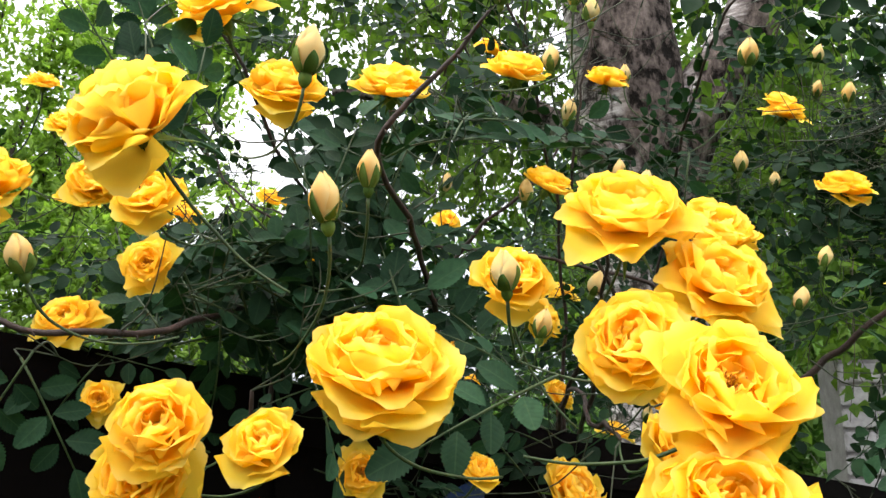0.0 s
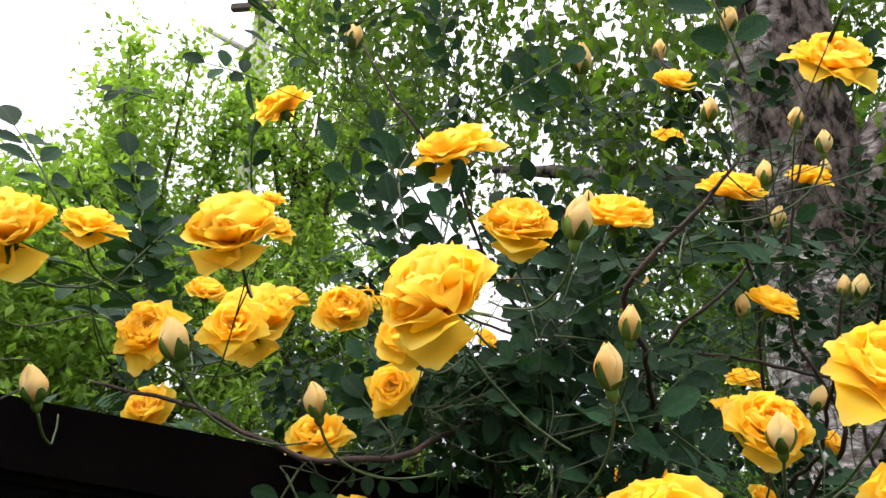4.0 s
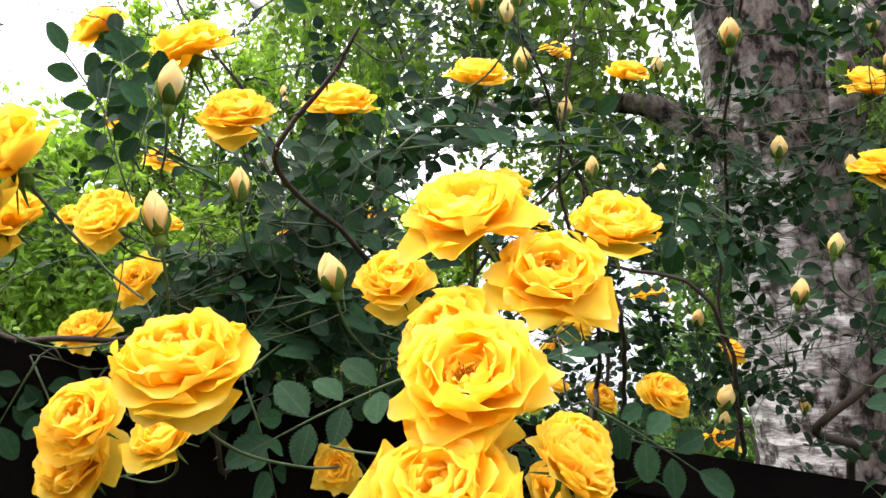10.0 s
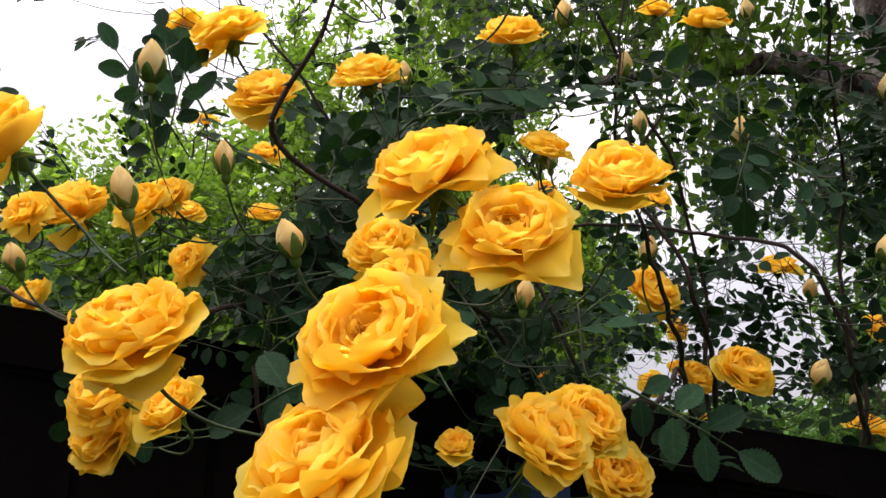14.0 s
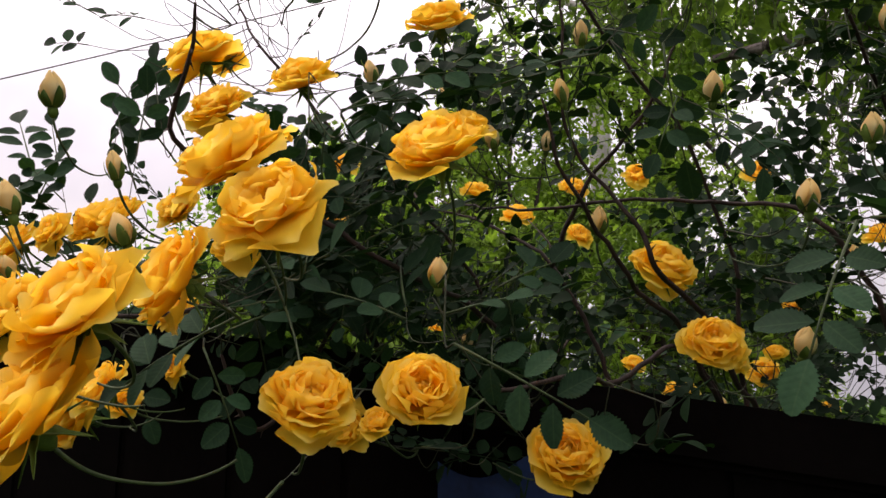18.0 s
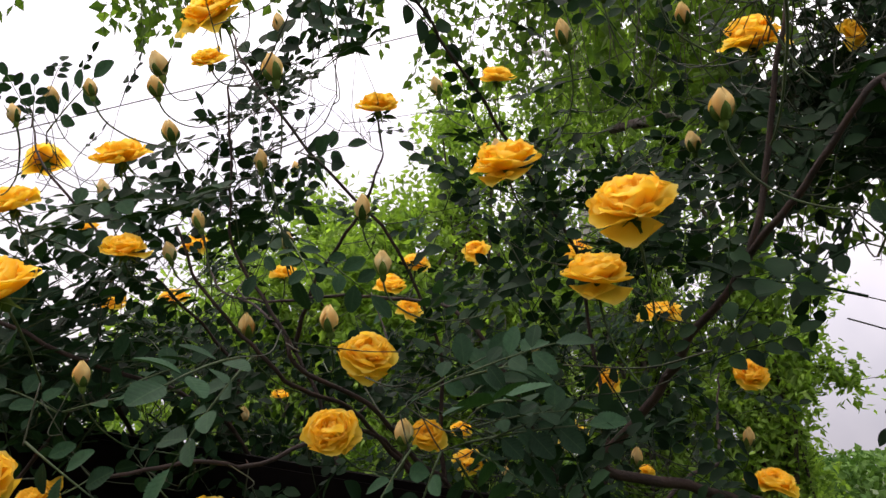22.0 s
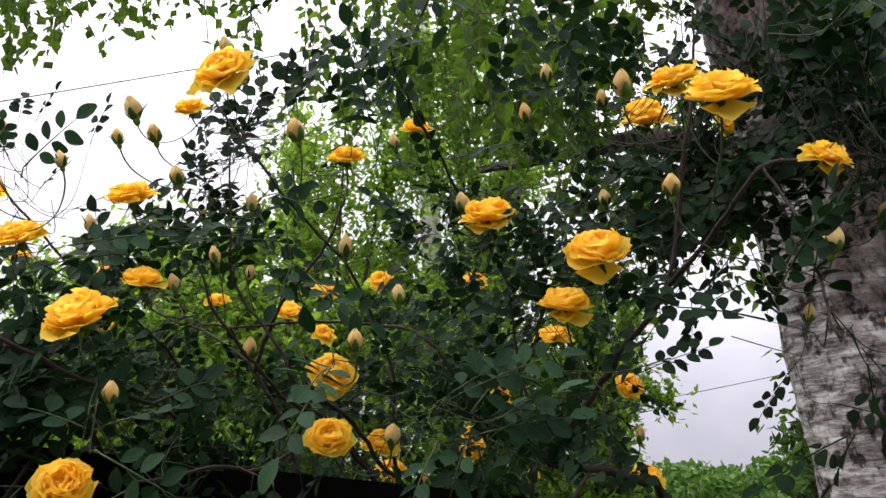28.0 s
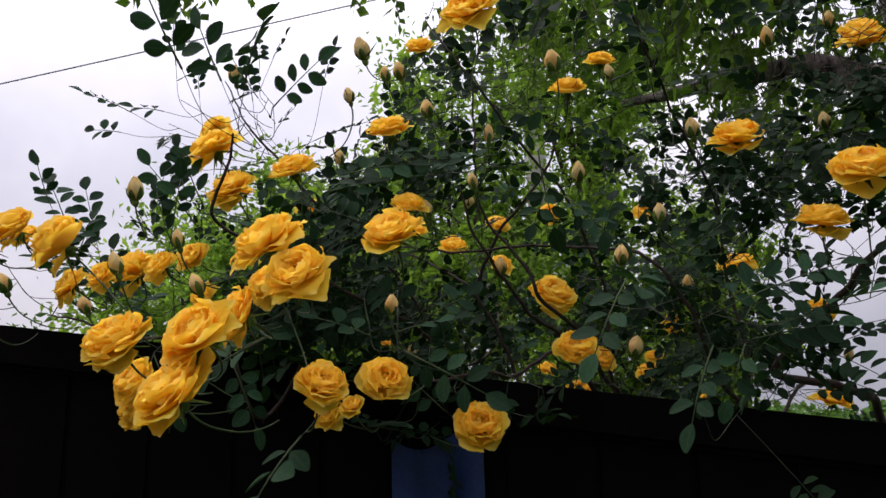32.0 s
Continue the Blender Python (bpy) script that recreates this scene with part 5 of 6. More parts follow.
clump((0.11, 1.09, 1.95), 0.038, 3, 0.74)
clump((0.52, 1.00, 1.95), 0.038, 1, 0.74)
clump((0.21, 0.99, 1.95), 0.038, 3, 0.74)
clump((-0.22, 0.96, 1.94), 0.038, 2, 0.74)
clump((0.50, 0.90, 1.94), 0.038, 1, 0.74)
clump((-0.24, 0.50, 1.94), 0.038, 1, 0.74)
clump((0.74, 0.98, 1.94), 0.038, 1, 0.90)
clump((0.84, 0.95, 1.94), 0.038, 1, 0.90)
clump((0.70, 0.90, 1.94), 0.038, 1, 0.90)
clump((0.17, 0.70, 1.94), 0.038, 1, 0.74)
clump((0.44, 0.94, 1.94), 0.038, 2, 0.74)
clump((0.55, 1.04, 1.94), 0.038, 2, 0.74)
clump((-0.27, 0.52, 1.94), 0.038, 1, 0.74)
clump((0.76, 1.01, 1.94), 0.038, 1, 0.90)
clump((0.57, 1.06, 1.94), 0.038, 1, 0.74)
clump((-0.32, 1.01, 1.94), 0.038, 2, 0.74)
clump((0.64, 0.98, 1.94), 0.034, 3, 0.78)
clump((0.85, 0.87, 1.94), 0.033, 3, 0.78)
clump((0.71, 0.95, 1.94), 0.038, 1, 0.90)
clump((-0.12, 0.88, 1.94), 0.038, 4, 0.74)
clump((0.03, 1.26, 1.94), 0.038, 4, 0.74)
clump((-0.22, 1.33, 1.94), 0.038, 3, 0.74)
clump((0.38, 0.93, 1.93), 0.038, 1, 0.74)
clump((0.60, 1.05, 1.93), 0.038, 1, 0.90)
clump((-0.13, 0.63, 1.93), 0.038, 1, 0.74)
clump((0.59, 0.97, 1.93), 0.038, 1, 0.90)
clump((0.11, 0.65, 1.93), 0.038, 1, 0.74)
clump((0.72, 0.98, 1.93), 0.038, 2, 0.90)
clump((0.27, 0.88, 1.93), 0.038, 1, 0.74)
clump((0.53, 0.95, 1.93), 0.035, 2, 0.78)
clump((0.72, 0.96, 1.93), 0.036, 2, 0.78)
clump((0.39, 1.21, 1.93), 0.052, 1, 0.78)
clump((0.28, 1.04, 1.93), 0.045, 1, 0.78)
clump((0.74, 0.97, 1.93), 0.038, 1, 0.90)
clump((0.55, 1.03, 1.93), 0.038, 1, 0.74)
clump((0.70, 0.92, 1.93), 0.038, 1, 0.90)
clump((0.58, 1.15, 1.93), 0.038, 3, 0.74)
clump((-0.30, 0.91, 1.93), 0.038, 4, 0.74)
clump((0.52, 1.07, 1.92), 0.038, 3, 0.74)
clump((-0.19, 0.61, 1.92), 0.038, 1, 0.74)
clump((0.77, 1.02, 1.92), 0.038, 2, 0.90)
clump((0.64, 1.03, 1.92), 0.038, 1, 0.90)
clump((0.54, 1.02, 1.92), 0.038, 1, 0.74)
clump((0.57, 0.96, 1.92), 0.038, 1, 0.90)
clump((0.62, 1.08, 1.92), 0.038, 1, 0.90)
clump((0.62, 1.07, 1.92), 0.038, 2, 0.90)
clump((-0.14, 0.61, 1.92), 0.038, 1, 0.74)
clump((0.47, 0.95, 1.92), 0.038, 1, 0.74)
clump((-0.28, 0.56, 1.92), 0.038, 1, 0.74)
clump((0.31, 0.54, 1.92), 0.053, 2, 1.08)
clump((0.29, 1.03, 1.92), 0.038, 2, 0.74)
clump((0.23, 1.02, 1.92), 0.038, 3, 0.74)
clump((-0.29, 1.01, 1.92), 0.038, 2, 0.74)
clump((0.78, 0.97, 1.92), 0.038, 1, 0.90)
clump((0.77, 0.99, 1.92), 0.038, 1, 0.90)
clump((0.57, 1.06, 1.92), 0.038, 1, 0.74)
clump((0.42, 0.96, 1.92), 0.038, 2, 0.74)
clump((0.57, 1.08, 1.91), 0.038, 2, 0.74)
clump((-0.23, 0.58, 1.91), 0.038, 1, 0.74)
clump((0.76, 0.98, 1.91), 0.038, 2, 0.90)
clump((0.70, 0.97, 1.91), 0.038, 1, 0.90)
clump((0.71, 0.94, 1.91), 0.038, 1, 0.90)
clump((0.83, 0.93, 1.91), 0.038, 1, 0.90)
clump((0.35, 0.89, 1.91), 0.038, 1, 0.74)
clump((-0.29, 1.03, 1.91), 0.038, 2, 0.74)
clump((0.63, 1.07, 1.91), 0.036, 3, 0.78)
clump((0.04, 1.52, 1.91), 0.050, 1, 0.78)
clump((-0.58, 0.92, 1.91), 0.057, 3, 0.78)
clump((0.31, 1.08, 1.91), 0.038, 1, 0.74)
clump((0.79, 1.00, 1.91), 0.038, 1, 0.90)
clump((0.61, 1.04, 1.91), 0.038, 1, 0.74)
clump((0.70, 0.99, 1.91), 0.038, 2, 0.90)
clump((0.81, 0.93, 1.91), 0.038, 1, 0.90)
clump((0.54, 1.04, 1.91), 0.038, 2, 0.74)
clump((0.28, 0.92, 1.91), 0.038, 3, 0.74)
clump((0.24, 1.18, 1.91), 0.038, 2, 0.74)
clump((0.76, 1.03, 1.91), 0.038, 2, 0.90)
clump((0.73, 0.95, 1.90), 0.038, 1, 0.90)
clump((0.62, 1.00, 1.90), 0.038, 1, 0.90)
clump((-0.03, 0.73, 1.90), 0.038, 3, 0.74)
clump((0.80, 0.96, 1.90), 0.038, 1, 0.90)
clump((0.41, 0.86, 1.90), 0.038, 2, 0.74)
clump((0.64, 1.02, 1.90), 0.038, 1, 0.74)
clump((0.26, 1.09, 1.90), 0.038, 1, 0.74)
clump((0.84, 1.02, 1.90), 0.037, 9, 0.78)
clump((0.40, 1.07, 1.90), 0.039, 1, 0.78)
clump((0.20, 1.47, 1.90), 0.047, 2, 0.78)
clump((0.71, 0.64, 1.90), 0.047, 3, 0.92)
clump((0.62, 0.95, 1.90), 0.070, 14, 0.78)
clump((0.23, 1.38, 1.90), 0.080, 7, 0.78)
clump((0.72, 1.03, 1.90), 0.038, 3, 0.74)
clump((0.56, 1.01, 1.90), 0.038, 1, 0.90)
clump((0.25, 1.04, 1.90), 0.038, 2, 0.74)
clump((0.44, 0.98, 1.90), 0.038, 2, 0.74)
clump((0.62, 1.06, 1.90), 0.038, 1, 0.90)
clump((0.74, 0.99, 1.90), 0.038, 1, 0.90)
clump((-0.09, 1.26, 1.90), 0.038, 5, 0.74)
clump((0.83, 0.98, 1.90), 0.038, 1, 0.90)
clump((0.57, 1.02, 1.90), 0.038, 2, 0.90)
clump((0.49, 1.00, 1.89), 0.038, 1, 0.74)
clump((-0.20, 0.47, 1.89), 0.038, 1, 0.74)
clump((0.31, 1.07, 1.89), 0.038, 1, 0.74)
clump((0.27, 1.15, 1.89), 0.038, 1, 0.74)
clump((0.81, 1.09, 1.89), 0.041, 4, 0.78)
clump((0.28, 1.05, 1.89), 0.038, 2, 0.74)
clump((-0.13, 0.90, 1.89), 0.038, 4, 0.74)
clump((0.12, 0.64, 1.89), 0.038, 2, 0.74)
clump((0.21, 1.12, 1.89), 0.038, 2, 0.74)
clump((0.75, 0.93, 1.89), 0.038, 1, 0.90)
clump((0.16, 0.93, 1.89), 0.038, 2, 0.74)
clump((-0.02, 0.69, 1.89), 0.038, 2, 0.74)
clump((0.45, 0.97, 1.88), 0.038, 1, 0.74)
clump((0.57, 1.07, 1.88), 0.038, 2, 0.74)
clump((-0.25, 1.24, 1.88), 0.038, 3, 0.74)
clump((0.76, 0.84, 1.88), 0.045, 3, 0.78)
clump((0.88, 1.11, 1.88), 0.042, 3, 0.78)
clump((0.01, 0.65, 1.88), 0.038, 2, 0.74)
clump((0.60, 1.08, 1.88), 0.038, 2, 0.90)
clump((0.28, 0.95, 1.88), 0.038, 2, 0.74)
clump((0.71, 1.00, 1.88), 0.038, 2, 0.90)
clump((0.76, 1.02, 1.88), 0.038, 2, 0.90)
clump((-0.00, 0.73, 1.88), 0.038, 2, 0.74)
clump((0.77, 0.96, 1.88), 0.038, 1, 0.90)
clump((0.12, 0.62, 1.88), 0.038, 1, 0.74)
clump((0.77, 1.07, 1.88), 0.038, 2, 0.74)
clump((0.05, 0.95, 1.88), 0.038, 1, 0.74)
clump((0.43, 0.94, 1.87), 0.038, 2, 0.74)
clump((0.23, 0.99, 1.87), 0.038, 2, 0.74)
clump((0.35, 1.11, 1.87), 0.038, 1, 0.74)
clump((0.57, 1.06, 1.87), 0.038, 2, 0.90)
clump((0.75, 0.97, 1.87), 0.038, 1, 0.90)
clump((0.23, 1.28, 1.87), 0.038, 1, 0.74)
clump((0.78, 0.98, 1.87), 0.038, 1, 0.90)
clump((-0.65, 0.77, 1.87), 0.047, 4, 0.78)
clump((0.30, 1.39, 1.87), 0.046, 2, 0.78)
clump((0.31, 0.84, 1.87), 0.038, 1, 0.74)
clump((-0.03, 0.77, 1.87), 0.038, 2, 0.74)
clump((0.27, 0.97, 1.87), 0.038, 1, 0.74)
clump((0.34, 1.22, 1.87), 0.038, 1, 0.74)
clump((-0.36, 1.28, 1.87), 0.038, 4, 0.74)
clump((0.61, 1.01, 1.87), 0.038, 1, 0.74)
clump((0.62, 0.98, 1.87), 0.038, 1, 0.90)
clump((-0.07, 0.80, 1.87), 0.038, 3, 0.74)
clump((0.49, 0.93, 1.86), 0.038, 1, 0.74)
clump((0.80, 0.92, 1.86), 0.038, 1, 0.90)
clump((0.47, 1.04, 1.86), 0.038, 1, 0.74)
clump((0.22, 1.24, 1.86), 0.038, 2, 0.74)
clump((0.19, 0.67, 1.86), 0.041, 7, 0.92)
clump((0.47, 1.11, 1.86), 0.044, 1, 0.78)
clump((0.27, 1.30, 1.86), 0.070, 6, 0.78)
clump((0.27, 1.26, 1.86), 0.038, 1, 0.74)
clump((-0.21, 0.81, 1.86), 0.038, 2, 0.74)
clump((0.38, 1.22, 1.86), 0.038, 1, 0.74)
clump((-0.35, 1.13, 1.86), 0.038, 2, 0.74)
clump((-0.49, 0.86, 1.86), 0.038, 2, 0.74)
clump((0.63, 1.05, 1.85), 0.038, 1, 0.90)
clump((-0.20, 0.83, 1.85), 0.038, 3, 0.74)
clump((0.25, 1.15, 1.85), 0.038, 2, 0.74)
clump((-0.40, 0.90, 1.85), 0.038, 2, 0.74)
clump((0.73, 0.96, 1.85), 0.038, 1, 0.90)
clump((0.27, 1.00, 1.85), 0.038, 1, 0.74)
clump((0.14, 1.17, 1.85), 0.038, 3, 0.74)
clump((0.75, 1.00, 1.85), 0.038, 2, 0.90)
clump((0.62, 0.96, 1.85), 0.034, 4, 0.78)
clump((0.65, 0.95, 1.85), 0.050, 7, 0.78)
clump((0.11, 1.10, 1.85), 0.038, 3, 0.74)
clump((0.46, 1.11, 1.85), 0.038, 1, 0.74)
clump((0.47, 1.22, 1.85), 0.038, 3, 0.74)
clump((-0.32, 0.80, 1.85), 0.038, 2, 0.74)
clump((0.42, 1.19, 1.85), 0.038, 2, 0.74)
clump((0.20, 1.37, 1.85), 0.038, 1, 0.74)
clump((0.64, 0.94, 1.85), 0.038, 1, 0.90)
clump((0.44, 1.07, 1.85), 0.038, 1, 0.74)
clump((0.82, 0.90, 1.85), 0.026, 1, 0.90)
clump((-0.42, 0.89, 1.85), 0.038, 2, 0.74)
clump((0.36, 1.02, 1.85), 0.038, 1, 0.74)
clump((0.27, 1.31, 1.84), 0.038, 2, 0.74)
clump((0.76, 0.96, 1.84), 0.038, 1, 0.90)
clump((0.40, 1.01, 1.84), 0.038, 1, 0.74)
clump((-0.06, 0.72, 1.84), 0.038, 2, 0.74)
clump((-0.32, 0.79, 1.84), 0.038, 1, 0.74)
clump((0.16, 1.35, 1.84), 0.045, 1, 0.78)
clump((0.38, 0.61, 1.84), 0.038, 4, 0.92)
clump((0.45, 0.52, 1.84), 0.039, 1, 1.08)
clump((0.84, 0.91, 1.84), 0.037, 5, 0.78)
clump((0.42, 0.97, 1.84), 0.037, 1, 0.78)
clump((-0.20, 0.72, 1.84), 0.060, 6, 0.78)
clump((0.60, 0.94, 1.84), 0.050, 14, 0.78)
clump((0.15, 1.16, 1.84), 0.038, 2, 0.74)
clump((0.60, 0.99, 1.84), 0.038, 1, 0.90)
clump((-0.57, 0.84, 1.84), 0.038, 3, 0.74)
clump((0.22, 1.37, 1.83), 0.038, 2, 0.74)
clump((0.49, 1.12, 1.83), 0.038, 2, 0.74)
clump((0.54, 1.01, 1.83), 0.038, 1, 0.74)
clump((0.46, 0.93, 1.83), 0.038, 1, 0.74)
clump((0.53, 0.99, 1.83), 0.035, 2, 0.78)
clump((0.28, 1.15, 1.83), 0.080, 10, 0.78)
clump((-0.53, 0.87, 1.83), 0.038, 3, 0.74)
clump((-0.35, 0.83, 1.83), 0.038, 1, 0.74)
clump((-0.38, 0.90, 1.82), 0.038, 2, 0.74)
clump((-0.44, 0.27, 1.82), 0.042, 6, 1.08)
clump((0.01, 0.51, 1.82), 0.039, 7, 1.08)
clump((-0.37, 1.02, 1.82), 0.038, 2, 0.74)
clump((0.74, 0.91, 1.82), 0.038, 1, 0.90)
clump((0.64, 0.96, 1.82), 0.038, 1, 0.90)
clump((0.33, 1.30, 1.81), 0.038, 2, 0.74)
clump((0.16, 1.09, 1.81), 0.038, 2, 0.74)
clump((0.55, 1.05, 1.81), 0.038, 1, 0.74)
clump((0.05, 0.42, 1.81), 0.041, 10, 1.08)
clump((-0.17, 0.50, 1.81), 0.045, 5, 1.08)
clump((0.26, 1.22, 1.81), 0.038, 1, 0.74)
clump((0.19, 1.13, 1.81), 0.038, 2, 0.74)
clump((-0.10, 0.84, 1.81), 0.038, 4, 0.74)
clump((0.06, 1.19, 1.80), 0.038, 1, 0.74)
clump((0.09, 1.17, 1.80), 0.038, 2, 0.74)
clump((0.70, 1.01, 1.80), 0.044, 2, 0.78)
clump((0.59, 0.85, 1.80), 0.044, 6, 0.78)
clump((-0.08, 0.68, 1.80), 0.050, 9, 0.92)
clump((0.30, 1.10, 1.80), 0.060, 6, 0.78)
clump((0.22, 1.30, 1.80), 0.070, 12, 0.78)
clump((-0.36, 1.14, 1.79), 0.038, 2, 0.74)
clump((-0.37, 0.89, 1.79), 0.038, 2, 0.74)
clump((-0.24, 0.97, 1.79), 0.056, 1, 0.78)
clump((0.50, 0.95, 1.79), 0.050, 10, 0.78)
clump((-0.36, 0.41, 1.79), 0.026, 1, 1.08)
clump((-0.16, 0.86, 1.78), 0.038, 1, 0.74)
clump((-0.32, 0.85, 1.78), 0.038, 1, 0.74)
clump((-0.48, 1.17, 1.78), 0.044, 3, 0.78)
clump((-0.53, 0.95, 1.78), 0.049, 5, 0.78)
clump((0.15, 1.20, 1.78), 0.080, 7, 0.78)
clump((0.28, 1.15, 1.78), 0.060, 12, 0.78)
clump((-0.35, 0.84, 1.77), 0.038, 1, 0.74)
clump((0.16, 1.16, 1.77), 0.038, 1, 0.74)
clump((-0.13, 0.68, 1.77), 0.038, 6, 0.92)
clump((0.83, 1.05, 1.77), 0.045, 5, 0.78)
clump((-0.02, 0.63, 1.77), 0.035, 10, 0.92)
clump((0.35, 1.03, 1.77), 0.043, 1, 0.78)
clump((-0.38, 0.46, 1.77), 0.026, 1, 1.08)
clump((-0.05, 1.15, 1.77), 0.038, 2, 0.74)
clump((-0.23, 0.87, 1.77), 0.038, 1, 0.74)
clump((-0.11, 1.29, 1.76), 0.038, 2, 0.74)
clump((-0.22, 0.91, 1.76), 0.038, 1, 0.74)
clump((0.21, 1.39, 1.76), 0.038, 2, 0.74)
clump((0.45, 0.85, 1.76), 0.035, 1, 0.78)
clump((-0.09, 0.55, 1.76), 0.034, 11, 1.08)
clump((-0.27, 0.39, 1.76), 0.038, 1, 0.74)
clump((-0.32, 0.84, 1.76), 0.038, 1, 0.74)
clump((-0.05, 1.23, 1.76), 0.038, 2, 0.74)
clump((-0.38, 0.82, 1.76), 0.038, 1, 0.74)
clump((-0.28, 0.37, 1.76), 0.038, 2, 0.74)
clump((0.01, 1.11, 1.76), 0.038, 1, 0.74)
clump((-0.32, 1.04, 1.75), 0.038, 2, 0.74)
clump((0.04, 1.53, 1.75), 0.038, 1, 0.74)
clump((0.44, 0.71, 1.75), 0.042, 1, 0.92)
clump((0.23, 1.45, 1.75), 0.048, 3, 0.78)
clump((-0.04, 0.44, 1.75), 0.037, 9, 1.08)
clump((-0.16, 0.55, 1.75), 0.060, 12, 1.08)
clump((0.06, 1.18, 1.75), 0.038, 1, 0.74)
clump((-0.23, 0.91, 1.75), 0.038, 2, 0.74)
clump((0.01, 1.43, 1.75), 0.038, 2, 0.74)
clump((-0.14, 0.84, 1.75), 0.038, 3, 0.74)
clump((-0.36, 0.36, 1.75), 0.038, 2, 0.74)
clump((0.47, 0.93, 1.74), 0.038, 1, 0.74)
clump((0.07, 1.36, 1.74), 0.038, 4, 0.74)
clump((-0.05, 1.10, 1.74), 0.038, 2, 0.74)
clump((0.02, 0.96, 1.74), 0.038, 1, 0.74)
clump((0.06, 1.01, 1.74), 0.038, 2, 0.74)
clump((0.11, 0.93, 1.74), 0.038, 2, 0.74)
clump((-0.44, 0.66, 1.74), 0.054, 4, 0.92)
clump((0.18, 0.99, 1.74), 0.053, 1, 0.78)
clump((-0.67, 0.82, 1.74), 0.046, 3, 0.78)
clump((-0.12, 0.78, 1.74), 0.080, 18, 0.78)
clump((-0.14, 0.95, 1.74), 0.038, 5, 0.74)
clump((-0.00, 1.22, 1.74), 0.038, 2, 0.74)
clump((0.05, 1.32, 1.73), 0.038, 4, 0.74)
clump((0.66, 0.75, 1.73), 0.043, 5, 0.78)
clump((-0.17, 0.47, 1.73), 0.033, 7, 1.08)
clump((-0.49, 0.35, 1.73), 0.045, 9, 1.08)
clump((0.46, 1.06, 1.73), 0.038, 1, 0.74)
clump((-0.07, 0.73, 1.73), 0.038, 1, 0.74)
clump((-0.35, 0.44, 1.73), 0.038, 1, 0.74)
clump((0.08, 0.99, 1.72), 0.038, 1, 0.74)
clump((0.32, 0.92, 1.72), 0.043, 2, 0.78)
clump((-0.42, 0.54, 1.72), 0.051, 13, 1.08)
clump((-0.12, 0.81, 1.72), 0.043, 3, 0.78)
clump((-0.12, 0.62, 1.72), 0.070, 20, 0.92)
clump((-0.16, 0.88, 1.72), 0.080, 12, 0.78)
clump((0.05, 1.50, 1.72), 0.100, 14, 0.78)
clump((0.27, 1.10, 1.72), 0.060, 12, 0.78)
clump((-0.22, 0.99, 1.72), 0.038, 1, 0.74)
clump((-0.24, 1.04, 1.72), 0.038, 4, 0.74)
clump((-0.29, 0.94, 1.71), 0.038, 3, 0.74)
clump((-0.37, 1.08, 1.71), 0.038, 2, 0.74)
clump((-0.31, 0.38, 1.71), 0.038, 1, 0.74)
clump((-0.24, 1.00, 1.71), 0.038, 2, 0.74)
clump((0.06, 0.73, 1.71), 0.033, 6, 0.78)
clump((-0.15, 0.39, 1.71), 0.040, 6, 1.08)
clump((-0.31, 0.75, 1.71), 0.038, 1, 0.74)
clump((0.06, 1.04, 1.71), 0.038, 1, 0.74)
clump((-0.02, 1.11, 1.71), 0.038, 2, 0.74)
clump((-0.25, 1.02, 1.70), 0.038, 2, 0.74)
clump((-0.33, 0.36, 1.70), 0.038, 1, 0.74)
clump((-0.05, 0.75, 1.70), 0.038, 1, 0.74)
clump((-0.31, 1.00, 1.70), 0.038, 1, 0.74)
clump((0.82, 0.89, 1.70), 0.049, 5, 0.78)
clump((-0.23, 1.06, 1.70), 0.038, 2, 0.74)
clump((0.02, 1.44, 1.70), 0.038, 3, 0.74)
clump((-0.10, 0.98, 1.70), 0.038, 5, 0.74)
clump((0.02, 1.49, 1.69), 0.038, 1, 0.74)
clump((-0.01, 1.16, 1.69), 0.038, 1, 0.74)
clump((-0.03, 1.41, 1.69), 0.038, 3, 0.74)
clump((-0.23, 0.92, 1.69), 0.038, 2, 0.74)
clump((-0.23, 0.67, 1.69), 0.045, 11, 0.92)
clump((-0.19, 0.57, 1.69), 0.038, 11, 1.08)
clump((-0.19, 0.54, 1.69), 0.060, 12, 1.08)
clump((-0.21, 0.87, 1.69), 0.038, 1, 0.74)
clump((-0.13, 0.95, 1.69), 0.038, 3, 0.74)
clump((0.32, 1.33, 1.69), 0.038, 1, 0.74)
clump((-0.01, 1.42, 1.68), 0.038, 1, 0.74)
clump((0.66, 1.02, 1.68), 0.038, 1, 0.90)
clump((0.33, 0.61, 1.68), 0.045, 5, 0.92)
clump((-0.09, 0.50, 1.68), 0.050, 8, 1.08)
clump((0.36, 0.97, 1.68), 0.060, 14, 0.78)
clump((0.09, 0.96, 1.68), 0.038, 2, 0.74)
clump((-0.39, 0.94, 1.68), 0.038, 1, 0.74)
clump((-0.04, 1.25, 1.68), 0.038, 2, 0.74)
clump((-0.04, 1.32, 1.68), 0.038, 1, 0.74)
clump((-0.36, 0.91, 1.68), 0.038, 1, 0.74)
clump((-0.25, 0.90, 1.68), 0.038, 1, 0.74)
clump((-0.01, 1.35, 1.68), 0.038, 1, 0.74)
clump((-0.17, 0.89, 1.67), 0.038, 1, 0.74)
clump((0.72, 0.78, 1.67), 0.026, 2, 1.08)
clump((-0.41, 0.28, 1.67), 0.054, 10, 1.08)
clump((-0.43, 1.11, 1.67), 0.043, 1, 0.78)
clump((-0.19, 0.83, 1.67), 0.038, 1, 0.74)
clump((-0.27, 1.02, 1.67), 0.038, 3, 0.74)
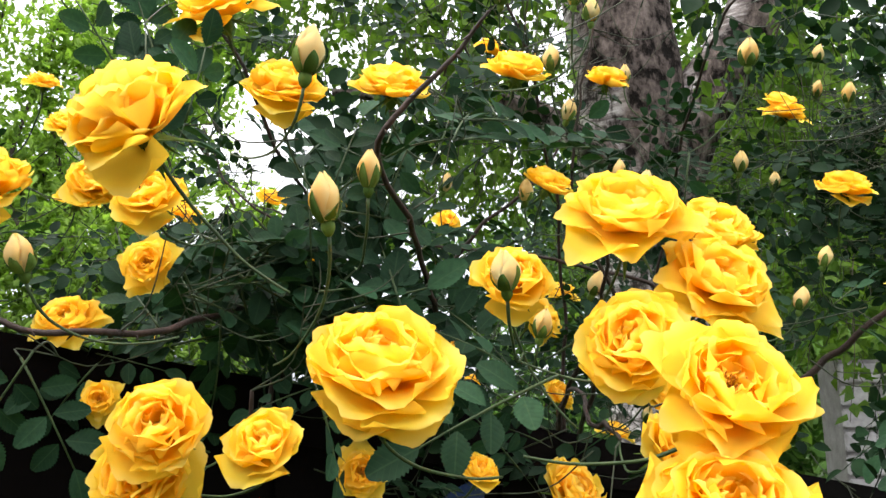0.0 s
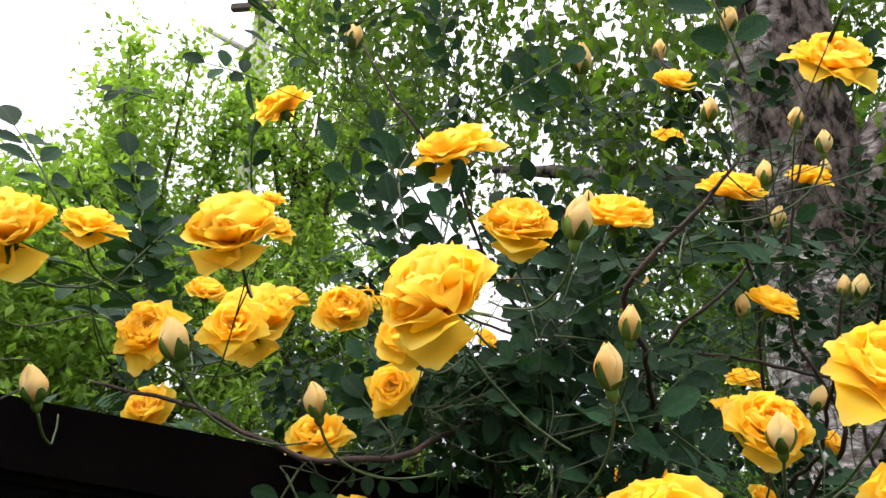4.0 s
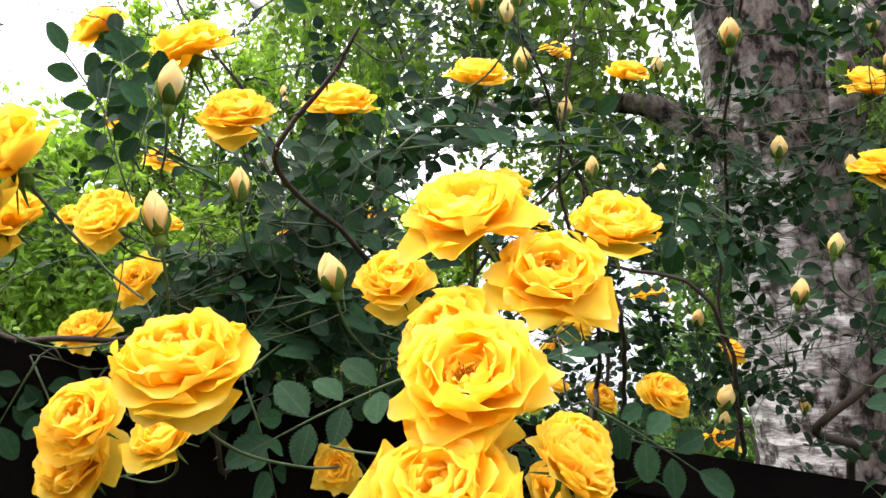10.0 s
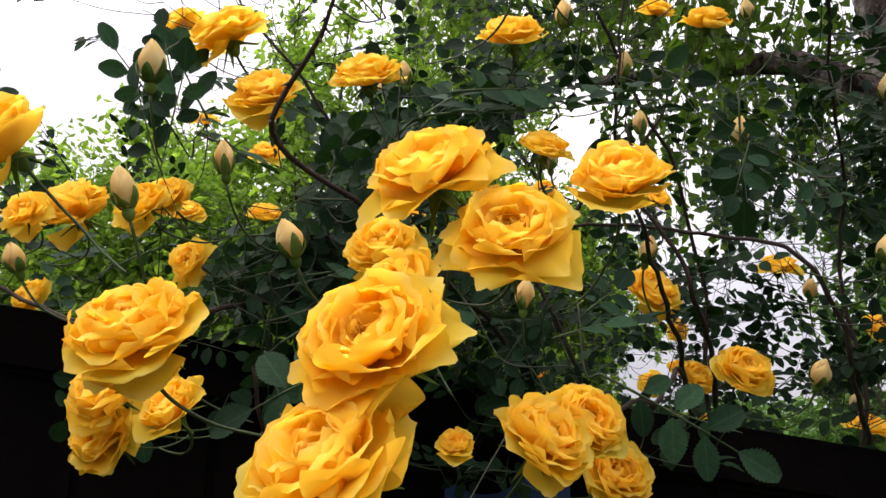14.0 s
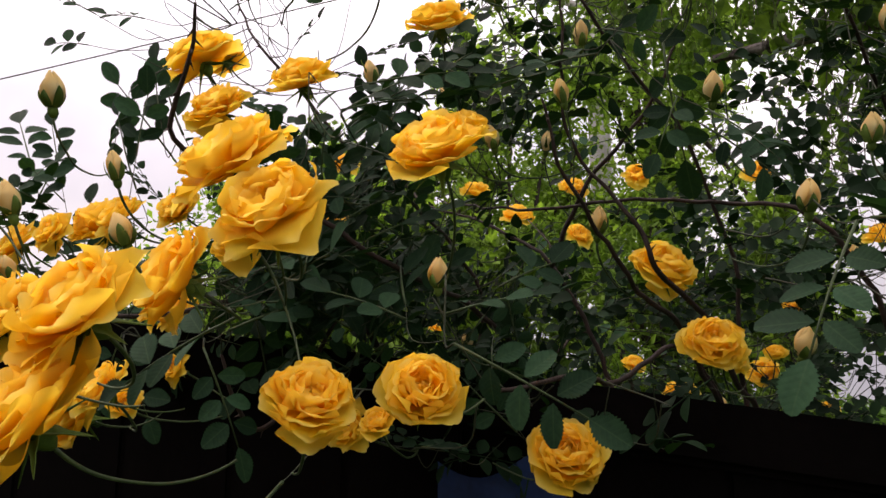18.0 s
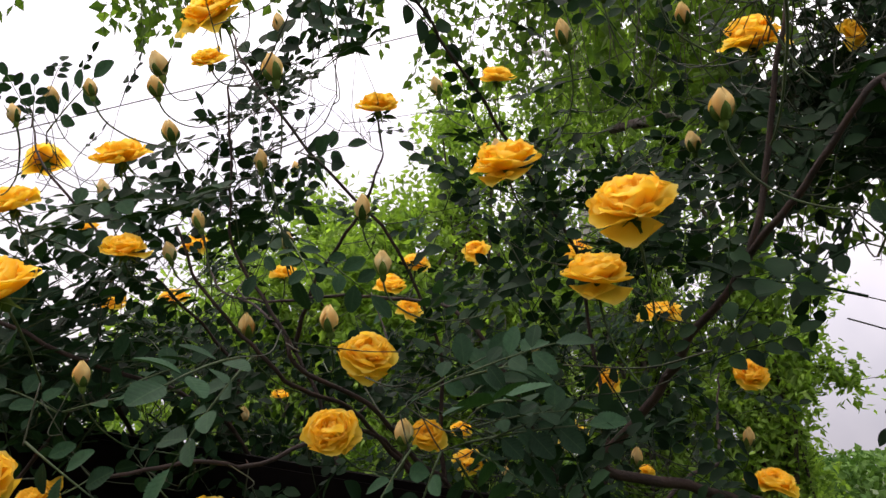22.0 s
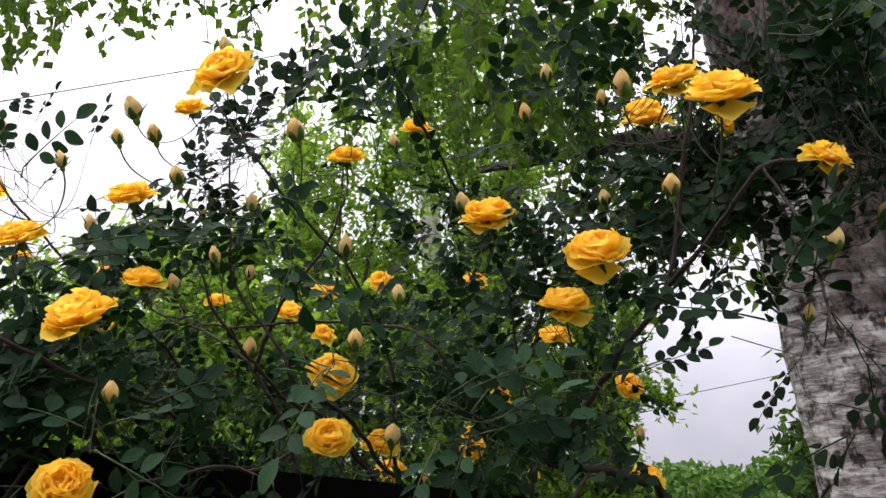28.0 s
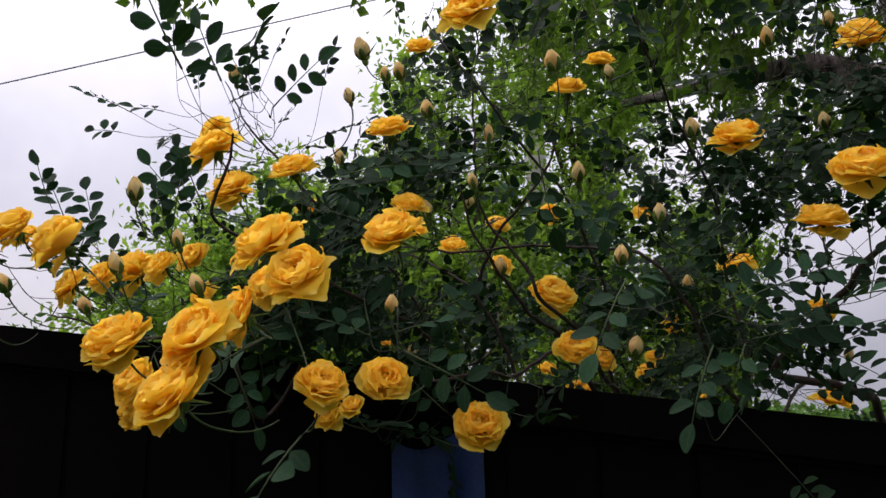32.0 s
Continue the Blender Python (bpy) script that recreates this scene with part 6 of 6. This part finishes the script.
clump((0.06, 1.37, 1.67), 0.038, 4, 0.74)
clump((0.69, 0.80, 1.67), 0.026, 2, 1.08)
clump((0.07, 1.47, 1.66), 0.038, 1, 0.74)
clump((0.02, 1.46, 1.66), 0.038, 2, 0.74)
clump((0.00, 1.07, 1.66), 0.038, 1, 0.74)
clump((-0.22, 1.02, 1.66), 0.038, 3, 0.74)
clump((-0.26, 1.02, 1.66), 0.038, 1, 0.74)
clump((0.69, 0.70, 1.66), 0.026, 1, 1.25)
clump((-0.29, 0.51, 1.66), 0.051, 2, 1.08)
clump((-0.05, 0.71, 1.66), 0.035, 3, 0.92)
clump((0.34, 0.75, 1.66), 0.038, 5, 0.78)
clump((0.29, 1.10, 1.66), 0.090, 16, 0.78)
clump((-0.18, 0.83, 1.66), 0.038, 1, 0.74)
clump((-0.26, 0.47, 1.66), 0.026, 2, 1.08)
clump((-0.10, 1.14, 1.65), 0.038, 1, 0.74)
clump((0.74, 0.83, 1.65), 0.026, 1, 1.08)
clump((0.12, 0.93, 1.65), 0.038, 1, 0.74)
clump((-0.18, 0.90, 1.65), 0.038, 2, 0.74)
clump((-0.08, 0.49, 1.65), 0.037, 6, 1.08)
clump((0.06, 1.61, 1.65), 0.070, 1, 0.78)
clump((-0.03, 0.62, 1.65), 0.035, 8, 0.92)
clump((-0.46, 1.20, 1.65), 0.038, 2, 0.78)
clump((0.50, 0.70, 1.65), 0.039, 3, 0.92)
clump((0.25, 1.05, 1.65), 0.070, 14, 0.78)
clump((-0.12, 1.09, 1.65), 0.038, 3, 0.74)
clump((-0.15, 1.05, 1.65), 0.038, 2, 0.74)
clump((0.14, 1.05, 1.65), 0.038, 1, 0.74)
clump((-0.22, 0.87, 1.65), 0.038, 2, 0.74)
clump((0.04, 1.44, 1.64), 0.038, 1, 0.74)
clump((0.16, 1.04, 1.64), 0.038, 2, 0.74)
clump((-0.01, 1.44, 1.64), 0.038, 3, 0.74)
clump((0.69, 0.79, 1.64), 0.026, 2, 1.08)
clump((-0.15, 0.78, 1.64), 0.038, 1, 0.74)
clump((0.11, 0.54, 1.64), 0.042, 5, 1.08)
clump((-0.20, 0.82, 1.64), 0.045, 4, 0.78)
clump((0.73, 1.00, 1.64), 0.052, 4, 0.78)
clump((0.45, 0.80, 1.64), 0.036, 10, 0.78)
clump((0.08, 1.31, 1.64), 0.038, 1, 0.74)
clump((-0.15, 0.99, 1.64), 0.038, 1, 0.74)
clump((-0.24, 0.97, 1.64), 0.038, 1, 0.74)
clump((-0.05, 1.26, 1.63), 0.038, 2, 0.74)
clump((-0.07, 0.94, 1.63), 0.038, 4, 0.74)
clump((-0.15, 1.26, 1.63), 0.038, 2, 0.74)
clump((0.73, 0.91, 1.63), 0.026, 2, 0.90)
clump((0.22, 0.87, 1.63), 0.046, 1, 0.78)
clump((0.41, 0.66, 1.63), 0.036, 13, 0.92)
clump((-0.28, 0.84, 1.63), 0.038, 1, 0.74)
clump((0.13, 1.48, 1.63), 0.038, 3, 0.74)
clump((-0.09, 0.48, 1.62), 0.026, 1, 1.08)
clump((0.04, 1.43, 1.62), 0.038, 2, 0.74)
clump((-0.04, 1.39, 1.62), 0.038, 1, 0.74)
clump((-0.11, 0.96, 1.62), 0.038, 2, 0.74)
clump((-0.08, 1.36, 1.62), 0.038, 2, 0.74)
clump((-0.24, 0.51, 1.62), 0.026, 2, 1.08)
clump((-0.12, 0.85, 1.62), 0.038, 1, 0.74)
clump((-0.14, 1.01, 1.62), 0.038, 2, 0.74)
clump((0.02, 0.74, 1.62), 0.039, 5, 0.78)
clump((-0.17, 0.96, 1.62), 0.045, 2, 0.78)
clump((0.02, 1.08, 1.62), 0.038, 1, 0.74)
clump((0.05, 1.46, 1.62), 0.038, 2, 0.74)
clump((-0.08, 1.00, 1.61), 0.038, 7, 0.74)
clump((-0.22, 0.93, 1.61), 0.038, 1, 0.74)
clump((0.01, 1.43, 1.61), 0.038, 2, 0.74)
clump((0.26, 1.25, 1.61), 0.038, 5, 0.74)
clump((-0.08, 1.14, 1.61), 0.038, 1, 0.74)
clump((0.04, 1.21, 1.61), 0.038, 1, 0.74)
clump((-0.15, 0.64, 1.61), 0.036, 2, 0.92)
clump((0.07, 1.48, 1.61), 0.038, 2, 0.74)
clump((-0.02, 1.22, 1.61), 0.038, 2, 0.74)
clump((0.04, 1.34, 1.61), 0.038, 2, 0.74)
clump((-0.13, 0.96, 1.60), 0.038, 1, 0.74)
clump((-0.18, 0.95, 1.60), 0.038, 1, 0.74)
clump((0.30, 1.29, 1.60), 0.038, 2, 0.74)
clump((-0.07, 1.05, 1.60), 0.038, 2, 0.74)
clump((0.05, 1.59, 1.60), 0.038, 3, 0.74)
clump((-0.14, 0.83, 1.60), 0.038, 1, 0.74)
clump((-0.06, 0.88, 1.60), 0.045, 4, 0.78)
clump((0.30, 1.28, 1.60), 0.049, 2, 0.78)
clump((-0.09, 1.11, 1.60), 0.038, 7, 0.74)
clump((-0.14, 0.89, 1.60), 0.038, 2, 0.74)
clump((-0.13, 0.79, 1.59), 0.038, 1, 0.74)
clump((0.10, 1.33, 1.59), 0.038, 3, 0.74)
clump((-0.13, 0.92, 1.59), 0.038, 2, 0.74)
clump((0.27, 1.23, 1.59), 0.038, 1, 0.74)
clump((0.15, 1.11, 1.59), 0.038, 3, 0.74)
clump((-0.19, 0.95, 1.59), 0.038, 1, 0.74)
clump((-0.02, 1.16, 1.59), 0.038, 2, 0.74)
clump((0.01, 1.34, 1.59), 0.038, 1, 0.74)
clump((-0.06, 0.76, 1.59), 0.038, 1, 0.74)
clump((-0.15, 0.54, 1.59), 0.036, 2, 1.08)
clump((0.08, 0.64, 1.59), 0.034, 5, 0.92)
clump((-0.03, 1.25, 1.59), 0.062, 3, 0.78)
clump((0.33, 1.04, 1.59), 0.040, 2, 0.78)
clump((-0.10, 1.41, 1.59), 0.067, 1, 0.78)
clump((0.33, 1.16, 1.59), 0.044, 3, 0.78)
clump((0.11, 0.90, 1.59), 0.038, 1, 0.74)
clump((0.17, 0.39, 1.58), 0.015, 2, 1.10)
clump((0.05, 0.90, 1.58), 0.038, 1, 0.74)
clump((0.18, 1.07, 1.58), 0.038, 2, 0.74)
clump((0.06, 1.50, 1.58), 0.038, 3, 0.74)
clump((0.00, 0.83, 1.58), 0.038, 2, 0.74)
clump((-0.12, 0.82, 1.58), 0.038, 1, 0.74)
clump((0.10, 0.46, 1.58), 0.032, 5, 1.08)
clump((0.36, 0.86, 1.58), 0.035, 1, 0.78)
clump((-0.05, 0.87, 1.58), 0.038, 1, 0.74)
clump((0.00, 1.03, 1.58), 0.038, 2, 0.74)
clump((-0.05, 1.01, 1.57), 0.038, 2, 0.74)
clump((-0.01, 1.28, 1.57), 0.038, 2, 0.74)
clump((-0.12, 0.90, 1.57), 0.038, 1, 0.74)
clump((-0.09, 0.48, 1.57), 0.038, 1, 0.74)
clump((0.01, 1.39, 1.57), 0.038, 2, 0.74)
clump((-0.01, 0.47, 1.57), 0.038, 1, 0.74)
clump((0.21, 0.67, 1.57), 0.041, 2, 0.92)
clump((-0.06, 0.40, 1.57), 0.020, 1, 1.10)
clump((-0.03, 0.78, 1.57), 0.038, 1, 0.74)
clump((-0.03, 0.82, 1.57), 0.038, 1, 0.74)
clump((0.05, 1.42, 1.57), 0.038, 2, 0.74)
clump((-0.00, 0.51, 1.57), 0.038, 1, 0.74)
clump((-0.03, 0.95, 1.57), 0.038, 5, 0.74)
clump((0.00, 0.54, 1.57), 0.038, 1, 0.74)
clump((0.02, 0.69, 1.57), 0.038, 1, 0.74)
clump((0.01, 1.47, 1.57), 0.038, 3, 0.74)
clump((-0.12, 0.77, 1.57), 0.038, 1, 0.74)
clump((-0.04, 0.81, 1.56), 0.038, 1, 0.74)
clump((0.07, 1.24, 1.56), 0.038, 2, 0.74)
clump((-0.07, 0.90, 1.56), 0.038, 2, 0.74)
clump((0.01, 1.35, 1.56), 0.038, 2, 0.74)
clump((-0.07, 1.25, 1.56), 0.038, 2, 0.74)
clump((0.26, 1.29, 1.56), 0.038, 5, 0.74)
clump((-0.05, 1.36, 1.56), 0.038, 3, 0.74)
clump((0.14, 1.07, 1.56), 0.038, 3, 0.74)
clump((0.37, 0.96, 1.56), 0.037, 1, 0.78)
clump((-0.05, 0.92, 1.56), 0.038, 1, 0.74)
clump((-0.08, 1.16, 1.56), 0.038, 1, 0.74)
clump((-0.04, 0.91, 1.56), 0.038, 2, 0.74)
clump((0.08, 1.18, 1.56), 0.038, 3, 0.74)
clump((0.29, 1.22, 1.55), 0.038, 4, 0.74)
clump((0.15, 1.01, 1.55), 0.038, 2, 0.74)
clump((-0.13, 0.73, 1.55), 0.038, 1, 0.90)
clump((-0.11, 0.77, 1.55), 0.038, 1, 0.90)
clump((0.03, 0.67, 1.55), 0.038, 2, 0.74)
clump((-0.03, 0.69, 1.54), 0.036, 4, 0.92)
clump((0.11, 0.54, 1.54), 0.036, 3, 1.08)
clump((0.03, 0.61, 1.54), 0.038, 2, 0.74)
clump((0.06, 0.86, 1.54), 0.038, 1, 0.74)
clump((0.14, 0.82, 1.54), 0.038, 2, 0.74)
clump((-0.04, 0.64, 1.53), 0.038, 3, 0.74)
clump((0.02, 0.79, 1.53), 0.038, 2, 0.74)
clump((0.00, 0.74, 1.53), 0.038, 3, 0.74)
clump((-0.07, 0.99, 1.53), 0.038, 1, 0.74)
clump((0.06, 0.80, 1.53), 0.038, 3, 0.74)
clump((0.09, 0.72, 1.53), 0.037, 3, 0.78)
clump((0.38, 0.74, 1.53), 0.038, 2, 0.78)
clump((-0.01, 1.01, 1.53), 0.038, 6, 0.74)
clump((-0.04, 1.07, 1.52), 0.038, 1, 0.74)
clump((-0.00, 1.04, 1.52), 0.038, 1, 0.74)
clump((0.13, 0.61, 1.50), 0.029, 4, 0.92)


PLACED = []


def leaf_at(at, grow, face):
    """A single leaf that stands out: its foot, the way it grows and the way its upper face looks."""
    PLACED.append((Vector(at), Vector(grow), Vector(face)))


leaf_at((-0.326, 0.489, 1.682), (0.68, 0.06, -0.73), (0.48, -0.81, 0.32))
leaf_at((-0.233, 0.766, 1.773), (-0.42, 0.08, -0.90), (0.24, -0.94, 0.25))
leaf_at((-0.229, 1.164, 1.828), (0.29, 0.14, -0.95), (0.16, -0.95, 0.27))
leaf_at((-0.126, 0.579, 1.818), (-0.35, -0.38, 0.86), (0.15, -0.98, 0.13))
leaf_at((-0.077, 0.534, 1.815), (0.62, -0.36, 0.69), (0.08, -0.99, 0.11))
leaf_at((0.001, 1.292, 1.794), (0.83, 0.07, -0.55), (-0.03, -0.95, 0.30))
leaf_at((-0.157, 0.775, 1.594), (0.87, -0.02, -0.49), (0.14, -0.89, 0.43))
leaf_at((-0.250, 0.810, 1.782), (-0.95, -0.13, -0.28), (0.25, -0.93, 0.25))
leaf_at((-0.260, 0.870, 1.801), (-0.93, -0.30, 0.22), (0.24, -0.94, 0.25))
leaf_at((-0.370, 0.593, 1.770), (-0.81, -0.13, -0.57), (0.48, -0.85, 0.23))
leaf_at((-0.287, 0.527, 1.637), (0.52, 0.04, -0.86), (0.40, -0.83, 0.38))
leaf_at((0.119, 0.768, 1.921), (0.89, -0.02, -0.45), (-0.19, -0.98, 0.09))
leaf_at((0.085, 0.935, 1.650), (0.76, -0.00, -0.65), (-0.12, -0.92, 0.38))
leaf_at((-0.221, 0.980, 1.650), (0.64, 0.07, -0.77), (0.17, -0.91, 0.38))
leaf_at((0.016, 1.196, 1.781), (-0.31, -0.39, 0.87), (-0.04, -0.95, 0.30))
leaf_at((-0.156, 1.283, 2.020), (-0.98, -0.19, -0.06), (0.09, -0.98, 0.16))
leaf_at((-0.191, 0.642, 1.838), (-0.83, -0.38, 0.40), (0.41, -0.90, 0.14))
leaf_at((-0.189, 0.611, 1.843), (-0.55, -0.46, 0.70), (0.43, -0.90, 0.12))
leaf_at((-0.267, 0.634, 1.769), (-0.94, -0.21, -0.27), (0.49, -0.84, 0.23))
leaf_at((-0.226, 0.507, 1.696), (-0.86, -0.29, -0.42), (0.52, -0.80, 0.29))
leaf_at((-0.327, 0.754, 1.775), (0.31, 0.18, -0.93), (0.48, -0.84, 0.25))
leaf_at((-0.214, 0.863, 1.744), (0.90, 0.15, -0.42), (0.33, -0.90, 0.29))
leaf_at((-0.203, 1.214, 1.701), (0.92, 0.18, -0.34), (0.22, -0.91, 0.35))
leaf_at((-0.177, 0.473, 1.608), (0.93, 0.06, -0.36), (0.46, -0.78, 0.41))
leaf_at((-0.275, 0.520, 1.641), (-0.47, -0.08, -0.88), (0.55, -0.75, 0.37))
leaf_at((-0.014, 0.665, 1.895), (0.84, 0.12, -0.53), (0.16, -0.99, 0.05))
leaf_at((-0.374, 1.283, 1.792), (0.72, -0.13, 0.68), (0.33, -0.89, 0.30))
leaf_at((-0.166, 0.776, 1.667), (-0.35, -0.41, 0.84), (0.30, -0.89, 0.35))
leaf_at((-0.217, 0.526, 1.809), (-0.32, -0.53, 0.78), (0.68, -0.72, 0.15))
leaf_at((-0.137, 0.436, 1.761), (-0.76, -0.62, 0.18), (0.68, -0.71, 0.16))
leaf_at((-0.208, 0.652, 1.757), (-0.58, -0.26, -0.77), (0.58, -0.78, 0.23))
leaf_at((-0.162, 0.484, 1.610), (-0.40, -0.17, -0.90), (0.63, -0.68, 0.38))
leaf_at((0.079, 0.490, 1.602), (0.94, 0.23, -0.24), (0.34, -0.86, 0.38))
leaf_at((0.126, 0.511, 1.606), (0.41, 0.10, -0.90), (0.25, -0.89, 0.37))
leaf_at((0.146, 0.520, 1.606), (0.85, 0.25, -0.46), (0.21, -0.90, 0.37))
leaf_at((0.083, 0.499, 1.570), (0.40, 0.12, -0.91), (0.32, -0.85, 0.43))
leaf_at((0.018, 0.418, 1.785), (-0.53, -0.72, -0.44), (0.95, -0.28, 0.16))
leaf_at((-0.102, 0.600, 1.893), (0.46, -0.01, 0.89), (0.89, -0.44, 0.11))
leaf_at((-0.170, 1.012, 1.964), (0.58, 0.61, -0.54), (0.71, -0.69, 0.14))
leaf_at((0.180, 1.002, 1.773), (0.42, 0.48, -0.77), (0.49, -0.84, 0.25))
leaf_at((-0.079, 0.489, 1.615), (0.29, 0.30, -0.91), (0.87, -0.31, 0.39))
leaf_at((-0.003, 0.868, 1.977), (0.87, 0.44, 0.23), (0.80, -0.59, 0.09))
leaf_at((0.489, 1.040, 1.864), (0.46, 0.41, -0.79), (0.39, -0.91, 0.13))
leaf_at((-0.152, 0.602, 1.971), (0.83, 0.10, 0.55), (0.81, -0.58, 0.07))
leaf_at((-0.083, 0.453, 1.668), (-0.17, -0.04, -0.98), (0.82, -0.49, 0.30))



def grow_bush():
    rng = random.Random(404)
    near, far = [], Soup()
    twigs = Soup()

    def covers(at):
        """Whether a leaf there would hang in front of a flower's face."""
        for c, face, r in FACES:
            d = at - c
            if d.length < 0.48:
                for way in (face, *((p - c).normalized() for p in OPEN_SIDES)):
                    f = d.dot(way)
                    if -0.01 < f < (0.15 if way is face else 0.46) and (d - way * f).length < r * 0.88 + 0.012:
                        return rng.random() < (0.985 if c.z > 1.61 or c.x > -0.02 else 0.35)
        return False

    def crosses(p):
        """How many flowers a stem there would pass in front of."""
        count = 0
        for c, face, r in FACES:
            d = p - c
            if d.length < 0.4:
                for way in ((q - c).normalized() for q in OPEN_SIDES):
                    f = d.dot(way)
                    count += f > 0.0 and (d - way * f).length < r * 0.9
        return count

    def put_leaf(at, grow, size):
        if min((at + grow.normalized() * 0.04 - p).length for p in WALKED) < 0.31:
            return False
        low = min(at.z, at.z + grow.normalized().z * 0.05)
        if (low < 1.525 or (at.x < -0.28 and low < 1.66 and at.y < 0.8) or (at.x < 0.12 and low < 1.59 and at.y < 0.75)) and rng.random() < 0.92:
            return False
        if covers(at + grow.normalized() * 0.024 * size) or covers(at + grow.normalized() * 0.06 * size):
            return False
        m = leaf_pose(rng, at, grow, size)
        near.append((at.y + 0.35 * abs(at.z - 1.68), rng.random(), m))
        return True

    def leafy(pts, step, first=0.0):
        gone, turn = rng.uniform(0, step) + first, rng.uniform(0, 6.28)
        run = 0.0
        for a, b in zip(pts, pts[1:]):
            seg = (b - a).length
            while gone < run + seg:
                p = a.lerp(b, (gone - run) / max(seg, 1e-6))
                side, up, d = frame_along(b - a)
                out = side * math.cos(turn) + up * math.sin(turn)
                put_leaf(p, out + d * 0.5 + Vector((0, 0, 0.15)), rng.uniform(0.75, 1.2))
                gone += step * rng.uniform(0.7, 1.3)
                turn += 2.4
            run += seg

    # leafy side twigs that fill the bush
    joints = list(CANE_POINTS)
    ends = []
    for middle, spread, count, scale in CLUMPS:
        best = min(joints, key=lambda c: (c - middle).length + 0.3 * max(0, c.z - middle.z))
        if (middle - best).length > 0.09:
            best = middle + (best - middle).normalized() * 0.09
        lead = curve_points([best, best.lerp(middle, 0.5) + Vector((0, 0.01, -0.01)) + rand_dir(rng) * 0.01, middle], 4)
        tries, wanted = count * 3, count
        while count > 0 and tries > 0:
            tries -= 1
            out = Vector((rng.gauss(0, spread), rng.gauss(0, spread), rng.gauss(0, spread)))
            tip = middle + out
            root = lead[rng.choice((6, 7, 8))]
            bend = root.lerp(tip, 0.5) + Vector((0, 0, -0.012)) + rand_dir(rng) * 0.012
            if not put_leaf(tip, tip - bend, scale * rng.uniform(0.85, 1.3)):
                continue
            count -= 1
            pts = curve_points([root, bend, tip], 5)
            ends.extend(pts[1:8:2])
            n = len(pts) - 1
            twigs.tube(pts, [0.0006 - 0.0002 * i / n for i in range(n + 1)], 3)
            for k in (8, 6, 4):
                if count > 0 and (pts[k] - middle).length < 2.2 * spread:
                    side, up, d = frame_along(pts[k] - pts[k - 1])
                    w = rng.uniform(0, 6.28)
                    count -= put_leaf(pts[k], side * math.cos(w) + up * math.sin(w) + d * 0.6, scale * rng.uniform(0.8, 1.25))
        if count < wanted:
            twigs.tube(lead, [0.0007 - 0.00003 * i for i in range(len(lead))], 4)
    joints.extend(ends)
    # a stem for every flower and bud
    order = sorted(STEM_ENDS, key=lambda e: min((c - e[0]).length for c in CANE_POINTS))
    for base, back, thick in order:
        def reached(best):
            reach = (best - base).length
            if reach > 0.085:
                best, reach = base.lerp(best, 0.085 / reach), 0.085
            mid1 = base + back * min(0.03, reach * 0.25) + Vector((0, 0.003, -0.004))
            pull = mid1.lerp(best, 0.45) + Vector((0, 0.003, -0.08 * reach)) + back * 0.006
            pts = []
            for i in range(19):
                t = i / 18
                q = base * (1 - t) ** 3 + mid1 * 3 * t * (1 - t) ** 2 + pull * 3 * t * t * (1 - t) + best * t ** 3
                pts.append(q + noise.noise_vector(q * 40) * 0.0012 * t * (1 - t) * 4)
            return pts

        near_by = [c for c in joints if 0.05 < (c - base).length < 0.3 and c.z < base.z + 0.01 and (c - base).normalized().dot(back) > 0.25]
        ranked = sorted(near_by or joints, key=lambda c: (c - base).length + 1.5 * max(0, base.y + 0.02 - c.y))
        tries = [reached(c) for c in ranked[:40:3]]
        pts = min(tries, key=lambda way: sum(crosses(p) for p in way[3::3]))
        n = len(pts) - 1
        stem = Soup()
        stem.tube(pts, [(0.0010 - 0.0004 * i / n) * (0.7 + 0.4 * thick) for i in range(n + 1)], 6)
        rose_part("stem", stem.mesh("stem", GREEN_STEM))
        joints.extend(pts[9:-3])
        leafy(pts, 0.034 if base.y < 0.62 else 0.09, 0.022)
    for at, grow, face in PLACED:
        if covers(at + grow * 0.03) or covers(at + grow * 0.065):
            continue
        side = grow.cross(face).normalized()
        m = Matrix((side, grow.normalized(), side.cross(grow).normalized())).transposed().to_4x4()
        size = rng.uniform(1.05, 1.25)
        near.append((0.0, rng.random(), Matrix.Translation(at) @ m @ Matrix.Diagonal((size, size, size, 1))))
        best = min(joints, key=lambda c: (c - at).length + 1.5 * max(0, at.y - c.y))
        if (best - at).length > 0.06:
            best = at + (best - at).normalized() * 0.06
        pts = curve_points([at, at - grow * 0.012 + Vector((0, 0.006, -0.004)), best], 4)
        twigs.tube(pts, [0.0008] * len(pts), 4)
    tagged(rose_part("side_twig", twigs.mesh("side_twig", FINE_TWIG)), kind="stuff")
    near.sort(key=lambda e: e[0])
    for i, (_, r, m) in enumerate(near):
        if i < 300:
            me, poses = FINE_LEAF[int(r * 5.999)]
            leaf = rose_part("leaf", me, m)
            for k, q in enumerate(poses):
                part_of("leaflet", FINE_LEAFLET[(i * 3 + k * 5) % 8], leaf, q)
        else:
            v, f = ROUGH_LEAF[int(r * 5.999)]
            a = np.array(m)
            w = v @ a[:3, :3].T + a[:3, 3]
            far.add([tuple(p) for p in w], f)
    tagged(rose_part("leaves", far.mesh("leaves", LEAF_SHADED), label="dense dark green rose leaves, the bush's inner shade put into their colour"), kind="stuff")


grow_bush()
